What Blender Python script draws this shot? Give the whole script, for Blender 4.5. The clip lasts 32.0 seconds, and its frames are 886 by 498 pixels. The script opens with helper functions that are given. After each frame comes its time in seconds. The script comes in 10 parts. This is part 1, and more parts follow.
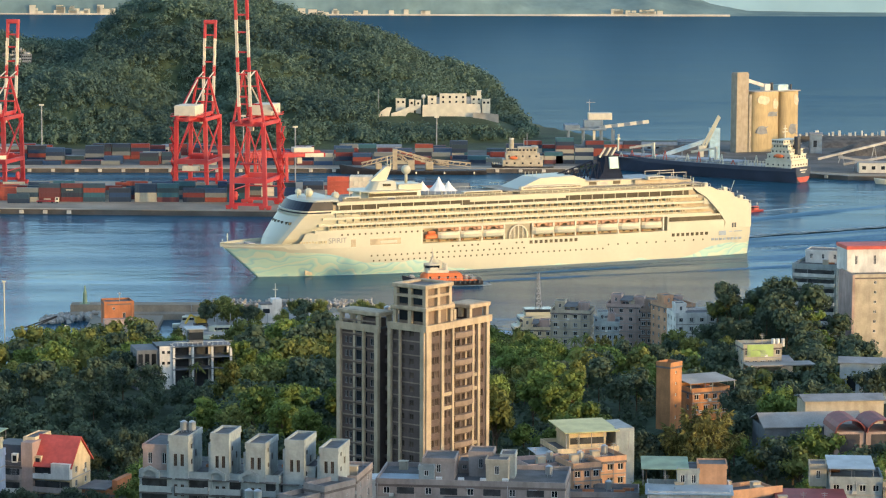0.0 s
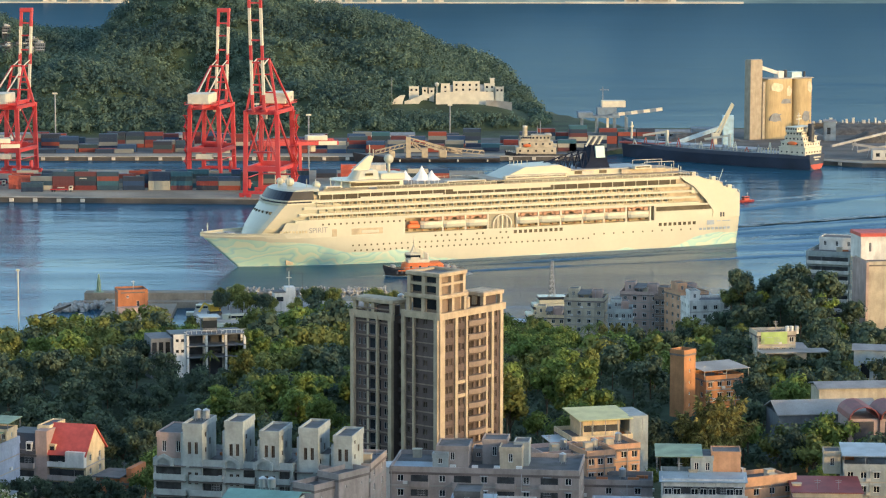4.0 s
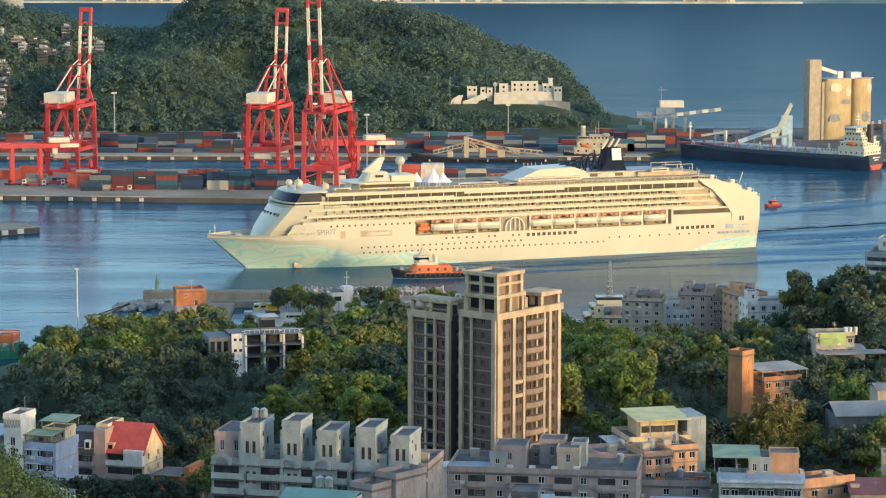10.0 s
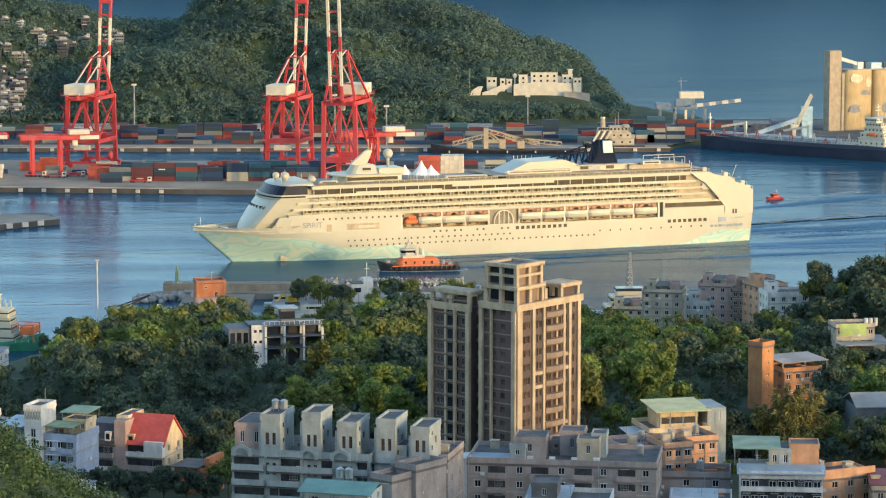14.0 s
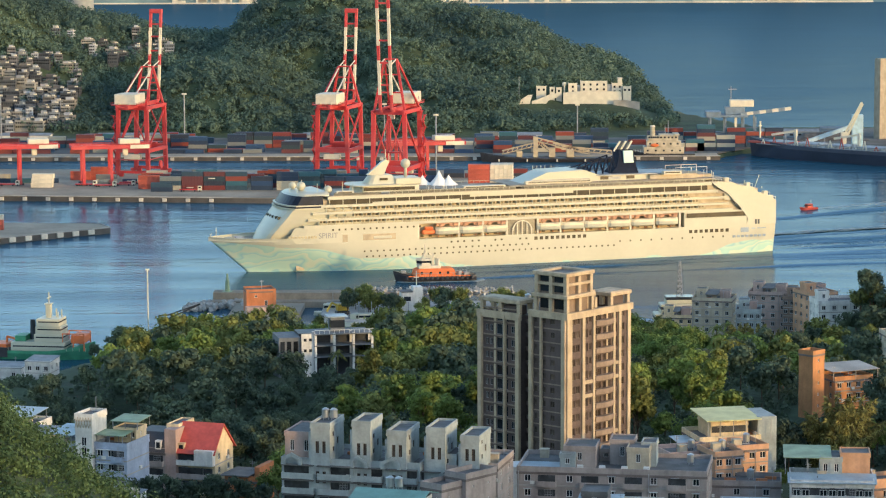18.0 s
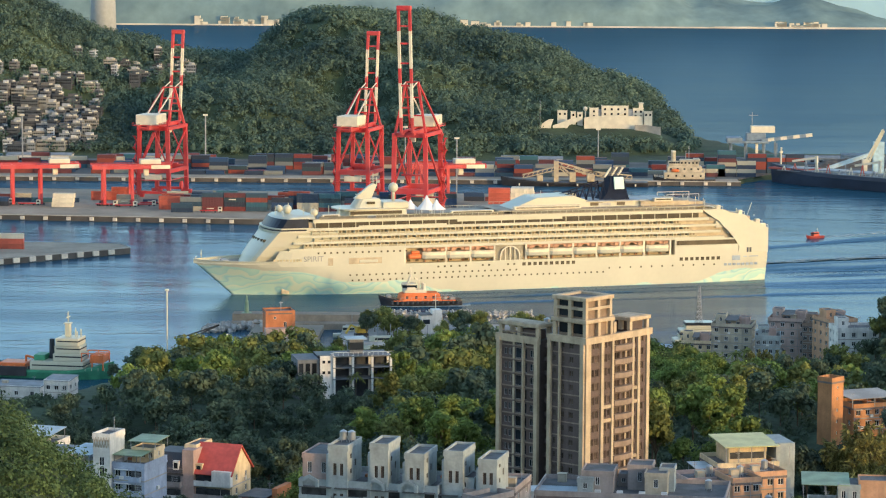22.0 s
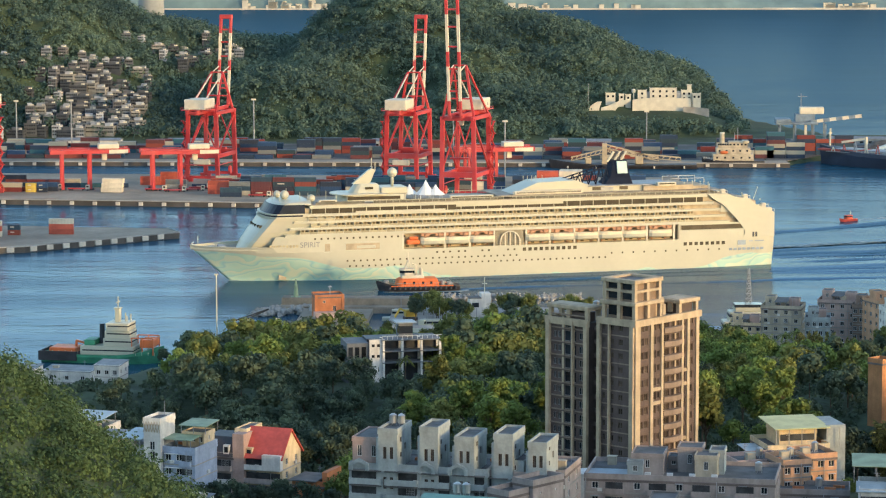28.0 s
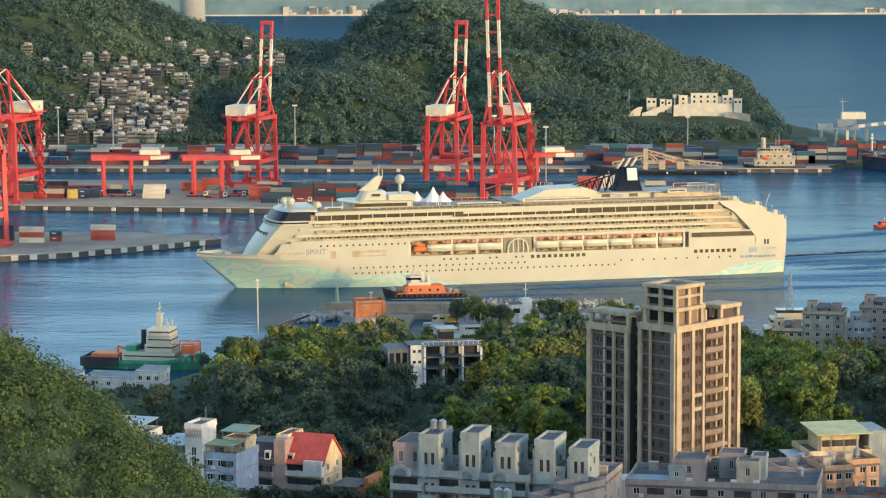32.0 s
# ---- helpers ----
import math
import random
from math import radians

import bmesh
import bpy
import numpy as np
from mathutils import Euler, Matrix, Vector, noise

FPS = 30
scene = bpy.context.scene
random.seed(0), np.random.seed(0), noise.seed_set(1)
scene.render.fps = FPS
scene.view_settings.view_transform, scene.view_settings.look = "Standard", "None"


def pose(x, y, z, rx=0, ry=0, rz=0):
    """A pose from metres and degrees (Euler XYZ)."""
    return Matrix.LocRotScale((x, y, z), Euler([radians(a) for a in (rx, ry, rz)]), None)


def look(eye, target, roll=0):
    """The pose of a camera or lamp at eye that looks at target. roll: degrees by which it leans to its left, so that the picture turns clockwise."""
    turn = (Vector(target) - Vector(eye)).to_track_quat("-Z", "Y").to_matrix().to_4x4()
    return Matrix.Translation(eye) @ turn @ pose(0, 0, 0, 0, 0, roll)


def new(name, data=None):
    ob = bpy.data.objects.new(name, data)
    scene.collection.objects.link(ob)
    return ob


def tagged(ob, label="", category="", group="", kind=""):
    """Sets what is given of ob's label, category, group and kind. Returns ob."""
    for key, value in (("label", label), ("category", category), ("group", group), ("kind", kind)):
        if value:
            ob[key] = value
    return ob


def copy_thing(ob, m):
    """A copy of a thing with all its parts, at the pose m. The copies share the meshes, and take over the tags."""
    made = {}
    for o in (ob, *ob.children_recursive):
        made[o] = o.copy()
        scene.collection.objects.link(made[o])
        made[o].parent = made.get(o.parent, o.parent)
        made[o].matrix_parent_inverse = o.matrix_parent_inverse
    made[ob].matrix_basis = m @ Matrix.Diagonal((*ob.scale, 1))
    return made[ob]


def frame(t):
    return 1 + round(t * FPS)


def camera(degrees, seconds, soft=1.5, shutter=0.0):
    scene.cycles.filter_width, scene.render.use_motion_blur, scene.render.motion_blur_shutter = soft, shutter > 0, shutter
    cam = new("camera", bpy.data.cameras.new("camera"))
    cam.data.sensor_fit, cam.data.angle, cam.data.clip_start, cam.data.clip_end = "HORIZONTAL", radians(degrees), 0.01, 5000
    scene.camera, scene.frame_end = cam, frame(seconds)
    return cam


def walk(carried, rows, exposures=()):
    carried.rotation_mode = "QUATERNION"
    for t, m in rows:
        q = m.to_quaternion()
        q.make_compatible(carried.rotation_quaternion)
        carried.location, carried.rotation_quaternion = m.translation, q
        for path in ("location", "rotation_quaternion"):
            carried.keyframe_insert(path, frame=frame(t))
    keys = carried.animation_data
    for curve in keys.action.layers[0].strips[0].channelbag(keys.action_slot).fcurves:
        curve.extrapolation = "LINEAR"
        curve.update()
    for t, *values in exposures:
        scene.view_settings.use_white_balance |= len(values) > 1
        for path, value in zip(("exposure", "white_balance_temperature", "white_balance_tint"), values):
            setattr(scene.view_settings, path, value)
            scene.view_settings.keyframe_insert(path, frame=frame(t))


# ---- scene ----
EXPOSURE, SKY_STRENGTH, SUN_STRENGTH = 1.5, 0.176, 0.99

# The camera stands on a hillside terrace and pans after the ship.
EYE = (0.0, 0.0, 160.0)
# seconds, pan to the right, tilt downwards and lean, in degrees
PAN = [
    (0, 1.737, 6.863, 0.221), (0.5, 1.771, 6.876, 0.225), (1, 1.816, 6.908, 0.166), (1.5, 1.809, 6.940, 0.144),
    (2, 1.772, 6.962, 0.114), (2.5, 1.714, 6.988, 0.116), (3, 1.627, 7.012, 0.146), (3.5, 1.536, 7.061, 0.115),
    (5.5, 1.172, 7.234, 0.154), (6, 1.060, 7.185, 0.156), (6.5, 0.945, 7.130, 0.143), (7, 0.817, 7.097, 0.111),
    (7.5, 0.737, 7.107, 0.080), (8, 0.643, 7.145, 0.081), (8.5, 0.579, 7.148, 0.116), (9, 0.477, 7.147, 0.094),
    (9.5, 0.355, 7.113, 0.136), (10, 0.219, 7.124, 0.080), (10.5, 0.087, 7.126, 0.016), (11, 0.015, 7.126, 0.002),
    (11.5, 0.015, 7.143, -0.020), (12, 0.027, 7.174, -0.061), (12.5, 0.038, 7.205, -0.024), (13, 0.000, 7.254, 0.000),
    (13.5, -0.087, 7.288, -0.036), (14, -0.202, 7.307, -0.029), (14.5, -0.288, 7.297, -0.042), (16.5, -0.757, 7.167, -0.091),
    (17, -0.990, 7.141, -0.122), (17.5, -1.157, 7.143, -0.149), (18, -1.259, 7.121, -0.207), (18.5, -1.287, 7.127, -0.197),
    (19, -1.283, 7.114, -0.207), (19.5, -1.251, 7.100, -0.216), (20, -1.266, 7.068, -0.193), (20.5, -1.330, 6.969, -0.101),
    (21, -1.465, 6.872, -0.054), (21.5, -1.556, 6.773, 0.146), (22, -1.678, 6.631, 0.298), (22.5, -1.728, 6.513, 0.421),
    (23, -1.777, 6.383, 0.461), (23.5, -1.749, 6.260, 0.443), (24, -1.771, 6.214, 0.357), (24.5, -1.794, 6.243, 0.309),
    (25, -1.808, 6.332, 0.266), (25.5, -1.912, 6.409, 0.213), (27.5, -2.519, 6.945, -0.041), (28, -2.714, 6.986, -0.115),
    (28.5, -2.888, 6.914, -0.150), (29, -3.086, 6.840, -0.155), (29.5, -3.175, 6.844, -0.181), (30, -3.208, 6.868, -0.201),
    (30.5, -3.244, 6.879, -0.188), (31, -3.376, 6.865, -0.272), (31.5, -3.480, 6.853, -0.244), (32, -3.585, 6.862, -0.274),
]
cam = camera(18.553, 32.0, soft=1.18)
walk(cam, [(t, pose(*EYE, 90 - tilt, 0, -pan) @ pose(0, 0, 0, 0, 0, lean)) for t, pan, tilt, lean in PAN],
     exposures=[(0, EXPOSURE), (32, EXPOSURE)])

# ---- light ----
SUN_WAY = Vector((0.8, -0.6, 0.125)).normalized()
world = bpy.data.worlds.new("sky")
scene.world = world
world.use_nodes = True
wn = world.node_tree.nodes
sky = wn.new("ShaderNodeTexSky")
sky.sky_type, sky.sun_disc = "NISHITA", False
sky.sun_elevation, sky.sun_rotation = radians(9), radians(127)
sky.air_density, sky.dust_density, sky.ozone_density = 1.0, 0.8, 1.7
world.node_tree.links.new(sky.outputs[0], wn["Background"].inputs[0])
wn["Background"].inputs[1].default_value = SKY_STRENGTH
sun = new("sun", bpy.data.lights.new("sun", "SUN"))
sun.data.energy, sun.data.angle, sun.data.color = SUN_STRENGTH, radians(0.55), (1.0, 0.64, 0.245)
sun.matrix_world = look(SUN_WAY * 900, (0, 0, 0))


# ---- materials ----
def mat(name, colour, rough=0.7, metal=0.0, vary=0.18, scale=0.3, fine=3.0, bump=0.0, each=0.0, spec=0.4, other=None, emit=0.0, streak=0.0):
    """A surface with broad stains and a fine grain; each: how much single pieces differ; other: a second colour that shows in patches."""
    m = bpy.data.materials.new(name)
    m.use_nodes = True
    n, l = m.node_tree.nodes, m.node_tree.links
    b = n["Principled BSDF"]
    b.inputs["Roughness"].default_value, b.inputs["Metallic"].default_value = rough, metal
    b.inputs["Specular IOR Level"].default_value = spec
    co = n.new("ShaderNodeTexCoord")
    big, small = n.new("ShaderNodeTexNoise"), n.new("ShaderNodeTexNoise")
    for tex, s, d in ((big, scale, 5), (small, fine, 3)):
        tex.inputs["Scale"].default_value, tex.inputs["Detail"].default_value = s, d
        l.new(co.outputs["Object"], tex.inputs["Vector"])
    mix = n.new("ShaderNodeMix")
    mix.data_type = "RGBA"
    c = Vector(colour)
    mix.inputs["A"].default_value = (*(c * (1 - vary)), 1)
    mix.inputs["B"].default_value = (*(Vector(other) if other else c * (1 + vary)), 1)
    ramp = n.new("ShaderNodeMapRange")
    ramp.inputs["From Min"].default_value, ramp.inputs["From Max"].default_value = 0.35, 0.65
    l.new(big.outputs["Fac"], ramp.inputs["Value"])
    l.new(ramp.outputs[0], mix.inputs["Factor"])
    hsv = n.new("ShaderNodeHueSaturation")
    grain = n.new("ShaderNodeMapRange")
    grain.inputs["To Min"].default_value, grain.inputs["To Max"].default_value = 1 - vary, 1 + vary
    l.new(small.outputs["Fac"], grain.inputs["Value"])
    value = grain.outputs[0]
    if each:
        info, span, mul = n.new("ShaderNodeObjectInfo"), n.new("ShaderNodeMapRange"), n.new("ShaderNodeMath")
        span.inputs["To Min"].default_value, span.inputs["To Max"].default_value = 1 - each, 1 + each
        mul.operation = "MULTIPLY"
        l.new(info.outputs["Random"], span.inputs["Value"])
        l.new(span.outputs[0], mul.inputs[0])
        l.new(value, mul.inputs[1])
        value = mul.outputs[0]
    if streak:
        stretch, run, fade, mul2 = n.new("ShaderNodeMapping"), n.new("ShaderNodeTexNoise"), n.new("ShaderNodeMapRange"), n.new("ShaderNodeMath")
        stretch.inputs["Scale"].default_value = (0.7, 0.7, 0.16)
        run.inputs["Scale"].default_value, run.inputs["Detail"].default_value = 1.0, 6
        fade.inputs["From Min"].default_value, fade.inputs["From Max"].default_value = 0.42, 0.68
        fade.inputs["To Min"].default_value, fade.inputs["To Max"].default_value = 1.08, 1 - streak
        mul2.operation = "MULTIPLY"
        l.new(co.outputs["Object"], stretch.inputs["Vector"])
        l.new(stretch.outputs[0], run.inputs["Vector"])
        l.new(run.outputs["Fac"], fade.inputs["Value"])
        l.new(fade.outputs[0], mul2.inputs[0])
        l.new(value, mul2.inputs[1])
        value = mul2.outputs[0]
    l.new(value, hsv.inputs["Value"])
    l.new(mix.outputs["Result"], hsv.inputs["Color"])
    l.new(hsv.outputs[0], b.inputs["Base Color"])
    if bump:
        bp = n.new("ShaderNodeBump")
        bp.inputs["Distance"].default_value = bump
        l.new(small.outputs["Fac"], bp.inputs["Height"])
        l.new(bp.outputs[0], b.inputs["Normal"])
    if emit:
        l.new(hsv.outputs[0], b.inputs["Emission Color"])
        b.inputs["Emission Strength"].default_value = emit
    return m


def leaves(name, colour, other, each=0.25, patch=0.15, spread=0.52):
    """Foliage: each clump of leaves has its own tone, with some light coming through."""
    m = mat(name, colour, 0.75, 0, 0.3, patch, 0.9, 0, each, 0.15, other)
    n, l = m.node_tree.nodes, m.node_tree.links
    geo, span, hue = n.new("ShaderNodeNewGeometry"), n.new("ShaderNodeMapRange"), n.new("ShaderNodeHueSaturation")
    span.inputs["To Min"].default_value, span.inputs["To Max"].default_value = 1 - spread, 1 + spread
    l.new(geo.outputs["Random Per Island"], span.inputs["Value"])
    l.new(span.outputs[0], hue.inputs["Value"])
    b = n["Principled BSDF"]
    l.new(b.inputs["Base Color"].links[0].from_socket, hue.inputs["Color"])
    l.new(hue.outputs[0], b.inputs["Base Color"])
    t, mixer = n.new("ShaderNodeBsdfTranslucent"), n.new("ShaderNodeMixShader")
    mixer.inputs[0].default_value = 0.32
    l.new(hue.outputs[0], t.inputs[0])
    l.new(b.outputs[0], mixer.inputs[1])
    l.new(t.outputs[0], mixer.inputs[2])
    l.new(mixer.outputs[0], n["Material Output"].inputs[0])
    return m


def water():
    """Sea water: blue depth under a rippled, partly mirroring surface; gusts change the gloss in long streaks."""
    m = bpy.data.materials.new("harbour_water")
    m.use_nodes = True
    n, l = m.node_tree.nodes, m.node_tree.links
    n.remove(n["Principled BSDF"])
    body_, gloss, mix = n.new("ShaderNodeBsdfDiffuse"), n.new("ShaderNodeBsdfGlossy"), n.new("ShaderNodeMixShader")
    body_.inputs["Color"].default_value = (0.022, 0.078, 0.120, 1)
    gloss.inputs["Color"].default_value = (0.64, 0.75, 0.86, 1)
    co = n.new("ShaderNodeTexCoord")
    last = None
    for scale, stretch, dist in ((0.30, 1.6, 0.09), (0.07, 1.8, 0.28), (0.012, 3.0, 0.8)):
        mp, tex, bp = n.new("ShaderNodeMapping"), n.new("ShaderNodeTexNoise"), n.new("ShaderNodeBump")
        mp.inputs["Scale"].default_value = (1, stretch, 1)
        mp.inputs["Rotation"].default_value = (0, 0, radians(12))
        tex.inputs["Scale"].default_value, tex.inputs["Detail"].default_value = scale, 4
        bp.inputs["Distance"].default_value = dist
        l.new(co.outputs["Object"], mp.inputs["Vector"])
        l.new(mp.outputs[0], tex.inputs["Vector"])
        l.new(tex.outputs["Fac"], bp.inputs["Height"])
        if last:
            l.new(last.outputs[0], bp.inputs["Normal"])
        last = bp
    l.new(last.outputs[0], gloss.inputs["Normal"])
    l.new(last.outputs[0], body_.inputs["Normal"])
    mp, tex = n.new("ShaderNodeMapping"), n.new("ShaderNodeTexNoise")
    mp.inputs["Scale"].default_value = (0.0035, 0.022, 1)
    mp.inputs["Rotation"].default_value = (0, 0, radians(-6))
    tex.inputs["Scale"].default_value, tex.inputs["Detail"].default_value, tex.inputs["Roughness"].default_value = 1.0, 7, 0.6
    l.new(co.outputs["Object"], mp.inputs["Vector"])
    l.new(mp.outputs[0], tex.inputs["Vector"])
    for lo, hi, socket in ((0.27, 0.42, mix.inputs[0]), (0.24, 0.08, gloss.inputs["Roughness"])):
        rr = n.new("ShaderNodeMapRange")
        rr.inputs["From Min"].default_value, rr.inputs["From Max"].default_value = 0.3, 0.72
        rr.inputs["To Min"].default_value, rr.inputs["To Max"].default_value = lo, hi
        l.new(tex.outputs["Fac"], rr.inputs["Value"])
        l.new(rr.outputs[0], socket)
    # the open sea beyond the harbour is rougher and mirrors less
    spread, far_, calm = n.new("ShaderNodeSeparateXYZ"), n.new("ShaderNodeMapRange"), n.new("ShaderNodeMath")
    l.new(co.outputs["Object"], spread.inputs[0])
    far_.inputs["From Min"].default_value, far_.inputs["From Max"].default_value = 1350, 2300
    far_.inputs["To Min"].default_value, far_.inputs["To Max"].default_value = 0.84, 0.42
    l.new(spread.outputs["Y"], far_.inputs["Value"])
    calm.operation = "MULTIPLY"
    l.new(mix.inputs[0].links[0].from_socket, calm.inputs[0])
    l.new(far_.outputs[0], calm.inputs[1])
    l.new(calm.outputs[0], mix.inputs[0])
    l.new(body_.outputs[0], mix.inputs[1])
    l.new(gloss.outputs[0], mix.inputs[2])
    l.new(mix.outputs[0], n["Material Output"].inputs[0])
    return m


WHITE = mat("white_ship_paint", (0.495, 0.472, 0.358), 0.35, vary=0.04, fine=0.6, scale=0.08)
GLASS = mat("dark_window_glass", (0.018, 0.022, 0.028), 0.15, vary=0.3, each=0.5, spec=0.35)
RED = mat("red_crane_paint", (0.56, 0.036, 0.040), 0.5, vary=0.15, scale=0.1, other=(0.50, 0.07, 0.065))
CREAM = mat("cream_painted_steel", (0.62, 0.56, 0.43), 0.5, vary=0.08)
STEEL = mat("grey_steel", (0.30, 0.31, 0.32), 0.5, 0.4, vary=0.2)
DARK = mat("dark_steel", (0.04, 0.045, 0.055), 0.5, 0.2, vary=0.3)
CONCRETE = mat("weathered_concrete", (0.34, 0.32, 0.29), 0.9, vary=0.22, scale=0.12, bump=0.02, each=0.12)
PALE = mat("pale_render", (0.55, 0.53, 0.48), 0.85, vary=0.12, scale=0.2, bump=0.01, each=0.1)
ASPHALT = mat("quay_paving", (0.30, 0.25, 0.185), 0.92, vary=0.25, scale=0.03, fine=0.5)
SOIL = mat("wooded_ground", (0.042, 0.068, 0.032), 0.95, vary=0.4, scale=0.05, fine=0.4, bump=0.3, other=(0.055, 0.08, 0.038))
BARK = mat("bark", (0.12, 0.085, 0.055), 0.9, vary=0.3, bump=0.03)
LEAF = [leaves("dark_leaves", (0.086, 0.124, 0.088), (0.122, 0.158, 0.092), spread=0.2),
        leaves("olive_leaves", (0.190, 0.210, 0.066), (0.248, 0.258, 0.076), each=0.3, spread=0.2),
        leaves("bright_leaves", (0.175, 0.240, 0.066), (0.240, 0.302, 0.078), each=0.3, spread=0.2)]
HILL_LEAF = leaves("hill_forest_leaves", (0.074, 0.126, 0.112), (0.124, 0.176, 0.124), 0.25, 0.012, 0.13)
WATER = water()


# ---- building blocks ----
def part(name, bm, material, parent=None, label="", smooth=False):
    """One mesh object from a bmesh (or a ready mesh), under a thing or a part."""
    if isinstance(bm, bmesh.types.BMesh):
        me = bpy.data.meshes.new(name)
        bm.to_mesh(me)
        bm.free()
    else:
        me = bm
    if not me.materials:
        for m in material if isinstance(material, (list, tuple)) else [material]:
            me.materials.append(m)
    if smooth:
        me.polygons.foreach_set("use_smooth", [True] * len(me.polygons))
    ob = new(name, me)
    ob.parent = parent
    if label:
        ob["label"] = label
    return ob


def thing(name, x, y, z, turn=0.0, label="", category="", group="", kind=""):
    ob = new(name)
    ob.matrix_world = pose(x, y, z, 0, 0, turn)
    return tagged(ob, label, category, group, kind)


def box(bm, x0, x1, y0, y1, z0, z1, mi=0, bevel=0.0, m=None):
    c = [(x, y, z) for z in (z0, z1) for x, y in ((x0, y0), (x1, y0), (x1, y1), (x0, y1))]
    v = [bm.verts.new(m @ Vector(p) if m else p) for p in c]
    fs = [bm.faces.new([v[i] for i in f]) for f in ((3, 2, 1, 0), (4, 5, 6, 7), (0, 1, 5, 4), (1, 2, 6, 5), (2, 3, 7, 6), (3, 0, 4, 7))]
    for f in fs:
        f.material_index = mi
    if bevel:
        es = list({e for f in fs for e in f.edges})
        bmesh.ops.bevel(bm, geom=es, offset=bevel, segments=1, affect="EDGES")
    return bm


def boxes(*rows, bevel=0.0):
    bm = bmesh.new()
    for r in rows:
        box(bm, *r, bevel=bevel)
    return bm


def strut(bm, a, b, w, h=None, sides=4, mi=0, w2=None):
    """A beam from a to b; w, h: its section; sides over 4 make it round; w2: its width at the far end."""
    a, b = Vector(a), Vector(b)
    d = (b - a).normalized()
    up = Vector((0, 0, 1)) if abs(d.z) < 0.95 else Vector((0, 1, 0))
    u = d.cross(up).normalized()
    v = u.cross(d)
    rings = []
    for p, k in ((a, 1.0), (b, (w2 or w) / w)):
        ring = []
        for i in range(sides):
            t = 2 * math.pi * (i + 0.5) / sides
            r = 0.5 / math.cos(math.pi / sides) if sides == 4 else 0.5
            ring.append(bm.verts.new(p + u * (w * k * r * math.cos(t)) + v * ((h or w) * k * r * math.sin(t))))
        rings.append(ring)
    fs = [bm.faces.new((rings[0][i], rings[0][(i + 1) % sides], rings[1][(i + 1) % sides], rings[1][i])) for i in range(sides)]
    fs += [bm.faces.new(rings[0][::-1]), bm.faces.new(rings[1])]
    for f in fs:
        f.material_index = mi
    return bm


def struts(w, *pairs, h=None, sides=4):
    bm = bmesh.new()
    for a, b in pairs:
        strut(bm, a, b, w, h, sides)
    return bm


def drum(bm, x, y, z0, z1, r0, r1=None, sides=12, mi=0):
    strut(bm, (x, y, z0), (x, y, z1), 2 * r0, sides=sides, mi=mi, w2=2 * (r1 if r1 is not None else r0))
    return bm


def ball(bm, x, y, z, r, squash=1.0, level=2):
    bmesh.ops.create_icosphere(bm, subdivisions=level, radius=r, matrix=Matrix.Translation((x, y, z)) @ Matrix.Diagonal((1, 1, squash, 1)))
    return bm


def extrude_outline(bm, outline, axis, a, b, mi=0):
    """A closed outline of (u, v) swept along an axis from a to b ('x': u is y, v is z; 'y': u is x, v is z; 'z': u is x, v is y)."""
    def at(u, v, k):
        return {"x": (k, u, v), "y": (u, k, v), "z": (u, v, k)}[axis]
    r0 = [bm.verts.new(at(u, v, a)) for u, v in outline]
    r1 = [bm.verts.new(at(u, v, b)) for u, v in outline]
    n = len(outline)
    fs = [bm.faces.new((r0[i], r0[(i + 1) % n], r1[(i + 1) % n], r1[i])) for i in range(n)]
    fs += [bm.faces.new(r0[::-1]), bm.faces.new(r1)]
    for f in fs:
        f.material_index = mi
    bmesh.ops.recalc_face_normals(bm, faces=fs)
    return bm


def grid_mesh(name, xs, ys, z):
    """A sheet over the grid xs, ys with heights z[y, x]."""
    X, Y = np.meshgrid(xs, ys)
    nx, ny = len(xs), len(ys)
    verts = np.stack([X, Y, z], -1).reshape(-1, 3)
    i = np.arange(nx * ny).reshape(ny, nx)
    faces = np.stack([i[:-1, :-1], i[:-1, 1:], i[1:, 1:], i[1:, :-1]], -1).reshape(-1, 4)
    me = bpy.data.meshes.new(name)
    me.from_pydata(verts.tolist(), [], faces.tolist())
    me.polygons.foreach_set("use_smooth", [True] * len(me.polygons))
    return me


# ---- ground, hills and water ----


def smooth_noise(x, y, scale, seed):
    """Gentle hills of height -1 to 1 and about `scale` metres across."""
    r = np.random.default_rng(seed)
    out = np.zeros_like(x, dtype=float)
    for k in range(7):
        a, f, p = r.uniform(0, 6.28), r.uniform(0.7, 1.6) * 6.28 / scale, r.uniform(0, 6.28)
        out += np.sin((x * np.cos(a) + y * np.sin(a)) * f + p)
    return out / 4.0


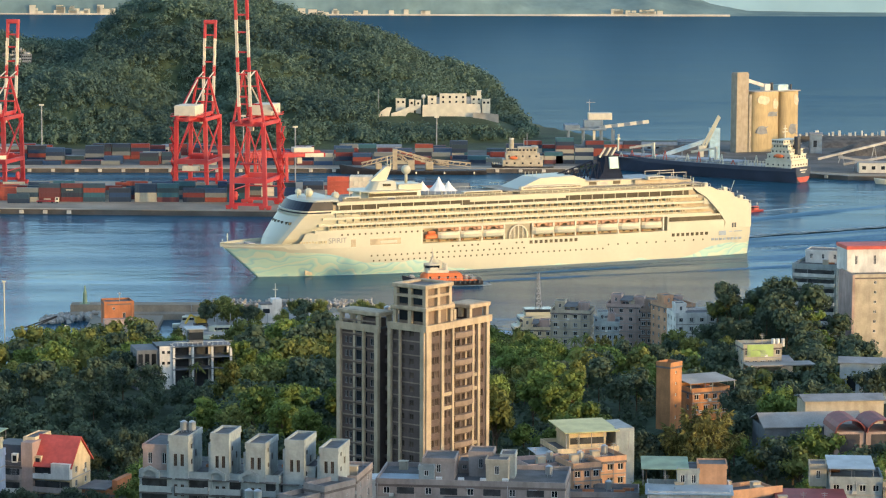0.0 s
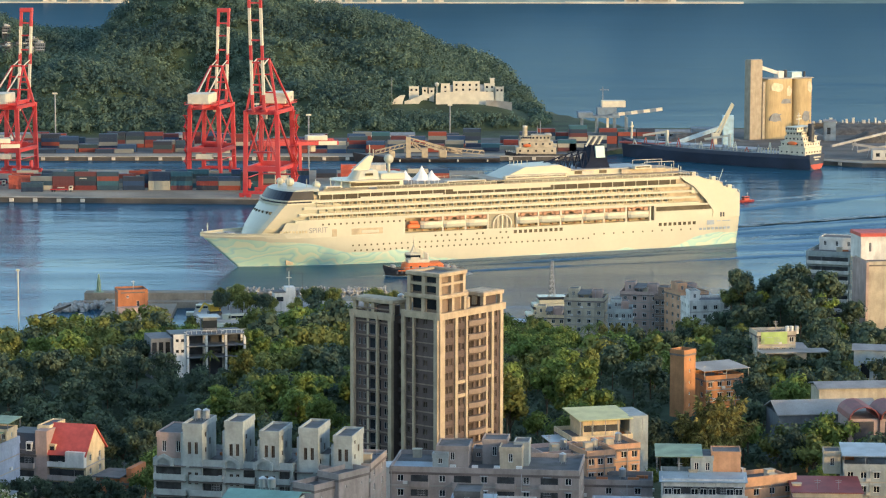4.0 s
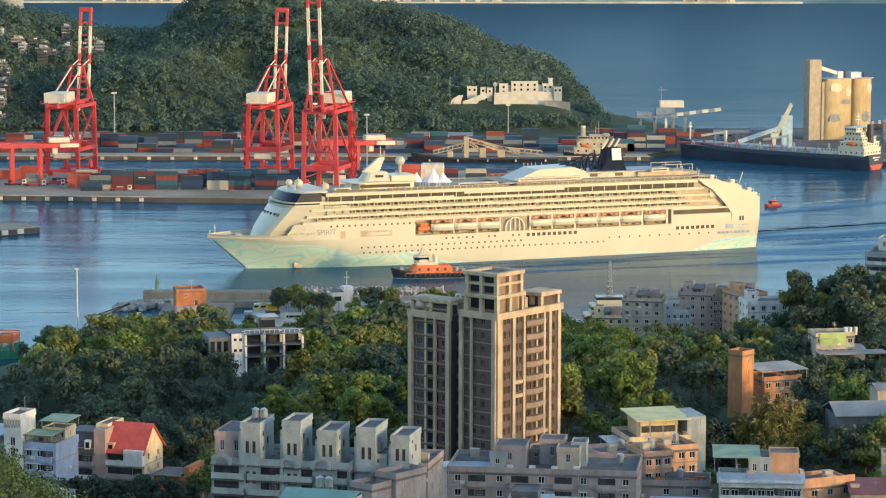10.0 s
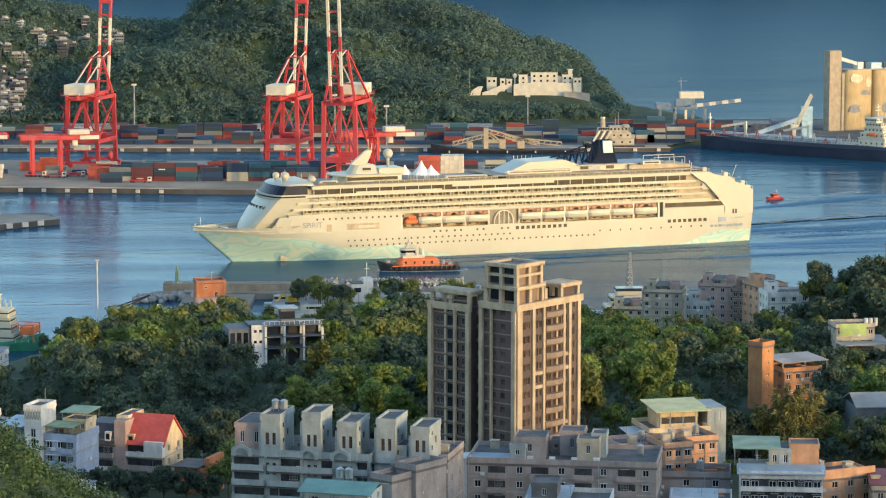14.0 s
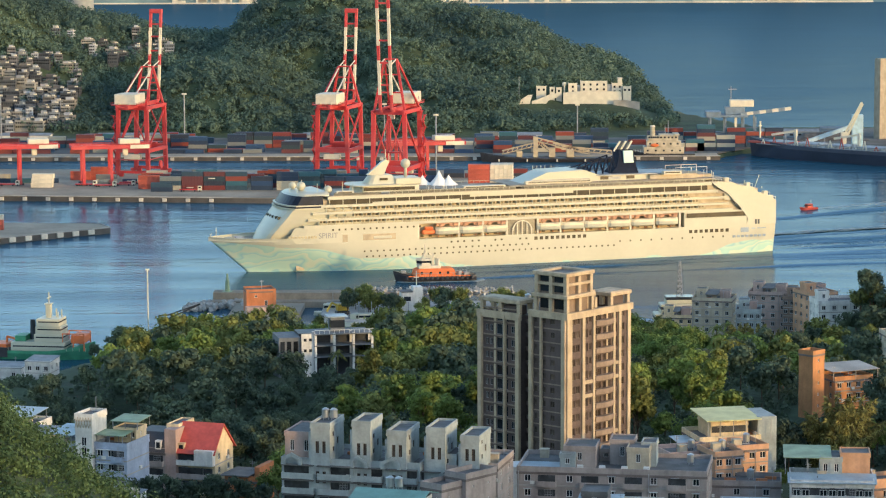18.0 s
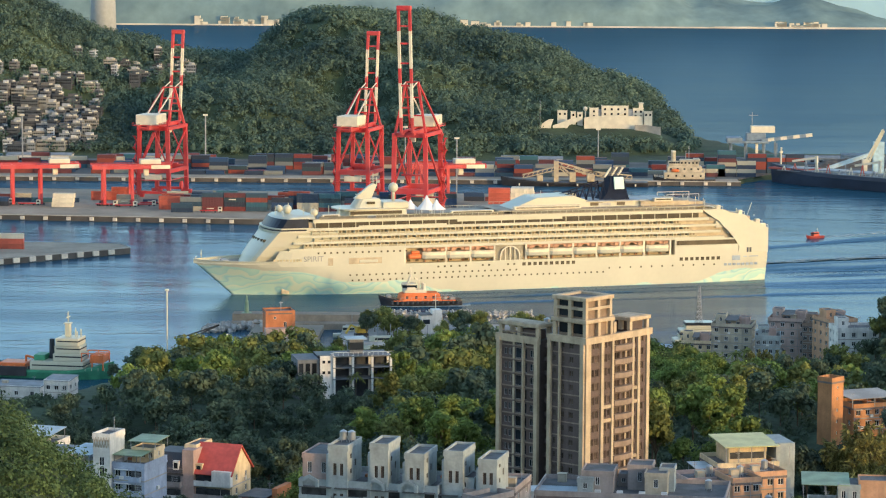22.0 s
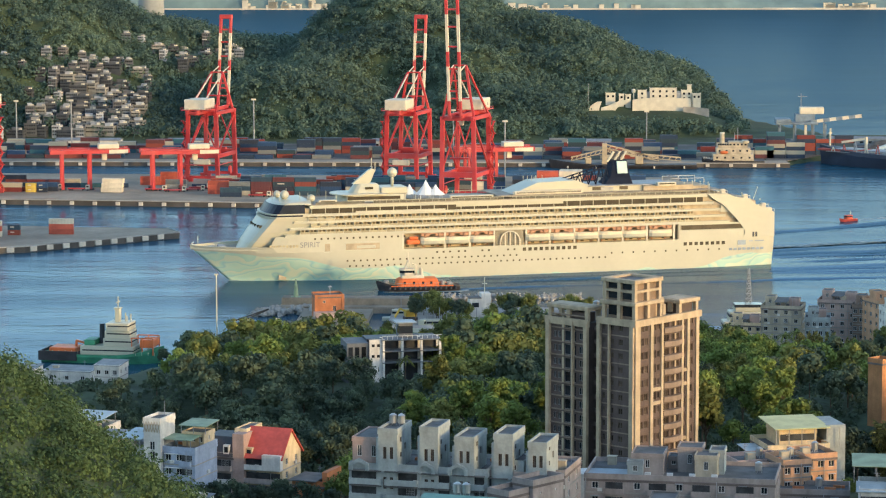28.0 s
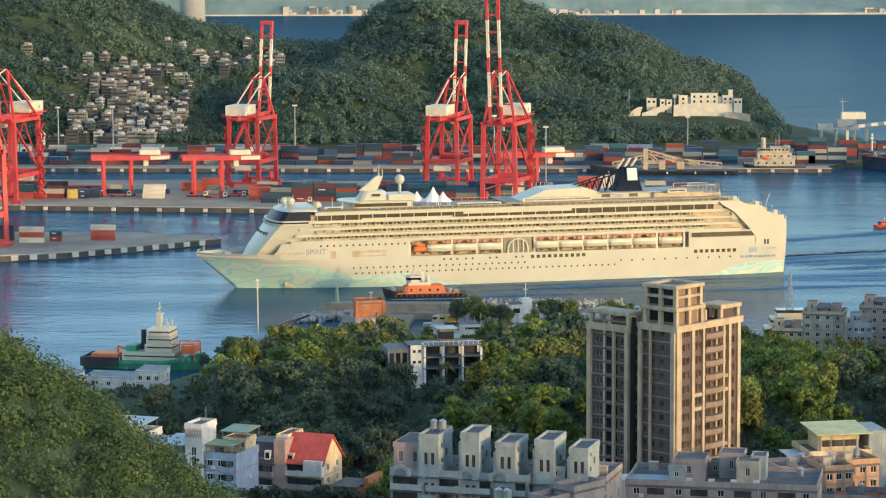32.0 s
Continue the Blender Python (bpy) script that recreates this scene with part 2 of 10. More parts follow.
def near_land(x, y):
    base = np.interp(y, [-900, -200, -30, 0, 30, 100, 200, 300, 400, 480, 540, 620, 660, 780, 900, 985, 1008, 1040],
                     [90, 130, 158, 158.3, 148, 124, 97, 75, 54, 41, 34, 30, 27, 19, 9, 3.5, -1, -8])
    low = np.minimum(base, 36 + 6 * smooth_noise(x, y, 260, 3) * (y < 480))
    side = np.exp(-(np.maximum(np.abs(x + 20) - 60, 0) / 150.0) ** 2)
    h = low + (base - low) * side
    h = h + 46.5 * np.exp(-((x + 100) / 50) ** 2 - ((y - 350) / 60) ** 2)
    h = h + 16 * np.exp(-(((x - 129) / 25) ** 2 + ((y - 878) / 40) ** 2) ** 1.5)
    # long unseen ridge behind, added for shade; its end lets the low sun through
    along, across = 0.8 * x - 0.6 * y, 0.6 * x + 0.8 * y
    crest = np.interp(across, [-600, -300, 0, 300, 391, 404, 412, 420, 428, 440, 455, 472, 484, 492, 515, 540, 560], [60, 80, 112, 114, 111, 104.5, 103, 99, 98, 101, 98, 91.5, 86, 80, 68, 48, 36])
    h = np.where((y < 560) & (crest > 37), np.maximum(h, 36 + (crest - 36) * np.exp(-((along - 75) / 60) ** 2) - 40 * (np.abs(along - 75) > 150)), h)
    # shaded wooded hollows west and east of the tower
    h = h - 13 * np.exp(-((x + 98) / 55) ** 4 - ((y - 722) / 72) ** 4) - 9 * np.exp(-((x - 67) / 13) ** 4 - ((y - 675) / 42) ** 4)
    # the shore lies nearer on the west side
    cove = np.interp(x, [-400, -170, -140, -60, 0, 400], [-115, -115, -50, 0, 0, 0])
    h = h + 5.5 * np.clip((x - 25) / 40, 0, 1) * np.clip((y - 640) / 60, 0, 1) * np.clip((930 - y) / 60, 0, 1)
    h = np.minimum(h, np.interp(y - cove, [700, 800, 900, 985, 1008, 1040], [400, 70, 16, 3.5, -1, -8]))
    return h + 1.5 * smooth_noise(x, y, 60, 5) * (y > 640) * (y < 930)


def hump(x, y, cx, cy, rx, ry, h, turn=0.0, power=2.0):
    c, s = math.cos(radians(turn)), math.sin(radians(turn))
    u, v = (x - cx) * c + (y - cy) * s, -(x - cx) * s + (y - cy) * c
    return h * np.exp(-(np.abs(u / rx) ** power + np.abs(v / ry) ** power))


CREST_X = [-900, -513, -413, -390, -371, -352, -323, -286, -270, -224, -215, -205, -186, -163, -111, -83, -64, -36, 2, 30, 58, 87, 106, 120, 134, 150]
CREST_Z = [118, 118, 106, 96, 85, 74, 71, 60, 56, 56, 66, 79, 90, 94, 91, 92, 86, 78, 69, 60, 45, 37, 28, 15, 2, 0]


def far_land(x, y):
    """The wooded headland across the harbour, with the terminal's flat land before it."""
    crest = np.interp(x, CREST_X, CREST_Z)
    mid = 2260 + 30 * smooth_noise(x, x * 0, 300, 31)
    foot = np.interp(x, [-900, -420, -300, -120, 0, 60, 130, 160], [1905, 1895, 1890, 1880, 1885, 1910, 2000, 2060])
    gully = 0.17 * smooth_noise(x + 0.42 * y, y * 0.22, 150, 33) + 0.07 * smooth_noise(x, y, 60, 12)
    up = np.clip((y - foot) / (mid - foot), 0, 1)
    rise = np.sin(up * math.pi / 2) ** 1.15
    rise = np.clip(rise + gully * 4 * up * (1 - up), 0, 1.0)
    down = np.clip(1 - (y - mid) / 330, 0, 1)
    hills = crest * rise * np.where(y > mid, down, 1)
    hills = np.maximum(hills, hump(x, y, -214, 2010, 70, 78, 48, 0, 2.4) - 3)
    hills = np.maximum(hills, hump(x, y, -30, 1985, 48, 62, 30, 10, 2.4) - 3)
    hills = np.maximum(hills, hump(x, y, 60, 2005, 62, 46, 19.5, -8, 3.4) - 1)
    hills = hills - hump(x, y, -128, 2030, 30, 95, 16, -12, 2.0)
    front = np.interp(x, [-900, 140, 165, 300, 620], [1752, 1752, 1792, 1694, 1682])
    shore = np.interp(x, [-900, -300, 60, 125, 150, 190, 620], [2900, 2620, 2480, 2190, 2110, 1990, 1990])
    land = np.minimum(np.minimum((shore - y) / 14, (y - front) / 5), (620 - x) / 10)
    return np.where(land > 0, np.maximum(2.6 * np.clip(land, 0, 1), np.maximum(hills, 2.6) * np.clip(land, 0, 1)), np.maximum(land * 3, -9))


def terrain(x, y):
    return np.where(y < 1400, near_land(x, y), far_land(x, y)) - 12 * ((np.abs(x) > 790) & (y > 980))


def at_ground(x, y):
    return float(terrain(np.array([float(x)]), np.array([float(y)]))[0])


xs = np.concatenate([[-4800, -2500, -1400, -1000], np.arange(-760, 761, 10), [1000, 1400, 2500, 4800]])
ys = np.concatenate([[-4800, -2500, -1400], np.arange(-900, 1060, 10), [1100, 1300, 1500, 1680], np.arange(1686, 1830, 3), np.arange(1830, 2800, 10), [3200, 4000, 4850]])
gx, gy = np.meshgrid(xs, ys)
ground = tagged(part("ground", grid_mesh("ground", xs, ys, terrain(gx, gy)), SOIL), "dark wooded hillsides and harbour bed of earth", "ground", kind="structure")
sea_mesh = grid_mesh("water", np.linspace(-4900, 4900, 41), np.linspace(700, 4950, 31), np.zeros((31, 41)))
tagged(part("water", sea_mesh, WATER), "rippled blue harbour and open sea water", "water", kind="structure")


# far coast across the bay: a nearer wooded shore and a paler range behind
# haze is put into these colours, and both surfaces glow faintly
FAR = mat("haze_tinted_hills", (0.115, 0.17, 0.18), 1.0, vary=0.22, scale=0.012, fine=0.06, spec=0.0, other=(0.15, 0.21, 0.20), emit=0.17)
FARTHER = mat("haze_tinted_range", (0.18, 0.27, 0.30), 1.0, vary=0.08, scale=0.004, fine=0.02, spec=0.0, emit=0.28)


def backdrop(name, y0, y1, ridge_x, ridge_z, material, label, seed):
    fx, fy = np.linspace(-1500, 1500, 180), np.linspace(y0, y1, 14)
    X, Y = np.meshgrid(fx, fy)
    ridge = np.interp(fx, ridge_x, ridge_z)
    up = np.clip((Y - y0) / (y1 - y0), 0, 1) ** 0.6
    Z = ridge[None, :] * up * (1 + 0.20 * smooth_noise(X, Y, 330, seed) + 0.10 * smooth_noise(X, Y, 90, seed + 1)) - 0.5
    tagged(part(name, grid_mesh(name, fx, fy, Z), material), label, "mountains", kind="structure")


RIDGE_X = [-1500, -700, -350, -120, 60, 190, 272, 295, 325, 382, 441, 500, 560, 625, 690, 1500]
RIDGE_Z = [150, 160, 150, 120, 130, 110, 78, 55, 54, 42, 38, 56, 40, 17, 4, 0]
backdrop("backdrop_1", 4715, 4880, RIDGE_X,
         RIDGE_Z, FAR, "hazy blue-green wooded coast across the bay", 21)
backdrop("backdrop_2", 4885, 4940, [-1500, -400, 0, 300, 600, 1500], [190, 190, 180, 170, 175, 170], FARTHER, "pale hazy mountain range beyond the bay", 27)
# shore and coast walls glow faintly, with no lamp behind them
SAND = mat("glowing_pale_shore", (0.42, 0.38, 0.30), 0.95, vary=0.2, scale=0.02, emit=0.12)
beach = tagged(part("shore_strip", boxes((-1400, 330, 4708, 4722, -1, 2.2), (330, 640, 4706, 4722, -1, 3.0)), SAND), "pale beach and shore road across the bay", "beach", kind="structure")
rs = random.Random(31)
for k in range(64):
    x = rs.choice((rs.uniform(-570, -360), rs.uniform(-540, -430), rs.uniform(-330, -285), rs.uniform(-120, 120), rs.uniform(435, 530)))
    w, h = rs.uniform(4, 15), rs.uniform(3, 10) + (6 if x < -420 and rs.random() < 0.3 else 0)
    b_ = thing("coast_building", x, 4718, 2.0, 0, "small pale building on the far coast", "building", "far coast buildings")
    part("wall", boxes((-w / 2, w / 2, -4, 4, -1, h)), SAND, b_)
    part("roof", boxes((-w / 2 - 0.4, w / 2 + 0.4, -4.4, 4.4, h, h + 0.8)), FAR, b_)


# ---- the cruise ship ----
def mural():
    """White hull paint with teal and pale-green waves painted low at the bow and at the stern."""
    m = mat("painted_hull", (0.495, 0.472, 0.358), 0.35, vary=0.04, fine=0.6, scale=0.08)
    n, l = m.node_tree.nodes, m.node_tree.links
    b = n["Principled BSDF"]
    plain = b.inputs["Base Color"].links[0].from_socket
    co, xyz = n.new("ShaderNodeTexCoord"), n.new("ShaderNodeSeparateXYZ")
    l.new(co.outputs["Object"], xyz.inputs[0])
    along = n.new("ShaderNodeMapRange")
    along.inputs["From Min"].default_value, along.inputs["From Max"].default_value = -252, 20
    l.new(xyz.outputs["X"], along.inputs["Value"])
    edge = n.new("ShaderNodeValToRGB")
    edge.color_ramp.interpolation = "B_SPLINE"
    stops = ((0.0, 0.34), (0.04, 0.33), (0.08, 0.26), (0.11, 0.10), (0.14, 0.03), (0.16, 0.0), (0.585, 0.0), (0.61, 0.16), (0.66, 0.36), (0.70, 0.30),
             (0.74, 0.20), (0.79, 0.50), (0.83, 0.66), (0.88, 0.62), (0.93, 0.80), (1.0, 0.72))
    while len(edge.color_ramp.elements) < len(stops):
        edge.color_ramp.elements.new(0.5)
    for el, (p, v) in zip(edge.color_ramp.elements, stops):
        el.position, el.color = p, (v, v, v, 1)
    l.new(along.outputs[0], edge.inputs[0])
    wob, wmap = n.new("ShaderNodeTexNoise"), n.new("ShaderNodeMapping")
    wmap.inputs["Scale"].default_value = (0.05, 0.0, 0.09)
    wob.inputs["Scale"].default_value = 1.0
    l.new(co.outputs["Object"], wmap.inputs[0])
    l.new(wmap.outputs[0], wob.inputs["Vector"])

    def calc(op, a, c):
        k = n.new("ShaderNodeMath")
        k.operation = op
        for i, s in enumerate((a, c)):
            if isinstance(s, float):
                k.inputs[i].default_value = s
            else:
                l.new(s, k.inputs[i])
        return k.outputs[0]
    height = calc("ADD", calc("MULTIPLY", edge.outputs[0], 18.0), calc("MULTIPLY", calc("SUBTRACT", wob.outputs["Fac"], 0.5), 5.0))
    inside = n.new("ShaderNodeMapRange")
    inside.inputs["From Min"].default_value, inside.inputs["From Max"].default_value = -0.15, 0.15
    l.new(calc("SUBTRACT", height, xyz.outputs["Z"]), inside.inputs["Value"])
    bands = calc("FRACT", calc("ADD", calc("MULTIPLY", xyz.outputs["Z"], 0.13), calc("MULTIPLY", wob.outputs["Fac"], 5.0)), 0.0)
    tone = n.new("ShaderNodeValToRGB")
    tone.color_ramp.elements[0].color, tone.color_ramp.elements[1].color = (0.36, 0.56, 0.48, 1), (0.53, 0.60, 0.45, 1)
    for p, c in ((0.22, (0.41, 0.59, 0.48, 1)), (0.45, (0.49, 0.61, 0.47, 1)), (0.56, (0.29, 0.49, 0.49, 1)), (0.64, (0.37, 0.57, 0.48, 1)), (0.86, (0.56, 0.60, 0.45, 1))):
        tone.color_ramp.elements.new(p).color = c
    l.new(bands, tone.inputs[0])
    mix = n.new("ShaderNodeMix")
    mix.data_type = "RGBA"
    l.new(inside.outputs[0], mix.inputs["Factor"])
    l.new(plain, mix.inputs["A"])
    l.new(tone.outputs[0], mix.inputs["B"])
    l.new(mix.outputs["Result"], b.inputs["Base Color"])
    return m


HULL = mural()
FOAM = mat("white_foam", (0.55, 0.58, 0.56), 0.7, vary=0.3, scale=0.25, fine=1.2, other=(0.10, 0.20, 0.25))
ORANGE = mat("orange_boat_paint", (0.70, 0.17, 0.05), 0.45, vary=0.1)
APRICOT = mat("cream_boat_cover", (0.72, 0.62, 0.42), 0.55, vary=0.12)
DAVIT = mat("rust_orange_davit_paint", (0.46, 0.24, 0.14), 0.55, vary=0.25)
TEAK = mat("sun_deck", (0.34, 0.29, 0.22), 0.8, vary=0.15)
CANVAS = mat("white_canvas", (0.78, 0.77, 0.73), 0.8, vary=0.05)
NAVY = mat("navy_funnel_paint", (0.012, 0.018, 0.035), 0.7, vary=0.2, spec=0.1)
TEAL = mat("pale_teal_panel", (0.50, 0.68, 0.62), 0.45, vary=0.08)
SHIP_GLASS = mat("bronze_ship_glass", (0.085, 0.068, 0.042), 0.5, vary=0.2, each=0.3, spec=0.15)
BRIDGE_GLASS = mat("dark_bridge_glass", (0.014, 0.018, 0.03), 0.35, vary=0.2, spec=0.15)
TAN = mat("tan_deck_recess", (0.44, 0.355, 0.235), 0.8, vary=0.15)


def hull_half(dist, z):
    """Half the breadth at a distance behind the stem and a height over the water."""
    k = min(max(z / 14, -0.15), 1.1)
    entry = 100 - 52 * max(k, 0) ** 0.7
    s = min(dist / entry, 1)
    return 16.1 * (1 - (1 - s) ** (1.9 + 0.5 * k)) + 0.05


def stem_x(z):
    return 18.7 * max(z, 0) / 16.4


def loft_hull():
    bm = bmesh.new()
    levels = [-2, 0, 1.5, 3.5, 6, 8.5, 11, 13.4]
    us = [0, .006, .015, .03, .05, .075, .1, .13, .16, .2, .25, .3, .4, .55, .7, .82, .88, .93, .97, 1]
    for side in (1, -1):
        rows = []
        for z in levels:
            row = []
            for u in us:
                x = stem_x(z) + u * (-252 - stem_x(z))
                b = hull_half(stem_x(z) - x, z)
                if x < -205:
                    q = (-205 - x) / 47
                    b *= 1 - (0.16 * max(0, 1 - z / 11) + 0.04) * q ** 2
                row.append(bm.verts.new((x, side * b, z)))
            rows.append(row)
        for r0, r1 in zip(rows, rows[1:]):
            for i in range(len(us) - 1):
                q = (r0[i], r0[i + 1], r1[i + 1], r1[i])
                bm.faces.new(q if side < 0 else q[::-1])
        # transom half
    bmesh.ops.remove_doubles(bm, verts=bm.verts, dist=0.12)
    bm.verts.ensure_lookup_table()
    stern = sorted((v for v in bm.verts if v.co.x < -251.9), key=lambda v: math.atan2(v.co.z - 6, v.co.y))
    bm.faces.new(stern)
    return bm


def nose(x, b, r, n=13):
    """Plan of a rounded front: points from starboard to port."""
    return [(x - r * (1 - math.sqrt(max(0, 1 - (y / (b * 1.02)) ** 2))), y) for y in np.linspace(-b, b, n)]


def stack(bm, rings, top=True, bottom=False, mi=0):
    """A shell through plan outlines of equal length, given as lists of (x, y) with their z."""
    vs = [[bm.verts.new((x, y, z)) for x, y in pts] for pts, z in rings]
    n = len(vs[0])
    fs = [bm.faces.new((a[i], a[(i + 1) % n], b[(i + 1) % n], b[i])) for a, b in zip(vs, vs[1:]) for i in range(n)]
    if top:
        fs.append(bm.faces.new(vs[-1]))
    if bottom:
        fs.append(bm.faces.new(vs[0][::-1]))
    for f in fs:
        f.material_index = mi
    bmesh.ops.recalc_face_normals(bm, faces=fs)
    return bm


def lifeboat(parent, x, side):
    y = side * 16.0
    boat = part("lifeboat", bpy.data.meshes.get("lifeboat_hull") or lifeboat_mesh("lifeboat_hull", 0), WHITE, parent, "white lifeboat hanging in its davits")
    boat.matrix_local = pose(x, y, 15.6)
    canopy = part("canopy", bpy.data.meshes.get("lifeboat_canopy") or lifeboat_mesh("lifeboat_canopy", 1), APRICOT, boat, "cream lifeboat canopy")
    canopy.matrix_local = Matrix()
    for dx in (-3.2, 3.2):
        d = part("davit", bpy.data.meshes.get("davit_arm") or davit_mesh(), DAVIT, boat, "rust-orange davit arm")
        d.matrix_local = pose(dx, 0, 0, 0, 0, 0 if side > 0 else 180)


def lifeboat_mesh(name, upper):
    bm = bmesh.new()
    rings = []
    for x, k in ((-5.4, 0.35), (-4.6, 0.75), (-2.5, 1), (0, 1), (2.5, 1), (4.4, 0.8), (5.6, 0.2)):
        if upper:
            prof = [(1.75 * k, 1.3), (1.7 * k, 2.2), (1.0 * k, 2.7), (-1.0 * k, 2.7), (-1.7 * k, 2.2), (-1.75 * k, 1.3)]
        else:
            prof = [(0.3 * k, -0.7 + 0.5 * (1 - k)), (1.5 * k, -0.1), (1.8 * k, 1.3), (-1.8 * k, 1.3), (-1.5 * k, -0.1), (-0.3 * k, -0.7 + 0.5 * (1 - k))]
        rings.append([bm.verts.new((x, y, z)) for y, z in prof])
    n = len(rings[0])
    for a, b in zip(rings, rings[1:]):
        for i in range(n):
            bm.faces.new((a[i], a[(i + 1) % n], b[(i + 1) % n], b[i]))
    bm.faces.new(rings[0]), bm.faces.new(rings[-1][::-1])
    bmesh.ops.recalc_face_normals(bm, faces=bm.faces)
    me = bpy.data.meshes.new(name)
    bm.to_mesh(me)
    bm.free()
    return me


def davit_mesh():
    bm = struts(0.5, ((0, -3.2, -2.2), (0, -2.6, 3.4)), ((0, -2.6, 3.4), (0, 0.4, 4.2)), ((0, 0.2, 4.2), (0, 0.2, 2.6)), ((-2.2, -0.4, 3.9), (2.0, -0.4, 3.5)), ((-1.6, 0.0, 3.1), (0.2, 0.2, 4.1)))
    me = bpy.data.meshes.new("davit_arm")
    bm.to_mesh(me)
    bm.free()
    return me


def text_mesh(words, size):
    cu = bpy.data.curves.new("lettering", "FONT")
    cu.body, cu.size, cu.extrude = words, size, 0.02
    ob = new("lettering", cu)
    me = bpy.data.meshes.new_from_object(ob.evaluated_get(bpy.context.evaluated_depsgraph_get()))
    bpy.data.objects.remove(ob)
    bpy.data.curves.remove(cu)
    return me


def side_x(bm, rows, side=1, mi=0):
    for r in rows:
        x0, x1, y0, y1, z0, z1 = r
        box(bm, x0, x1, *sorted((side * y0, side * y1)), z0, z1, mi)
    return bm


def cruise_ship():
    ship = thing("cruise_ship", 0, 0, 0, 0, "white cruise ship with teal wave mural on its bow", "ship")
    part("hull", loft_hull(), HULL, ship, "white hull with painted teal waves", True)
    wl = [(0.8 - d, hull_half(d, 0.0) + 0.35 + 0.25 * math.sin(d * 0.7)) for d in (0, 2, 5, 9, 14, 20, 28, 38, 50, 64, 80, 100, 130, 160, 190, 215)]
    for side in (1, -1):
        strip = bmesh.new()
        inner = [strip.verts.new((x, side * max(y - 0.9, 0), 0.10)) for x, y in wl]
        outer_ = [strip.verts.new((x, side * (y + 0.4), 0.02)) for x, y in wl]
        for i in range(len(wl) - 1):
            strip.faces.new((inner[i], inner[i + 1], outer_[i + 1], outer_[i]) if side > 0 else (outer_[i], outer_[i + 1], inner[i + 1], inner[i]))
        part("bow_wave", strip, FOAM, ship, "thin line of foam along the waterline")
    # foredeck with its bulwark, narrowing to the stem
    bm = bmesh.new()
    zs = (13.4, 15.6)
    outer = []
    for z in zs:
        outer.append([(stem_x(z) - d, hull_half(d, z)) for d in (0.02, 3, 7, 12, 18, 25, 34, 45)])
    for side in (1, -1):
        a = [bm.verts.new((x, side * y, zs[0])) for x, y in outer[0]]
        top = [15.9 + 0.6 * (1 - i / 7) for i in range(8)]
        b = [bm.verts.new((x, side * y, t)) for (x, y), t in zip(outer[1], top)]
        c = [bm.verts.new((x - 0.3, side * max(y - 0.5, 0), t)) for (x, y), t in zip(outer[1], top)]
        d = [bm.verts.new((x - 0.3, side * max(y - 0.6, 0), 14.6)) for x, y in outer[1]]
        for r0, r1 in ((a, b), (b, c), (c, d)):
            for i in range(7):
                bm.faces.new((r0[i], r0[i + 1], r1[i + 1], r1[i]))
    bmesh.ops.recalc_face_normals(bm, faces=bm.faces)
    part("bulwark", bm, HULL, ship)
    bm = bmesh.new()
    v = [bm.verts.new((x - 0.4, y - 0.7, 14.6)) for x, y in outer[1][1:]] + [bm.verts.new((x - 0.4, -y + 0.7, 14.6)) for x, y in reversed(outer[1][1:])]
    f = bm.faces.new(v)
    bmesh.ops.recalc_face_normals(bm, faces=[f])
    if f.normal.z < 0:
        f.normal_flip()
    part("foredeck", bm, TEAK, ship)
    bm = struts(0.25, ((14, 0, 14.6), (14, 0, 20.5)), ((14, -1.2, 19), (14, 1.2, 19)), ((16.5, 0, 15), (16.5, 0, 17.6)), ((15.5, -2, 17.5), (17.2, 2, 17.5)))
    part("bow_mast", bm, WHITE, ship)
    part("winch", boxes((2, 5, -3, -1, 14.6, 16), (2, 5, 1, 3, 14.6, 16), (7, 9, -1, 1, 14.6, 15.7), bevel=0.2), STEEL, ship)
    # forward side wall over the hull, up to the lowest cabin row
    bm = bmesh.new()
    for side in (1, -1):
        lo = [(x, side * hull_half(stem_x(13.4) - x, 13.4), 13.4) for x in (-14, -22, -32, -42, -55, -75)]
        hi = [(x, side * min(16.1, hull_half(stem_x(14) - x, 14) + 0.05), 20.6) for x in (-18, -24, -32, -42, -55, -75)]
        a, b = [bm.verts.new(p) for p in lo], [bm.verts.new(p) for p in hi]
        for i in range(5):
            bm.faces.new((a[i], a[i + 1], b[i + 1], b[i]))
    bmesh.ops.recalc_face_normals(bm, faces=bm.faces)
    part("side_wall", bm, HULL, ship)
    # raked front under the bridge
    bm = bmesh.new()
    rings = []
    for xf, b, z in ((-3.5, 10.5, 14.6), (-5.5, 12.5, 18.0), (-9.0, 14.2, 22.5), (-14.0, 15.6, 28.6)):
        rings.append((nose(xf, b, 4.5) + [(-45, b), (-45, -b)], z))
    stack(bm, rings)
    part("front_wall", bm, WHITE, ship, "raked white front below the bridge")
    bm = bmesh.new()
    stack(bm, [(nose(-13.2, 16.4, 6) + [(-31, 16.4), (-31, -16.4)], z) for z in (28.6, 29.3)], bottom=True)
    stack(bm, [(nose(-13.6, 16.4, 6) + [(-31, 16.4), (-31, -16.4)], z) for z in (30.0, 30.6)], bottom=True)
    stack(bm, [(nose(-17.2, 15.4, 6) + [(-34, 15.6), (-34, -15.6)], 34.3), (nose(-18.6, 14.6, 6) + [(-34, 15.2), (-34, -15.2)], 35.2), (nose(-22, 11, 9) + [(-34, 13), (-34, -13)], 36.0)], bottom=True)
    part("bridge_deck", bm, WHITE, ship)
    bm = bmesh.new()
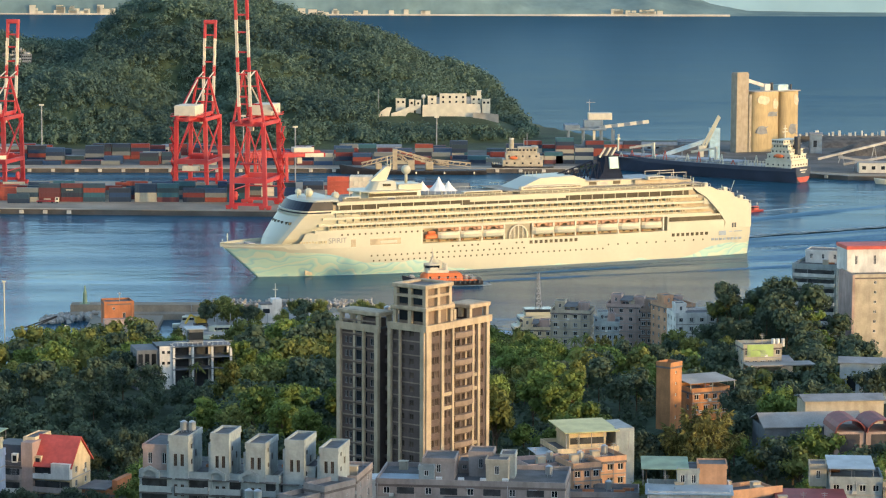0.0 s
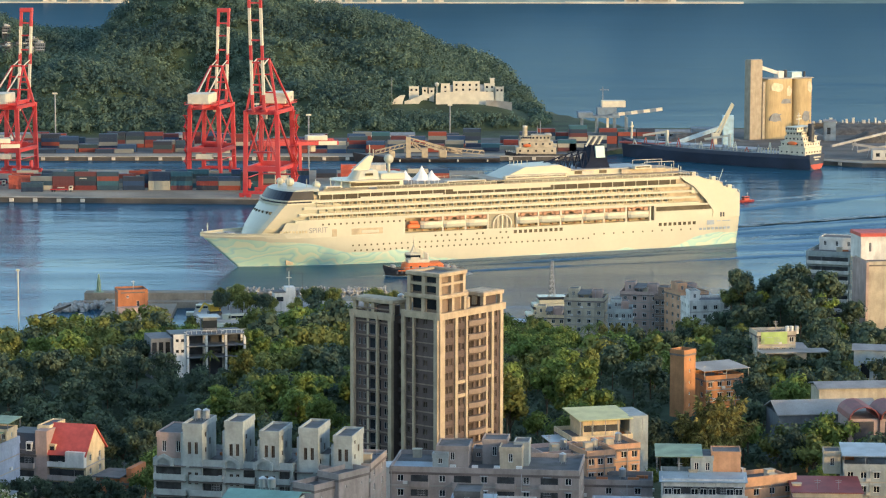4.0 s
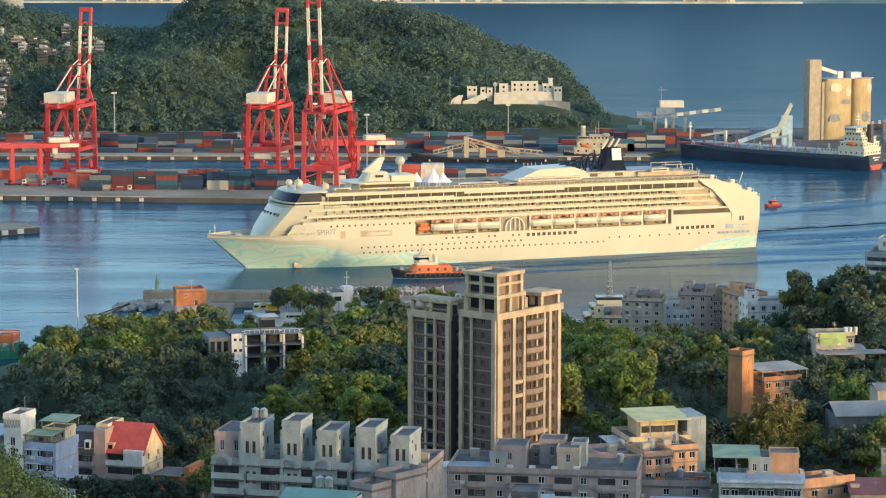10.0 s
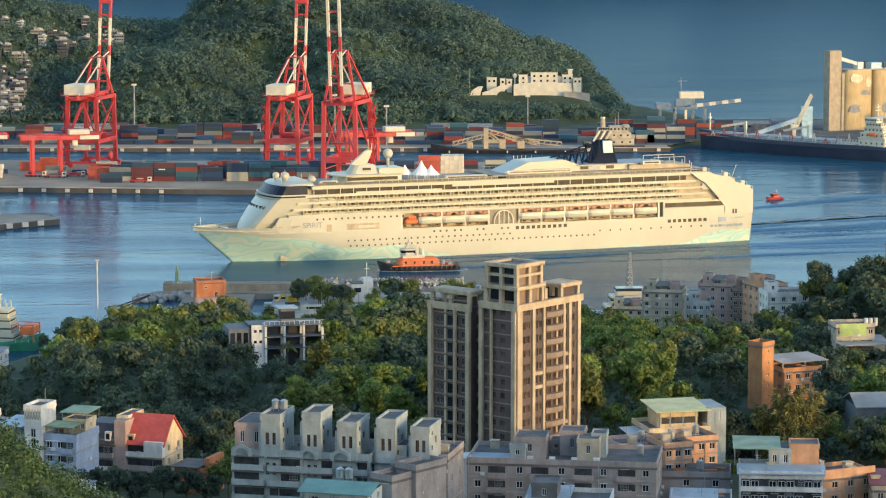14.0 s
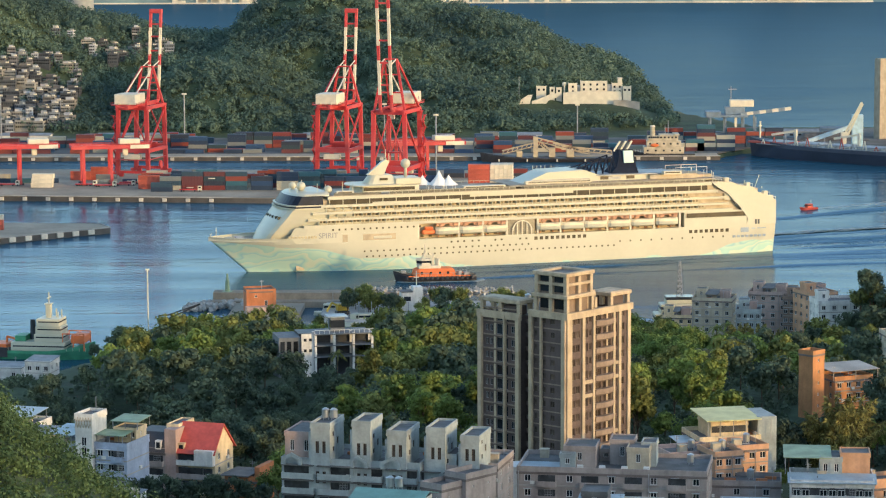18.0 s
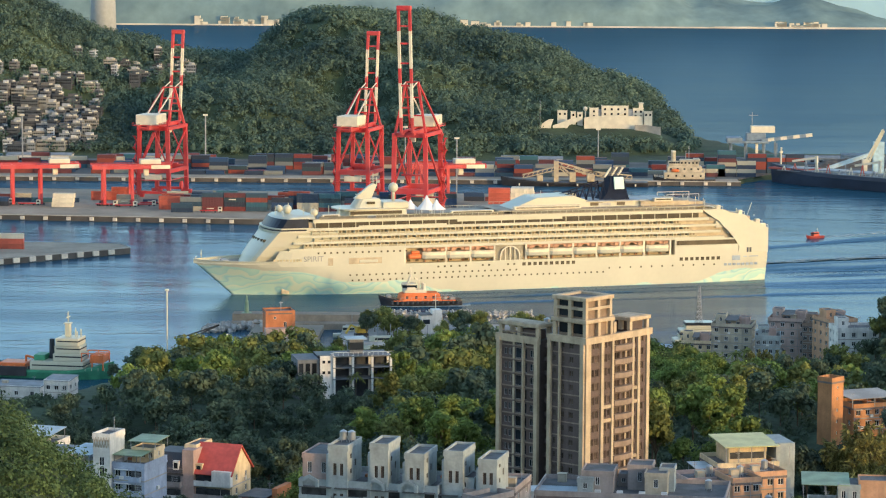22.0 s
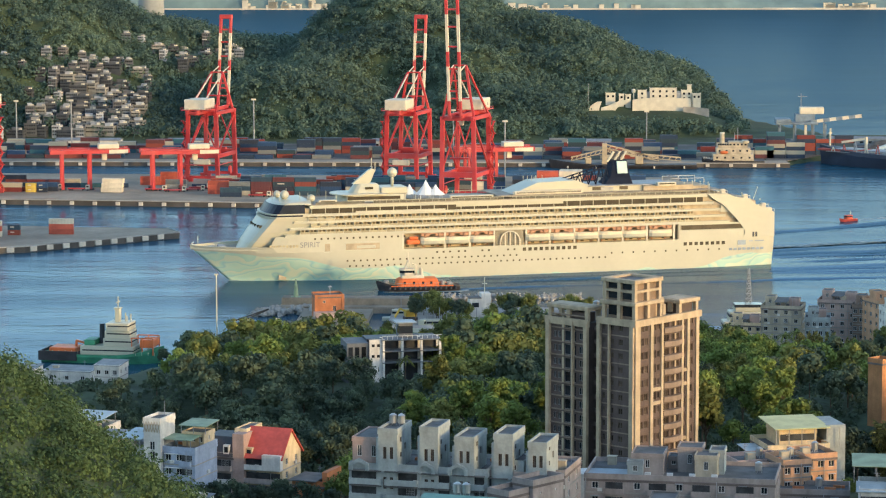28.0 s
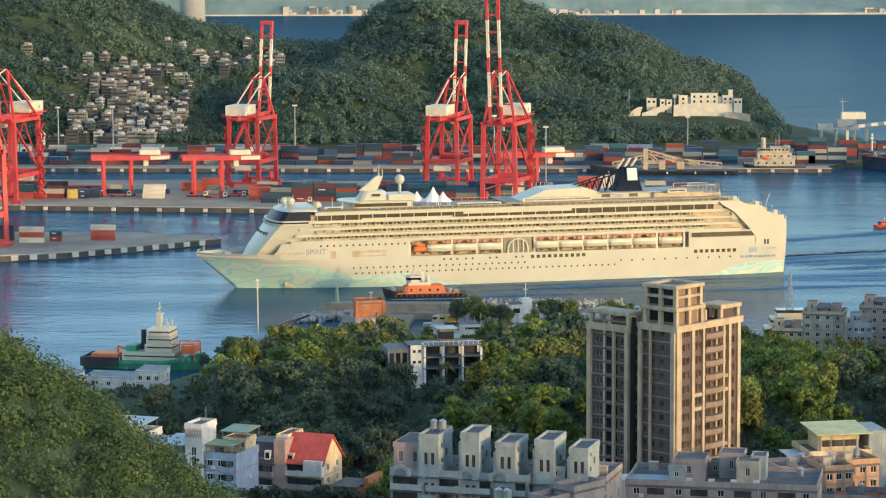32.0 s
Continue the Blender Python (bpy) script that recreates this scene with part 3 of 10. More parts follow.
    stack(bm, [(nose(-14.2, 16.0, 5.5) + [(-31, 16.2), (-31, -16.2)], 29.3), (nose(-14.2, 16.0, 5.5) + [(-31, 16.2), (-31, -16.2)], 30.0)])
    stack(bm, [(nose(-14.6, 16.1, 5.5) + [(-31, 16.2), (-31, -16.2)], 30.45), (nose(-17.2, 15.5, 5.5) + [(-31, 15.7), (-31, -15.7)], 34.5)])
    part("bridge_window", bm, BRIDGE_GLASS, ship, "dark curved band of bridge windows")
    for x, y in ((-10.85, 3.4), (-11.3, 7.4), (-11.7, 10.2), (-10.8, -4.5), (-10.8, -0.6), (-11.4, -8.5)):
        part("front_window", boxes((x - 2.2, x + 0.2, y, y + 1.1, 24.2, 25.4)), SHIP_GLASS, ship)
    # cabin decks: slabs, recessed glass and one bay after another
    core = bmesh.new()
    box(core, -222, -30, -14.4, 14.4, 20.6, 33.0)
    box(core, -206, -75, -12.3, 12.3, 13.4, 20.6)
    box(core, -236, -206, -15.0, 15.0, 13.4, 20.6)
    box(core, -234, -221, -13.8, 13.8, 20.6, 31.0)
    part("inner_wall", core, TAN, ship, "sunlit cabin fronts behind the balconies")
    part("recess_floor", boxes((-206, -75, -16.1, 16.1, 13.0, 13.42)), WHITE, ship)
    for z, x0, x1, t in ((20.4, -230, -22, 1.05), (23.3, -228, -24, 0.95), (26.2, -226, -26, 0.95), (29.2, -222, -30, 1.15), (32.7, -219, -33, 1.3)):
        part("deck_slab", boxes((x0, x1, -16.2, 16.2, z - 0.05, z + t)), WHITE, ship)
    bay = bmesh.new()
    box(bay, -1.6, -0.7, 14.4, 14.5, 0.2, 2.2)
    box(bay, -0.1, 0.8, 14.4, 14.5, 0.2, 2.2)
    bay_me = bpy.data.meshes.new("balcony_window")
    bay.to_mesh(bay_me), bay.free(), bay_me.materials.append(mat("balcony_glass", (0.20, 0.165, 0.10), 0.6, vary=0.2, each=0.3, spec=0.15))
    div = boxes((1.75, 1.95, 14.4, 16.1, 0, 2.4))
    guard = boxes((-1.95, 1.75, 16.03, 16.1, 0.0, 1.05))
    guard_me = bpy.data.meshes.new("balcony_guard")
    guard.to_mesh(guard_me), guard.free(), guard_me.materials.append(mat("bronze_guard_glass", (0.36, 0.31, 0.195), 0.5, vary=0.15, each=0.2, spec=0.2))
    div_me = bpy.data.meshes.new("balcony_divider")
    div.to_mesh(div_me), div.free(), div_me.materials.append(WHITE)
    for row, (z, x0, x1) in enumerate(((21.3, -216, -32), (24.05, -213, -34), (26.95, -208, -36))):
        for x in np.arange(x0, x1, 3.9):
            part("balcony_divider", div_me, WHITE, ship).matrix_local = pose(x + 2, 0, z)
            part("balcony_guard", guard_me, SHIP_GLASS, ship).matrix_local = pose(x + 2, 0, z)
            part("balcony_window", bay_me, SHIP_GLASS, ship).matrix_local = pose(x + 2, 0, z)
    bm = bmesh.new()
    side_x(bm, [(-217, -34, 15.5, 15.6, 30.3, 32.6), (-222, -36, -15.6, -15.5, 30.3, 32.6)])
    part("window_band", bm, SHIP_GLASS, ship, "long dark window band")
    for x in np.arange(-214, -34, 6.2):
        part("window_mullion", boxes((x, x + 0.3, 15.55, 15.75, 30.2, 32.7)), WHITE, ship)
    part("window_apron", boxes((-95, -54, 15.6, 15.78, 30.2, 31.0)), WHITE, ship)
    part("window_apron", boxes((-150, -100, 15.6, 15.8, 31.6, 32.7)), WHITE, ship)
    # stern wings stepping down
    wing = [(-219, 33.9), (-229, 33.9), (-233, 32.2), (-240, 31.2), (-243, 28.4), (-249, 26.6), (-252, 24.6), (-252, 13.4), (-237, 13.4), (-237.5, 16.5), (-235.5, 19.5), (-233, 22.5), (-230, 25.5), (-227, 28.6), (-222, 31.6)]
    for side in (1, -1):
        bm = extrude_outline(bmesh.new(), wing, "y", side * 15.1, side * 16.15)
        part("stern_wing", bm, WHITE, ship)
    part("stern_wall", boxes((-251.6, -237, -15.2, 15.2, 13.4, 22.5), (-247, -232, -15, 15, 22.5, 25.4), (-240, -226, -15, 15, 25.4, 28.5)), WHITE, ship)
    part("stern_deck", boxes((-243, -222, -15, 15, 28.5, 30.4)), TEAK, ship)
    bm = bmesh.new()
    side_x(bm, [(-236.5, -207, 15.0, 15.6, 17.7, 19.7)])
    part("aft_gallery", bm, SHIP_GLASS, ship, "dark open gallery")
    bm = bmesh.new()
    side_x(bm, [(-206, -205.2, 12.3, 16.12, 13.4, 20.6), (-237, -206, 15.0, 16.1, 13.4, 17.6), (-237, -206, 15.4, 16.1, 19.8, 20.6)])
    part("aft_side_wall", bm, WHITE, ship)
    # hull windows and portholes on both sides
    def stamp(name, xs_, z, w, h, y=16.12, lab=""):
        me = bpy.data.meshes.get(f"{name}_{w}")
        if not me:
            bm_ = boxes((-w / 2, w / 2, -0.06, 0.06, -h / 2, h / 2))
            me = bpy.data.meshes.new(f"{name}_{w}")
            bm_.to_mesh(me), bm_.free(), me.materials.append(SHIP_GLASS)
        for x in xs_:
            yy = min(y, hull_half(stem_x(z) - x, z) + 0.03)
            slope = math.degrees(math.atan2(hull_half(stem_x(z) - x + 1, z) - hull_half(stem_x(z) - x - 1, z), 2))
            part(name, me, SHIP_GLASS, ship, lab).matrix_local = pose(x, yy, z, 0, 0, -slope)
    stamp("porthole", np.arange(-128, -47, 3.0), 9.0, 0.75, 0.75)
    stamp("porthole", np.arange(-170, -50, 2.9), 6.6, 0.75, 0.75)
    stamp("porthole", np.arange(-225, -172, 5.2), 8.4, 0.7, 0.8)
    stamp("porthole", np.arange(-76, -34, 2.9), 19.2, 0.8, 0.8, 16.14)
    stamp("porthole", np.array([-91, -94, -97, -101, -104, -112, -115, -124, -127]), 11.6, 0.9, 0.8)
    stamp("saloon_window", np.arange(-155.5, -131, 2.65), 11.5, 1.6, 1.5)
    stamp("saloon_window", np.arange(-227, -208, 2.65), 11.3, 1.6, 1.4)
    # tender openings forward
    for x0, x1, z0, z1 in ((-42.5, -39.5, 13.2, 17.2), (-65, -49, 13.6, 17.0)):
        part("tender_opening", boxes((x0, x1, 15.2, 16.2, z0, z1), bevel=0.4), TAN, ship, "deep opening in the side")
        part("opening_rim", boxes((x0 - 0.3, x1 + 0.3, 15.9, 16.3, z0 - 0.35, z0), (x0 - 0.3, x1 + 0.3, 15.9, 16.3, z1, z1 + 0.3)), WHITE, ship)
    part("tender", boxes((-63, -54, 15.6, 16.35, 14.2, 15.9), bevel=0.35), WHITE, ship)
    arch = bmesh.new()
    for k in range(12):
        a0, a1 = math.pi * k / 12, math.pi * (k + 1) / 12
        strut(arch, (-125 + 4.6 * math.cos(a0), 16.2, 15.2 + 4.6 * math.sin(a0)), (-125 + 4.6 * math.cos(a1), 16.2, 15.2 + 4.6 * math.sin(a1)), 0.5)
    for x in (-129.6, -125, -120.4, -122.7, -127.3):
        strut(arch, (x, 16.1, 13.2), (x, 16.1, 15.2 + math.sqrt(max(0, 4.6 ** 2 - (x + 125) ** 2))), 0.35)
    part("glazed_arch", arch, CREAM, ship, "arched lattice window frame")
    part("arch_glass", boxes((-131.5, -118.5, 14.8, 15.2, 13.4, 20.6)), mat("bronze_arch_glass", (0.30, 0.26, 0.18), 0.25, vary=0.2), ship)
    for x in (-89, -100.5, -112, -138, -149.5, -161, -172.5, -184, -196.5):
        lifeboat(ship, x, 1)
    for x in (-95, -140, -185):
        lifeboat(ship, x, -1)
    promenade = boxes((-0.75, 0.75, 12.32, 12.42, 0, 0.95))
    promenade_me = bpy.data.meshes.new("promenade_window")
    promenade.to_mesh(promenade_me), promenade.free(), promenade_me.materials.append(SHIP_GLASS)
    for k, x in enumerate(np.arange(-203, -77, 3.9)):
        if k % 4 != 2:
            part("promenade_window", promenade_me, SHIP_GLASS, ship).matrix_local = pose(x, 0, 13.75)
    beam_me = bpy.data.meshes.new("davit_beam")
    bm = struts(0.4, ((-5.2, 15.6, 19.9), (5.2, 15.6, 19.9)), ((-5.0, 15.4, 19.9), (-2.6, 15.7, 18.6)), ((5.0, 15.4, 19.9), (2.6, 15.7, 18.6)), ((-2.6, 15.7, 18.6), (-1.2, 15.7, 19.9)), ((2.6, 15.7, 18.6), (1.2, 15.7, 19.9)))
    bm.to_mesh(beam_me), bm.free(), beam_me.materials.append(DAVIT)
    for x in (-89, -100.5, -112, -138, -149.5, -161, -172.5, -184, -196.5):
        part("davit_beam", beam_me, DAVIT, ship, "rust-orange davit truss").matrix_local = pose(x, 0, 0)
    part("rescue_boat", boxes((-83, -77, 14.6, 16.8, 15.4, 17.4), (-82.4, -78.2, 14.8, 16.4, 17.4, 18.8), bevel=0.5), ORANGE, ship, "orange rescue boat")
    for x in (-75.4, -94.7, -106.2, -117.6, -132.6, -143.7, -155.3, -166.8, -178.3, -190, -203):
        part("recess_post", boxes((x - 0.4, x + 0.4, 15.2, 16.1, 13.4, 20.6)), CREAM, ship)
    part("ladder_hatch", boxes((-24, -20.6, 7.6, 8.0, 0.6, 3.2)), TAN, ship, "open pilot hatch low in the bow")
    # sun decks, rails and houses on top
    part("sun_deck", boxes((-226, -34, -15.2, 15.2, 34.0, 34.3), (-226, -120, -14.5, 14.5, 35.5, 35.8)), TEAK, ship)
    bm = bmesh.new()
    for a, b_, z in ((-218, -60, 34.3), (-205, -125, 35.8)):
        y = 15.9 if z < 35 else 14.6
        for s in (1, -1):
            box(bm, a, b_, s * y - 0.06, s * y + 0.06, z + 1.05, z + 1.2)
            for x in np.arange(a, b_, 3):
                box(bm, x, x + 0.12, s * y - 0.06, s * y + 0.06, z, z + 1.1)
    part("rail", bm, WHITE, ship)
    SCREEN = mat("rail_glass", (0.15, 0.14, 0.11), 0.2, vary=0.2)
    for a, b_, z0, z1 in ((-122, -62, 34.35, 35.6), (-216, -126, 34.35, 35.3), (-58, -36, 34.35, 35.4)):
        part("wind_screen", boxes((a, b_, 15.5, 15.6, z0, z1)), SCREEN, ship, "dark glass wind screen on the top deck")
    bm = bmesh.new()
    stack(bm, [(nose(-48, 9, 7) + [(-78, 9), (-78, -9)], 34.3), (nose(-49, 8.6, 7) + [(-78, 8.6), (-78, -8.6)], 37.2)])
    stack(bm, [(nose(-46, 10, 7) + [(-70, 10), (-70, -10)], 37.2), (nose(-46, 10, 7) + [(-70, 10), (-70, -10)], 37.7)], bottom=True)
    stack(bm, [(nose(-54, 5, 4) + [(-69, 5), (-69, -5)], 37.7), (nose(-57, 3.6, 3) + [(-67, 3.6), (-67, -3.6)], 41.6)])
    box(bm, -80, -68, -6, 6, 37.2, 40.2, bevel=0.3)
    part("forward_house", bm, WHITE, ship)
    part("house_window", boxes((-76, -52, 8.7, 9.1, 35.2, 36.6), (-64.5, -61.0, 4.0, 5.2, 39.4, 40.4)), SHIP_GLASS, ship)
    fin = [(-56, 41.6), (-64, 41.6), (-66.5, 47.5), (-65.2, 48.3), (-63.4, 47.6)]
    part("radar_mast", extrude_outline(bmesh.new(), fin, "y", -1.1, 1.1), WHITE, ship)
    bm = struts(0.3, ((-65, 0, 47), (-65, 0, 53)), ((-65, -2, 49), (-65, 2, 49)), ((-57.5, -2.2, 43.2), (-57.5, 2.2, 43.2)), ((-57.5, 0, 41.6), (-57.5, 0, 43.2)), ((-66.5, 0.6, 47), (-66.5, 0.6, 51)))
    part("antenna", bm, WHITE, ship)
    for x, y, z, r, stalk in ((-74.5, 0, 46.2, 2.3, 40), (-24.5, 3, 37.8, 2.1, 35.8), (-35.5, 8, 36.4, 1.9, 34.3), (-23, -6, 37.4, 1.6, 35.8), (-52, 8, 36.0, 0.9, 34.3)):
        bm = ball(bmesh.new(), x, y, z, r)
        drum(bm, x, y, stalk, z, 0.7)
        part("radome", bm, WHITE, ship, "white radar dome", True)
    bm = struts(0.22, *(((x, y, 35.5), (x, y, 35.5 + h)) for x, y, h in ((-19, 3, 4), (-21, 9, 4.5), (-30, 10, 4), (-33, 13, 4), (-42, 9, 4.2), (-46, 12, 3.6), (-27, -5, 4.4))))
    part("mast_pole", bm, WHITE, ship)
    for x, y, h, r in ((-82, 2, 4.2, 4), (-88.5, 6, 6.4, 5), (-92.5, 8, 4.4, 4.4)):
        bm = bmesh.new()
        rings = []
        for k, (rr, zz) in enumerate(((1, 0), (0.62, 0.28), (0.3, 0.58), (0.03, 1))):
            rings.append(([(x + r * rr * math.cos(a), y + r * rr * math.sin(a)) for a in np.linspace(0, 2 * math.pi, 10, endpoint=False)], 36.6 + h * zz))
        stack(bm, rings)
        for a in range(4):
            px_, py_ = x + r * 0.8 * math.cos(a * 1.57 + 0.7), y + r * 0.8 * math.sin(a * 1.57 + 0.7)
            strut(bm, (px_, py_, 34.3), (px_, py_, 37.2), 0.2)
        part("deck_tent", bm, CANVAS, ship, "white pointed canvas tent")
    house = [(-128, 35.8), (-140, 40.6), (-158, 41.2), (-166, 38.4), (-190, 38.2), (-190, 35.8)]
    part("pool_house", extrude_outline(bmesh.new(), house, "y", -9, 9), WHITE, ship, "white sloping deckhouse")
    part("pool_house_roof", boxes((-205, -164, -10, 10, 38.2, 38.6), (-176, -170, 4, 9.3, 36.2, 37.7)), STEEL, ship)
    part("deckhouse_window", boxes((-172, -166, 9.0, 9.2, 36.4, 37.9)), SHIP_GLASS, ship)
    part("deckhouse_window", boxes((-183, -179, 9.0, 9.2, 36.3, 37.9)), SHIP_GLASS, ship)
    part("aft_house", boxes((-214, -190, -11, 11, 35.8, 38.0), (-222, -205, -9, 9, 34.3, 37.2), bevel=0.2), TAN, ship)
    part("sports_frame", struts(0.25, *[((x, y, 37), (x, y, 40.4)) for x in (-205, -213, -221) for y in (-6, 6)], *[((-205, y, 40.4), (-221, y, 40.4)) for y in (-6, 6)]), STEEL, ship)
    fun = bmesh.new()
    stack(fun, [([(-173, -5), (-173, 5), (-186.5, 6), (-186.5, -6)], 38.4), ([(-176, -4.5), (-176, 4.5), (-185.5, 5.4), (-185.5, -5.4)], 41.5), ([(-177.4, -4), (-177.4, 4), (-184.6, 4.8), (-184.6, -4.8)], 46.5), ([(-177.4, -3.6), (-177.4, 3.6), (-184, 4.2), (-184, -4.2)], 49.4)])
    part("funnel", fun, NAVY, ship, "navy funnel with slanting exhaust pipes")
    part("funnel_panel", extrude_outline(bmesh.new(), [(-179, 49), (-183.6, 49), (-184.2, 43.4), (-179.4, 43.4)], "y", 4.3, 5.3), TEAL, ship, "pale teal funnel panel")
    for i, x in enumerate((-177.2, -178.7, -180.2, -181.7, -183.2)):
        part("exhaust_pipe", struts(0.95, ((x + 1.5, 1.5, 48.6), (x - 1.6, 1.5, 53.2)), sides=8), DARK if i % 2 else CREAM, ship)
    for sd in (1, -1):
        lat = bmesh.new()
        for k in range(7):
            x = -152 - 3.4 * k
            strut(lat, (x, sd * 4.6, 38.6), (x - 2, sd * 3.6, 40.5 + 1.0 * k), 0.45)
            strut(lat, (x - 3.4, sd * 4.6, 38.6), (x - 2, sd * 3.6, 40.5 + 1.0 * k), 0.35)
            if k:
                strut(lat, (x + 1.4, sd * 3.6, 39.5 + k), (x - 2, sd * 3.6, 40.5 + k), 0.5)
        part("funnel_lattice", lat, NAVY, ship)
    for x, h in zip(np.arange(-222, -190, 3.9), (3, 3.6, 4, 3.2, 2.6, 4.4, 2.8, 3.4, 3)):
        part("deck_pole", struts(0.2, ((x, 9, 35.8), (x, 9, 35.8 + h))), WHITE, ship)
    part("stern_staff", struts(0.2, ((-243, 10, 28), (-246, 10, 36))), WHITE, ship)
    for x in (-135, -137, -139, -141, -144):
        part("deck_pole", struts(0.2, ((x, 3, 41), (x, 3, 43.4))), WHITE, ship)
    for x0, x1, z in ((-229, -219, 33.9), (-240, -233, 31.3), (-249, -243, 27.0), (-252, -249.5, 24.8)):
        part("stern_rail", struts(0.16, *(((x, 15.6, z), (x, 15.6, z + 1.3)) for x in np.arange(x0, x1, 1.6)), ((x0, 15.6, z + 1.3), (x1, 15.6, z + 1.3))), WHITE, ship)
        part("deck_locker", boxes((x0 + 0.6, x0 + 2.6, 12, 14.6, z - 0.4, z + 1.8), bevel=0.1), CREAM, ship)
    for x, h in ((-221, 4.4), (-228, 3.4), (-237, 4.0), (-246, 3.2)):
        part("deck_lamp", struts(0.3, ((x, 13, 30), (x, 13, 33.9 + h - 0.25 * (abs(x) - 221)))), WHITE, ship)
    for x0, x1, z0, z1 in ((-160, -128, 35.8, 37.4), (-118, -98, 34.3, 36.2), (-205, -196, 38.0, 39.6), (-46, -38, 34.3, 36.0)):
        part("deck_cabin", boxes((x0, x1, 10.2, 13.2, z0, z1), bevel=0.12), CREAM, ship)
        part("deck_cabin_window", boxes((x0 + 0.8, x1 - 0.8, 13.16, 13.24, z0 + 0.6, z1 - 0.4)), SHIP_GLASS, ship)
    # the name on both bows
    me = text_mesh("SPIRIT", 3.4)
    me.materials.append(mat("grey_lettering", (0.24, 0.24, 0.25), 0.5, vary=0.1))
    part("lettering", me, WHITE, ship, "grey ship's name lettering").matrix_local = Matrix(((-1, 0.0, 0, -28.6), (0.0, 0, 1, 16.22), (0, 1, 0, 15.6), (0, 0, 0, 1)))
    bm = bmesh.new()
    for k in range(9):
        yb = hull_half(stem_x(14) + 14.5 + 1.45 * k, 14)
        box(bm, -15.2 - 1.45 * k - 1.0, -15.2 - 1.45 * k, yb - 0.5, yb + 0.22, 15.7, 16.8)
    part("lettering_bar", bm, mat("gold_bars", (0.5, 0.42, 0.26), 0.5), ship)
    bm = boxes((-238, -234, 16.1, 16.2, 10.0, 12.2), (-241.5, -239.5, 16.1, 16.2, 11.4, 11.9), (-247, -242.5, 15.9, 16.1, 11.4, 11.9), *[(-230 - 2.2 * k - 1.4, -230 - 2.2 * k, 15.8, 16.05, 7.6, 8.7) for k in range(8)])
    part("stern_marking", bm, mat("blue_grey_marking", (0.30, 0.36, 0.42), 0.5), ship)
    part("stern_door", boxes((-242.2, -241.2, 16.1, 16.2, 13.6, 15.8), (-243.6, -242.6, 16.1, 16.2, 13.6, 15.8)), DARK, ship)
    return ship


SHIP = cruise_ship()


# ---- the tug beside the ship and the pilot boat behind it ----
BLACK = mat("black_hull_paint", (0.03, 0.028, 0.03), 0.5, vary=0.3)


def boat_hull(length, beam, z_mid, z_bow, z_stern, depth=-0.8):
    bm = bmesh.new()
    rings = []
    for u in np.linspace(0, 1, 12):
        x = -length * u
        k = (1 - (1 - min(u / 0.32, 1)) ** 2.2) * (1 - 0.25 * max(0, (u - 0.75) / 0.25) ** 2)
        zt = z_mid + (z_bow - z_mid) * max(0, 1 - u / 0.45) ** 2 + (z_stern - z_mid) * max(0, (u - 0.7) / 0.3)
        b = beam / 2 * k + 0.06
        rings.append([bm.verts.new(p) for p in ((x - (1 - k) * 1.5, b * 0.7, depth), (x, b, zt * 0.75), (x, b, zt), (x, -b, zt), (x, -b, zt * 0.75), (x - (1 - k) * 1.5, -b * 0.7, depth))])
    for a, b in zip(rings, rings[1:]):
        for i in range(6):
            bm.faces.new((a[i], a[(i + 1) % 6], b[(i + 1) % 6], b[i]))
    bm.faces.new(rings[0]), bm.faces.new(rings[-1][::-1])
    bmesh.ops.recalc_face_normals(bm, faces=bm.faces)
    return bm


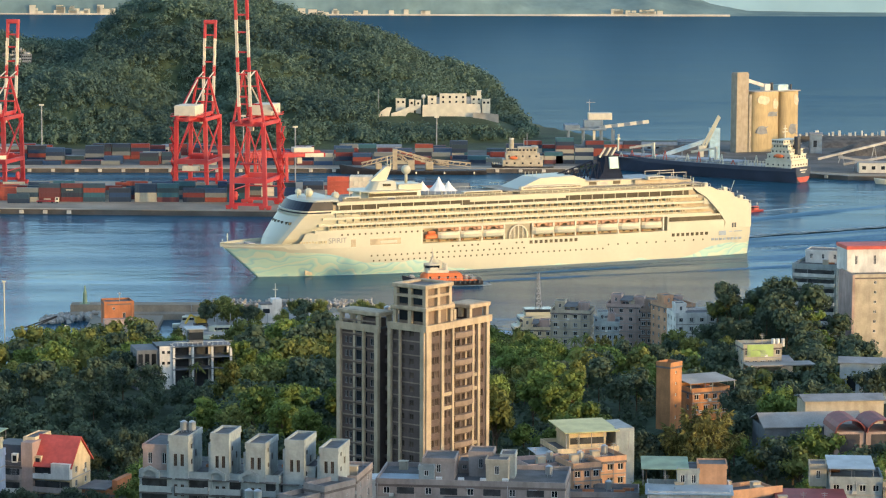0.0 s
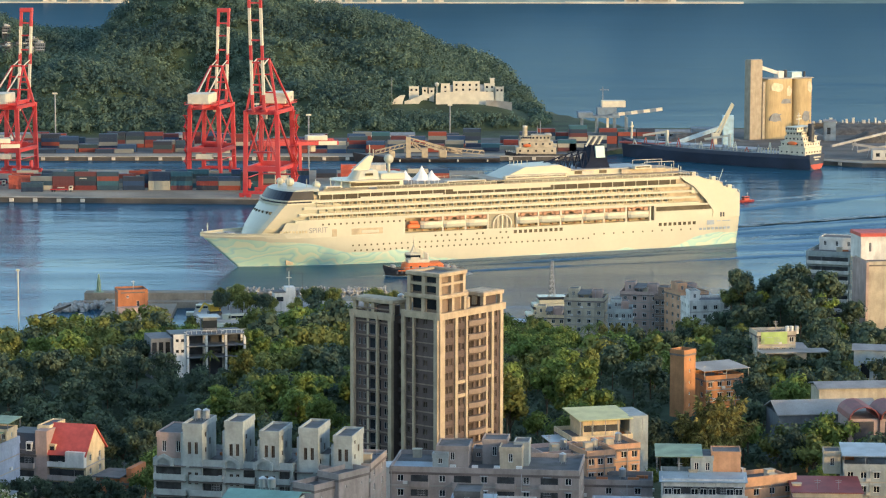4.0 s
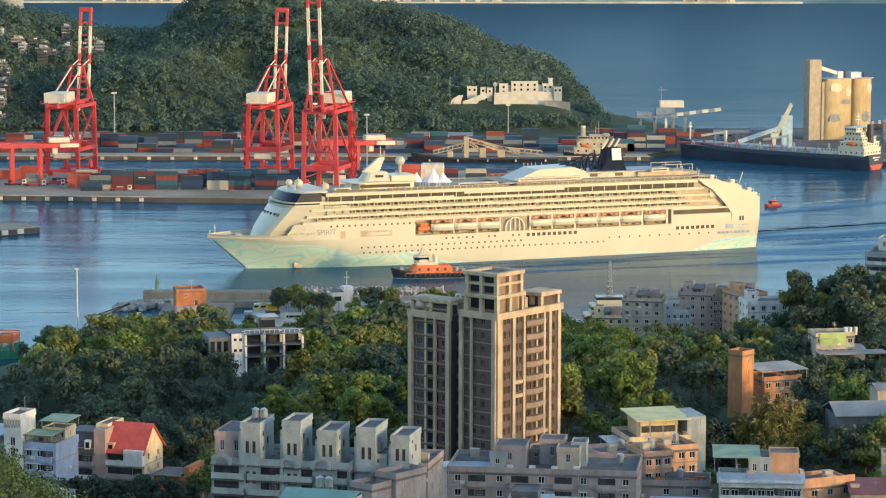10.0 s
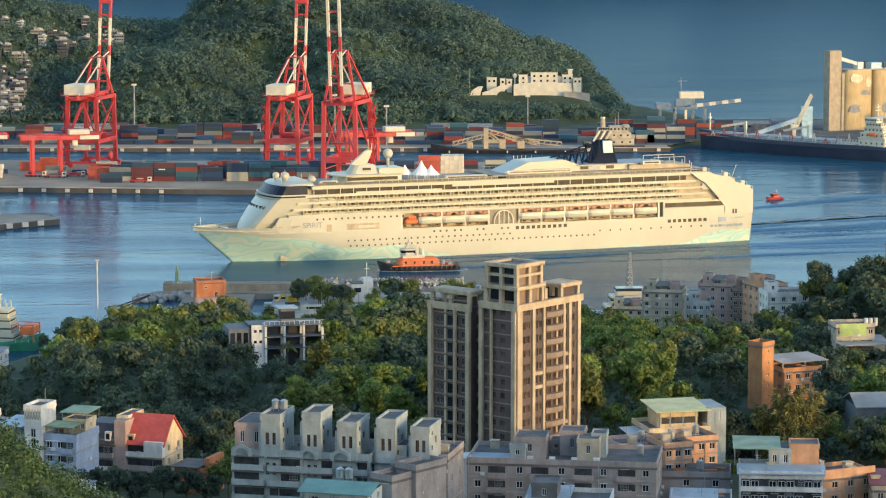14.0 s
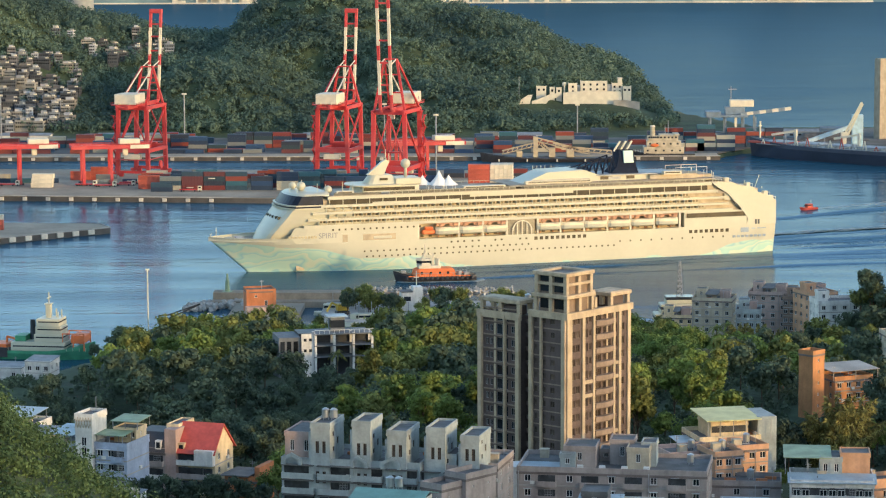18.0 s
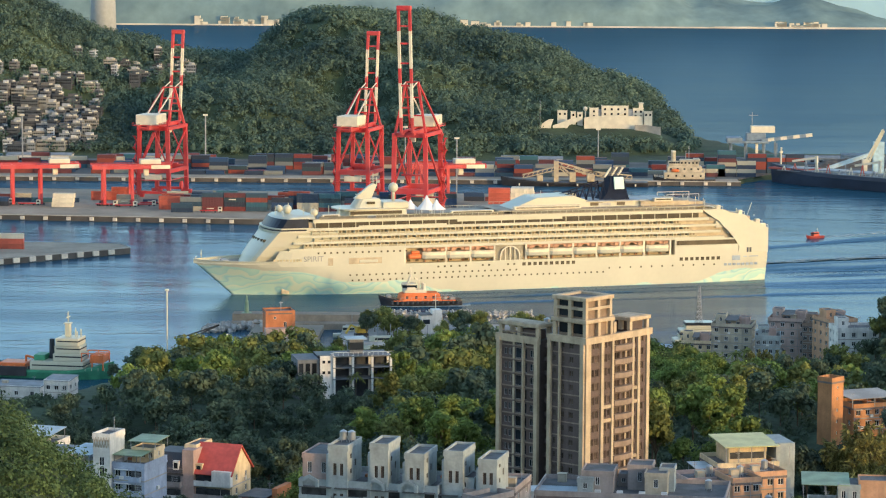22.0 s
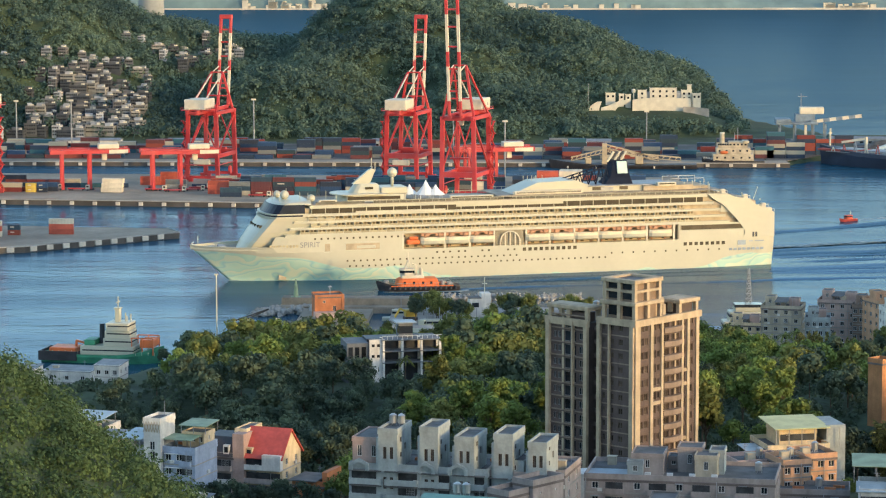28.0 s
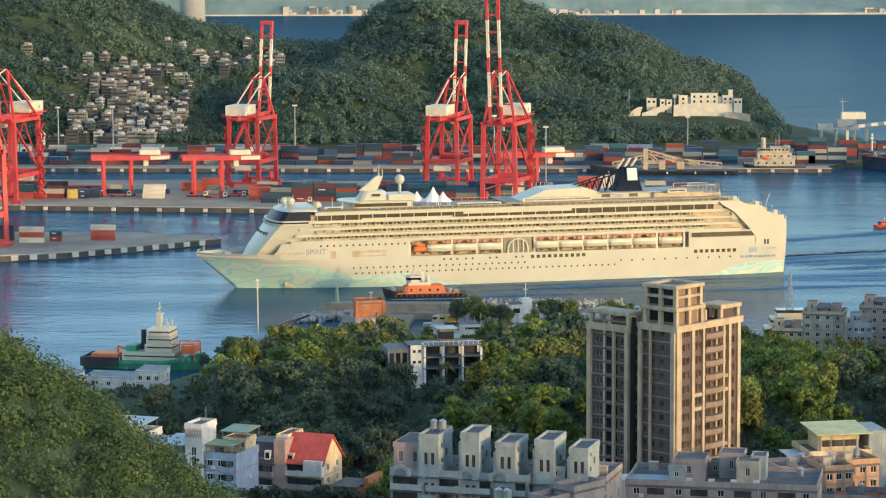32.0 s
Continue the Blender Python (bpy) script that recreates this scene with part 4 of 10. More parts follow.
def tug():
    t = thing("tugboat", 0, 0, 0, 0, "orange and black harbour tugboat with white wheelhouse", "tugboat")
    part("hull", boat_hull(36, 10.5, 2.3, 4.6, 2.4), BLACK, t, "black tug hull")
    part("bow_foam", extrude_outline(bmesh.new(), [(1.2, 0), (-3, 4.2), (-14, 6.2), (-36, 6.6), (-40, 3), (-40, -3), (-36, -6.6), (-14, -6.2), (-3, -4.2)], "z", -0.3, 0.07), FOAM, t, "churned white water round the tug")
    fen = bpy.data.meshes.new("tyre_fender")
    bm = drum(bmesh.new(), 0, 0, 1.0, 2.4, 0.55, sides=8)
    bm.to_mesh(fen), bm.free(), fen.materials.append(DARK)
    for x in np.arange(-34, -4, 2.2):
        for s in (1, -1):
            part("fender", fen, DARK, t).matrix_local = pose(x, s * 5.15, 0)
    part("bulwark_stripe", boxes((-33, -6, 5.1, 5.3, 2.3, 2.7), (-33, -6, -5.3, -5.1, 2.3, 2.7)), ORANGE, t)
    bm = bmesh.new()
    stack(bm, [(nose(-8, 4.0, 3) + [(-27, 4.0), (-27, -4.0)], 2.3), (nose(-8.6, 3.9, 3) + [(-26.4, 3.9), (-26.4, -3.9)], 5.0), (nose(-9.4, 3.4, 3) + [(-25.6, 3.4), (-25.6, -3.4)], 5.6)])
    part("deckhouse", bm, ORANGE, t, "orange deckhouse")
    part("deckhouse_window", boxes((-24, -23, 3.9, 4.05, 3.2, 4.3), (-20.5, -19.5, 3.9, 4.05, 3.2, 4.3), (-16.5, -15.5, 3.9, 4.05, 3.2, 4.3), (-12.5, -11.5, 3.9, 4.05, 3.2, 4.3)), GLASS, t)
    bm = bmesh.new()
    stack(bm, [([(-10.5, -1.6), (-10.5, 1.6), (-12, 2.8), (-16, 2.8), (-16, -2.8), (-12, -2.8)], 6.2), ([(-10.2, -1.8), (-10.2, 1.8), (-12, 3.0), (-16.3, 3.0), (-16.3, -3.0), (-12, -3.0)], 9.6)])
    part("wheelhouse", bm, CREAM, t, "cream wheelhouse")
    part("upper_house", boxes((-20.5, -10.8, -3.1, 3.1, 5.5, 7.0), bevel=0.2), CREAM, t)
    part("bridge_wing", boxes((-15.5, -12, -4.2, 4.2, 7.0, 7.3), (-15.5, -12, 4.1, 4.2, 7.3, 8.2), (-15.5, -12, -4.2, -4.1, 7.3, 8.2)), CREAM, t)
    part("fire_monitor", struts(0.5, ((-17.5, 1.6, 7), (-17.5, 1.6, 11)), ((-17.5, -1.6, 7), (-17.5, -1.6, 11)), ((-17.5, -2.6, 11), (-17.5, 2.6, 11)), ((-17.5, 2.2, 11), (-15.5, 2.6, 12.2))), CREAM, t)
    bm = bmesh.new()
    stack(bm, [([(-10.2, -1.8), (-10.2, 1.8), (-12, 3.05), (-16.35, 3.05), (-16.35, -3.05), (-12, -3.05)], 7.8), ([(-10.1, -1.8), (-10.1, 1.8), (-12, 3.08), (-16.4, 3.08), (-16.4, -3.08), (-12, -3.08)], 9.0)])
    part("wheelhouse_window", bm, GLASS, t)
    bm = struts(0.42, ((-14, 0, 9.6), (-14, 0, 16.5)), ((-14, -2.0, 12.8), (-14, 2.0, 12.8)), ((-14, -1.2, 14.6), (-14, 1.2, 14.6)), ((-15.4, 0, 9.6), (-14, 0, 14)), ((-12.6, 1.2, 9.6), (-14, 0, 13)), ((-12.6, -1.2, 9.6), (-14, 0, 13)))
    part("mast", bm, CREAM, t)
    for y in (2.2, -2.2):
        part("exhaust", drum(bmesh.new(), -19.5, y, 6.2, 9.6, 0.8, 0.65), CREAM, t)
    bm = drum(bmesh.new(), -29, 0, 2.3, 4.0, 1.1)
    box(bm, -33, -31, -2, 2, 2.3, 3.4, bevel=0.2)
    box(bm, -5.5, -3.5, -1.5, 1.5, 3.2, 4.6, bevel=0.2)
    part("towing_winch", bm, STEEL, t)
    part("rail", struts(0.12, *(((x, s * 4.6, 2.6), (x, s * 4.6, 3.7)) for x in np.arange(-33, -8, 2.4) for s in (1, -1)), *(((-33, s * 4.6, 3.7), (-8, s * 4.6, 3.7)) for s in (1, -1))), STEEL, t)
    return t


TUG = tug()


def pilot_boat():
    p = thing("pilot_boat", 0, 0, 0, 0, "small red pilot boat running across the harbour", "boat")
    part("hull", boat_hull(12, 3.6, 1.2, 1.9, 1.1), mat("dark_red_hull_paint", (0.30, 0.04, 0.03), 0.5), p, "dark red hull")
    part("cabin", boxes((-8.6, -4.5, -1.3, 1.3, 1.2, 3.2), bevel=0.3), mat("red_cabin_paint", (0.55, 0.10, 0.06), 0.5), p)
    part("cabin_window", boxes((-8.2, -4.45, -1.34, 1.34, 2.2, 2.8)), GLASS, p)
    part("mast", struts(0.15, ((-8, 0, 3.4), (-8, 0, 5.4)), ((-8, -0.8, 4.6), (-8, 0.8, 4.6))), CREAM, p)
    return p


PILOT = pilot_boat()


def ship_wake():
    """Long low swells that run astern of the ship, in the water's own stuff."""
    w = thing("ship_wake", 0, 0, 0, 0, "low smooth wake swells trailing behind the ship", "wake")
    for k, (y0, spread, start, length, hgt) in enumerate(((18, 0.05, -60, 420, 0.32), (27, 0.10, -120, 380, 0.28), (36, 0.16, -200, 330, 0.25), (-18, -0.05, -215, 300, 0.30), (-28, -0.11, -225, 300, 0.26), (9, 0.02, -256, 260, 0.28), (-9, -0.02, -256, 260, 0.28), (44, 0.20, -250, 280, 0.22), (-60, -0.30, -150, 420, 0.6), (-10, -0.03, -250, 330, 0.5), (33, 0.03, -60, 480, 0.42), (52, 0.06, -30, 520, 0.3))):
        bm = bmesh.new()
        rings = []
        for i in range(41):
            u = i / 40
            x = start - length * u
            y = y0 + spread * length * u + 1.4 * math.sin(u * 9 + k * 2) + 0.6 * math.sin(u * 31 + k)
            a = math.sin(math.pi * min(1, u * 5 + 0.02) / 2) * (1 - u) ** 0.5 * 3.4 * hgt * (0.75 + 0.25 * math.sin(u * 23 + k))
            wd = 2.2 + 2.6 * u
            rings.append([bm.verts.new((x, y + dy * wd, z)) for dy, z in ((-1, -0.03), (-0.55, a * 0.55), (0, a), (0.55, a * 0.55), (1, -0.03))])
        for a_, b_ in zip(rings, rings[1:]):
            for i in range(4):
                bm.faces.new((a_[i], b_[i], b_[i + 1], a_[i + 1]))
        bmesh.ops.recalc_face_normals(bm, faces=bm.faces)
        part("swell", bm, WATER, w, smooth=True)
    foam = bmesh.new()
    rr_ = random.Random(3)
    for i in range(60):
        x, y = -254 - 150 * rr_.random() ** 1.6, rr_.uniform(-1, 1) * 9
        pts = [(x + 1.8 * math.cos(t) * rr_.uniform(0.6, 1.5), y + 0.7 * math.sin(t) * rr_.uniform(0.6, 1.4)) for t in np.linspace(0, 6.28, 8)[:-1]]
        foam.faces.new([foam.verts.new((px_, py_, 0.05)) for px_, py_ in pts])
    for i in range(420):
        u = rr_.random()
        x, y = -170 - 380 * u, -34 - 40 * u + rr_.gauss(0, 1.6)
        pts = [(x + 5.5 * math.cos(t) * rr_.uniform(0.6, 1.5), y + 1.2 * math.sin(t) * rr_.uniform(0.6, 1.4)) for t in np.linspace(0, 6.28, 8)[:-1]]
        foam.faces.new([foam.verts.new((px_, py_, 0.2 + 0.001 * i)) for px_, py_ in pts])
    tagged(part("foam_patches", foam, FOAM, w), kind="stuff")
    return w


WAKE = ship_wake()
part("wake_foam", extrude_outline(bmesh.new(), [(-13, -1.4), (-13, 1.4), (-30, 2.2), (-75, 3.2), (-75, 2.2), (-34, 0.6), (-34, -0.6), (-75, -2.2), (-75, -3.2), (-30, -2.2)], "z", -0.2, 0.06), FOAM, PILOT, "white foam streaks behind the boat")


# ---- container terminal: piers, cranes, containers ----
QUAY = mat("quay_wall_concrete", (0.085, 0.075, 0.065), 0.9, vary=0.3, scale=0.08, bump=0.03)
FENDER = mat("pale_fender_panel", (0.55, 0.49, 0.40), 0.8, vary=0.15, each=0.2)


def pier(name, outline, label, spacing=13.0, size=(2.4, 1.3), z=3.0, edges=(0,)):
    """A quay from a plan outline, with fender blocks along the edges named."""
    bm = bmesh.new()
    lo, hi = [bm.verts.new((x, y, -6)) for x, y in outline], [bm.verts.new((x, y, z - 0.25)) for x, y in outline]
    n = len(outline)
    for i in range(n):
        bm.faces.new((lo[i], lo[(i + 1) % n], hi[(i + 1) % n], hi[i]))
    bm.faces.new(hi)
    bmesh.ops.recalc_face_normals(bm, faces=bm.faces)
    p = tagged(part(name, bm, QUAY), label, "pier", kind="structure")
    c = Vector((sum(x for x, _ in outline) / n, sum(y for _, y in outline) / n, 0))
    bm = bmesh.new()
    top = [bm.verts.new((x + (c.x - x) * 0.002, y + (c.y - y) * 0.002, z)) for x, y in outline]
    low = [bm.verts.new((x + (c.x - x) * 0.002, y + (c.y - y) * 0.002, z - 0.3)) for x, y in outline]
    f = bm.faces.new(top)
    for i in range(n):
        bm.faces.new((low[i], low[(i + 1) % n], top[(i + 1) % n], top[i]))
    bmesh.ops.recalc_face_normals(bm, faces=bm.faces)
    part("paving", bm, ASPHALT, p)
    bm = boxes((-size[0] / 2, size[0] / 2, -0.8, 0.1, 0.5, 0.5 + size[1] + 0.6), bevel=0.12)
    me = bpy.data.meshes.new("fender")
    bm.to_mesh(me), bm.free(), me.materials.append(FENDER)
    for e in edges:
        a, b = Vector((*outline[e], 0)), Vector((*outline[(e + 1) % n], 0))
        d = b - a
        turn = math.degrees(math.atan2(d.y, d.x))
        for k in range(int(d.length // spacing)):
            part("fender", me, FENDER, p).matrix_world = Matrix.Translation(a + d.normalized() * (spacing * (k + 0.5))) @ pose(0, 0, 0, 0, 0, turn)
        kerb = strut(bmesh.new(), a + Vector((0, 0, z + 0.12)), b + Vector((0, 0, z + 0.12)), 0.6, 0.5)
        part("kerb", kerb, CONCRETE, p)
    return p


pier("pier_1", [(-640, 1532), (-149, 1485), (60, 1466), (66, 1640), (-640, 1668)], "concrete container pier with pale fender blocks", 13.2)
pier("pier_2", [(-640, 1108), (-262, 1283), (-196, 1344), (-205, 1362), (-300, 1372), (-640, 1372)], "near container pier ending in the harbour", 9.2, (3.6, 1.7), edges=(0, 1, 2))
pier("pier_3", [(-640, 1738), (140, 1738), (140, 1760), (-640, 1760)], "long quay of the far terminal", 15.0, z=2.8)
pier("pier_4", [(172, 1790), (306, 1690), (620, 1678), (620, 1694), (310, 1706), (180, 1800)], "bulk cargo quay below the silos", 16.0, z=2.8)




def sts_crane(h=47.0, boom=68.0, apex=76.0, tilt=84.0, label="red ship-to-shore gantry crane with raised striped boom"):
    """A quay crane: local -y points over the water, x along the quay; legs at y 0 and y 32."""
    c = thing("container_crane", 0, 0, 0, 0, label, "crane", "quay cranes")
    for x in (-9.5, 9.5):
        for y in (0, 32):
            part("leg", struts(2.2, ((x, y, 1.5), (x * 0.92, y, h))), RED, c)
            bm = boxes((x - 3.4, x + 3.4, y - 0.9, y + 0.9, 0.9, 2.4), (x - 3.2, x - 0.6, y - 0.6, y + 0.6, 0.05, 1.0), (x + 0.6, x + 3.2, y - 0.6, y + 0.6, 0.05, 1.0), bevel=0.15)
            part("bogie", bm, RED, c)
        part("side_beam", struts(1.5, ((x, 0, 15.5), (x, 32, 15.5)), h=2.2), RED, c)
        part("side_brace", struts(0.9, ((x, 32, 16.5), (x * 0.95, 1, h - 3))), RED, c)
        part("upper_side_beam", struts(1.4, ((x * 0.92, -3, h), (x * 0.92, 34, h)), h=2.0), RED, c)
    for y in (0, 32):
        part("portal_beam", struts(1.8, ((-9.5, y, 16), (9.5, y, 16)), h=3.0), RED, c)
        part("cross_brace", struts(0.7, ((-9.3, y, 17.5), (0, y, h - 2))), RED, c)
        part("cross_brace", struts(0.7, ((9.3, y, 17.5), (0, y, h - 2))), RED, c)
        part("top_beam", struts(1.6, ((-9.2, y, h), (9.2, y, h)), h=2.4), RED, c)
        part("sill_beam", struts(1.3, ((-9.5, y, 2.8), (9.5, y, 2.8)), h=1.6), RED, c)
    for x in (-3.2, 3.2):
        part("girder", struts(1.3, ((x, -5, h + 1.6), (x, 50, h + 1.6)), h=2.4), RED, c)
    for y in (6, 20, 49):
        part("girder_tie", struts(1.0, ((-3.2, y, h + 1.6), (3.2, y, h + 1.6))), RED, c)
    # raised boom, painted red and white in turn
    up = Vector((0, -math.cos(radians(tilt)), math.sin(radians(tilt))))
    root = Vector((0, -6, h + 2))
    cuts = (0, 0.12, 0.40, 0.52, 0.82, 1.0)
    for i in range(5):
        for x in (-3.2, 3.2):
            a, b = root + up * boom * cuts[i], root + up * boom * cuts[i + 1]
            part("boom_section", struts(1.35, (a + Vector((x, 0, 0)), b + Vector((x, 0, 0))), h=1.9), CREAM if i in (1, 3) else RED, c)
    for k in (0.2, 0.38, 0.56, 0.72, 0.86, 0.99):
        p = root + up * boom * k
        part("boom_tie", struts(0.9, (p + Vector((-3.2, 0, 0)), p + Vector((3.2, 0, 0)))), RED, c)
    bm = bmesh.new()
    tip = root + up * boom
    box(bm, -4, 4, tip.y - 1.4, tip.y + 1.4, tip.z - 0.8, tip.z + 1.6, bevel=0.3)
    part("boom_tip", bm, RED, c)
    # A-frame and stays
    for x in (-8.6, 8.6):
        part("a_frame_leg", struts(1.2, ((x, 1, h + 1), (x * 0.4, 4, apex))), RED, c)
        part("back_leg", struts(0.9, ((x * 0.4, 4, apex), (x, 32, h + 1))), RED, c)
        part("stay", struts(0.6, ((x * 0.38, 5, apex - 1), (x * 0.38, 46, h + 3))), CREAM, c)
        part("folded_stay", struts(0.5, ((x * 0.38, 3, apex), (x * 0.38, -9, h + 26)), ((x * 0.38, -9, h + 26), (x * 0.38, -9.5, h + 44))), CREAM, c)
    for k in (0.35, 0.7, 1.0):
        z = h + 1 + (apex - h - 1) * k
        w = 8.6 + (3.44 - 8.6) * k
        part("a_frame_tie", struts(0.8, ((-w, 1 + 3 * k, z), (w, 1 + 3 * k, z))), RED, c)
    bm = boxes((-6.5, 6.5, 27, 45, h + 2.9, h + 9.0), bevel=0.35)
    part("machine_house", bm, CREAM, c, "cream machinery house")
    part("house_door", boxes((6.5, 6.56, 30, 31, h + 3, h + 5.2), (6.5, 6.56, 38, 40, h + 5, h + 6.6)), STEEL, c)
    part("house_platform", boxes((-8, 8, 25.5, 46.5, h + 2.5, h + 2.85)), RED, c)
    for x in (-8, 8):
        bm = bmesh.new()
        strut(bm, (x, 25.5, h + 4), (x, 46.5, h + 4), 0.15)
        for y in np.arange(25.5, 46.6, 3):
            strut(bm, (x, y, h + 2.8), (x, y, h + 4), 0.15)
        part("platform_rail", bm, RED, c)
    steps_ = bmesh.new()
    n_ = int((h - 4) / 3.4)
    for k in range(n_):
        s_ = 1 if k % 2 else -1
        strut(steps_, (11.4, 32 - 2.4 * s_, 2.5 + 3.4 * k), (11.4, 32 + 2.4 * s_, 5.9 + 3.4 * k), 0.9, 0.5)
        strut(steps_, (10.2, 32 + 2.4 * s_, 5.9 + 3.4 * k), (12.4, 32 + 2.4 * s_, 5.9 + 3.4 * k), 1.2, 0.3)
    part("stair_flight", steps_, RED, c, "zigzag access stairs on a crane leg")
    part("cable_reel", strut(bmesh.new(), (-10.6, 14, 6), (-11.6, 14, 6), 5.0, sides=14), RED, c)
    part("lower_platform", boxes((-10.4, 10.4, 30.2, 34.4, 10.0, 10.4), (-10.4, -9.6, 2, 30.2, 10.0, 10.4)), RED, c)
    part("electrical_house", boxes((-5, 5, 30.6, 34.0, 10.5, 13.6), bevel=0.2), CREAM, c)
    part("hoist_rope", struts(0.14, *(((x, y, h), (x * 0.6, y, h - 22)) for x in (-2.6, 2.6) for y in (4, 9))), DARK, c)
    part("spreader", boxes((-6.1, 6.1, 5, 8, h - 23, h - 22)), RED, c)
    part("operator_cab", boxes((-1.6, 1.6, 4, 7.4, h - 4.2, h - 0.6), bevel=0.3), CREAM, c)
    part("trolley", boxes((-3.8, 3.8, 3, 10, h - 0.6, h + 0.4)), DARK, c)
    bm = bmesh.new()
    for k in range(9):
        z0, z1 = 3 + (h - 4) * k / 9, 3 + (h - 4) * (k + 1) / 9
        y0, y1 = (30.5, 26.5) if k % 2 else (26.5, 30.5)
        strut(bm, (10.8, y0, z0), (10.8, y1, z1), 0.9, 0.25)
        box(bm, 10.2, 11.4, min(y0, y1) - 1, max(y0, y1) + 1, z1 - 0.1, z1)
    part("stairway", bm, RED, c)
    return c


CRANE_NEAR = sts_crane()
CRANE_NEAR.matrix_world = pose(-62, 1485, 3, 0, 0, -13)
copy_thing(CRANE_NEAR, pose(-345, 1509, 3, 0, 0, -13))
copy_thing(CRANE_NEAR, pose(-305, 1303, 3, 0, 0, 30))
CRANE_FAR = sts_crane(41.0, 54.0, 64.0, 82.0, "red quay crane with cream machinery house and raised boom")
CRANE_FAR.matrix_world = pose(-213, 1636, 3, 0, 0, 168)
copy_thing(CRANE_FAR, pose(-94, 1634, 3, 0, 0, 168))


def yard_gantry():
    g = thing("yard_gantry", 0, 0, 0, 0, "red rail-mounted yard gantry with cantilever beam", "crane", "yard gantries")
    for y in (-6, 6):
        part("beam", struts(1.6, ((-22, y, 22), (24, y, 22)), h=2.2), RED, g)
        for x in (-15, 1):
            part("leg", struts(1.7, ((x, y * 1.15, 0.4), (x, y, 21.5))), RED, g)
        part("cab_rail", struts(0.3, ((-22, y, 23.6), (24, y, 23.6))), RED, g)
    for x in (-15, 1):
        part("sill", struts(1.3, ((x, -7.5, 1.4), (x, 7.5, 1.4))), RED, g)
    for x in (-21.5, -15, 1, 23.5):
        part("end_tie", struts(1.1, ((x, -6, 22), (x, 6, 22))), RED, g)
    part("trolley_house", boxes((6, 18, -4, 4, 23.1, 26.2), bevel=0.2), CREAM, g)
    part("beam_panel", boxes((12, 23, -7.0, -6.85, 20.9, 23.1)), CREAM, g)
    part("hanging_cab", boxes((8, 11, -3, 0, 16.8, 20.4), bevel=0.2), CREAM, g)
    part("bogie", boxes((-17, -13, -7.6, -6.3, 0, 1.2), (-1, 3, -7.6, -6.3, 0, 1.2), (-17, -13, 6.3, 7.6, 0, 1.2), (-1, 3, 6.3, 7.6, 0, 1.2)), DARK, g)
    return g


g = yard_gantry()
g.matrix_world = pose(-281, 1562, 3, 0, 0, 14)
copy_thing(g, pose(-228, 1562, 3, 0, 0, 14))
copy_thing(g, pose(-46, 1582, 3, 0, 0, 14))


YARD = mat("oily_dark_paving", (0.12, 0.108, 0.095), 0.9, vary=0.3, scale=0.04, fine=0.5)
tagged(part("terminal_paving", boxes((-640, 126, 1756, 1884, 2.3, 2.72)), YARD), "grey paved yard of the far terminal", "pavement", kind="structure")
tagged(part("unloader_paving", extrude_outline(bmesh.new(), [(127, 1758), (139, 1758), (164, 1797), (191, 1795), (191, 1940), (127, 1884)], "z", 2.3, 2.72), YARD), "grey paved ground under the ship unloader", "pavement", kind="structure")
tagged(part("silo_quay_paving", extrude_outline(bmesh.new(), [(192, 1794), (312, 1708), (612, 1696), (612, 1960), (192, 1960)], "z", 2.3, 2.72), YARD), "grey paved quay ground around the silos", "pavement", kind="structure")


def box_paint(islands):
    """Container paint: shipping colours picked by chance for each box."""
    m = mat("container_paint_joined" if islands else "container_paint", (0.2, 0.2, 0.2), 0.55, vary=0.2, scale=0.4)
    n, l = m.node_tree.nodes, m.node_tree.links
    b = n["Principled BSDF"]
    ramp = n.new("ShaderNodeValToRGB")
    ramp.color_ramp.interpolation = "CONSTANT"
    cols = ((0.020, 0.035, 0.065), (0.022, 0.055, 0.12), (0.03, 0.06, 0.085), (0.16, 0.03, 0.025), (0.40, 0.36, 0.27), (0.025, 0.045, 0.055), (0.24, 0.05, 0.03),
            (0.03, 0.10, 0.13), (0.025, 0.03, 0.045), (0.17, 0.18, 0.17), (0.02, 0.04, 0.075), (0.12, 0.035, 0.035))
    while len(ramp.color_ramp.elements) < len(cols):
        ramp.color_ramp.elements.new(0.5)
    for i, c in enumerate(cols):
        ramp.color_ramp.elements[i].position, ramp.color_ramp.elements[i].color = i / len(cols), (*c, 1)
    if islands:
        l.new(n.new("ShaderNodeNewGeometry").outputs["Random Per Island"], ramp.inputs[0])
    else:
        l.new(n.new("ShaderNodeObjectInfo").outputs["Random"], ramp.inputs[0])
    hsv = next(x for x in n if x.bl_idname == "ShaderNodeHueSaturation")
    l.new(ramp.outputs[0], hsv.inputs["Color"])
    return m


BOX_PAINT, BOX_PAINT_JOINED = box_paint(False), box_paint(True)
BOX_RED = mat("rust_red_container_paint", (0.42, 0.085, 0.05), 0.6, vary=0.15, each=0.15)
BOX_PALE = mat("cream_container_paint", (0.62, 0.55, 0.42), 0.6, vary=0.12, each=0.15)


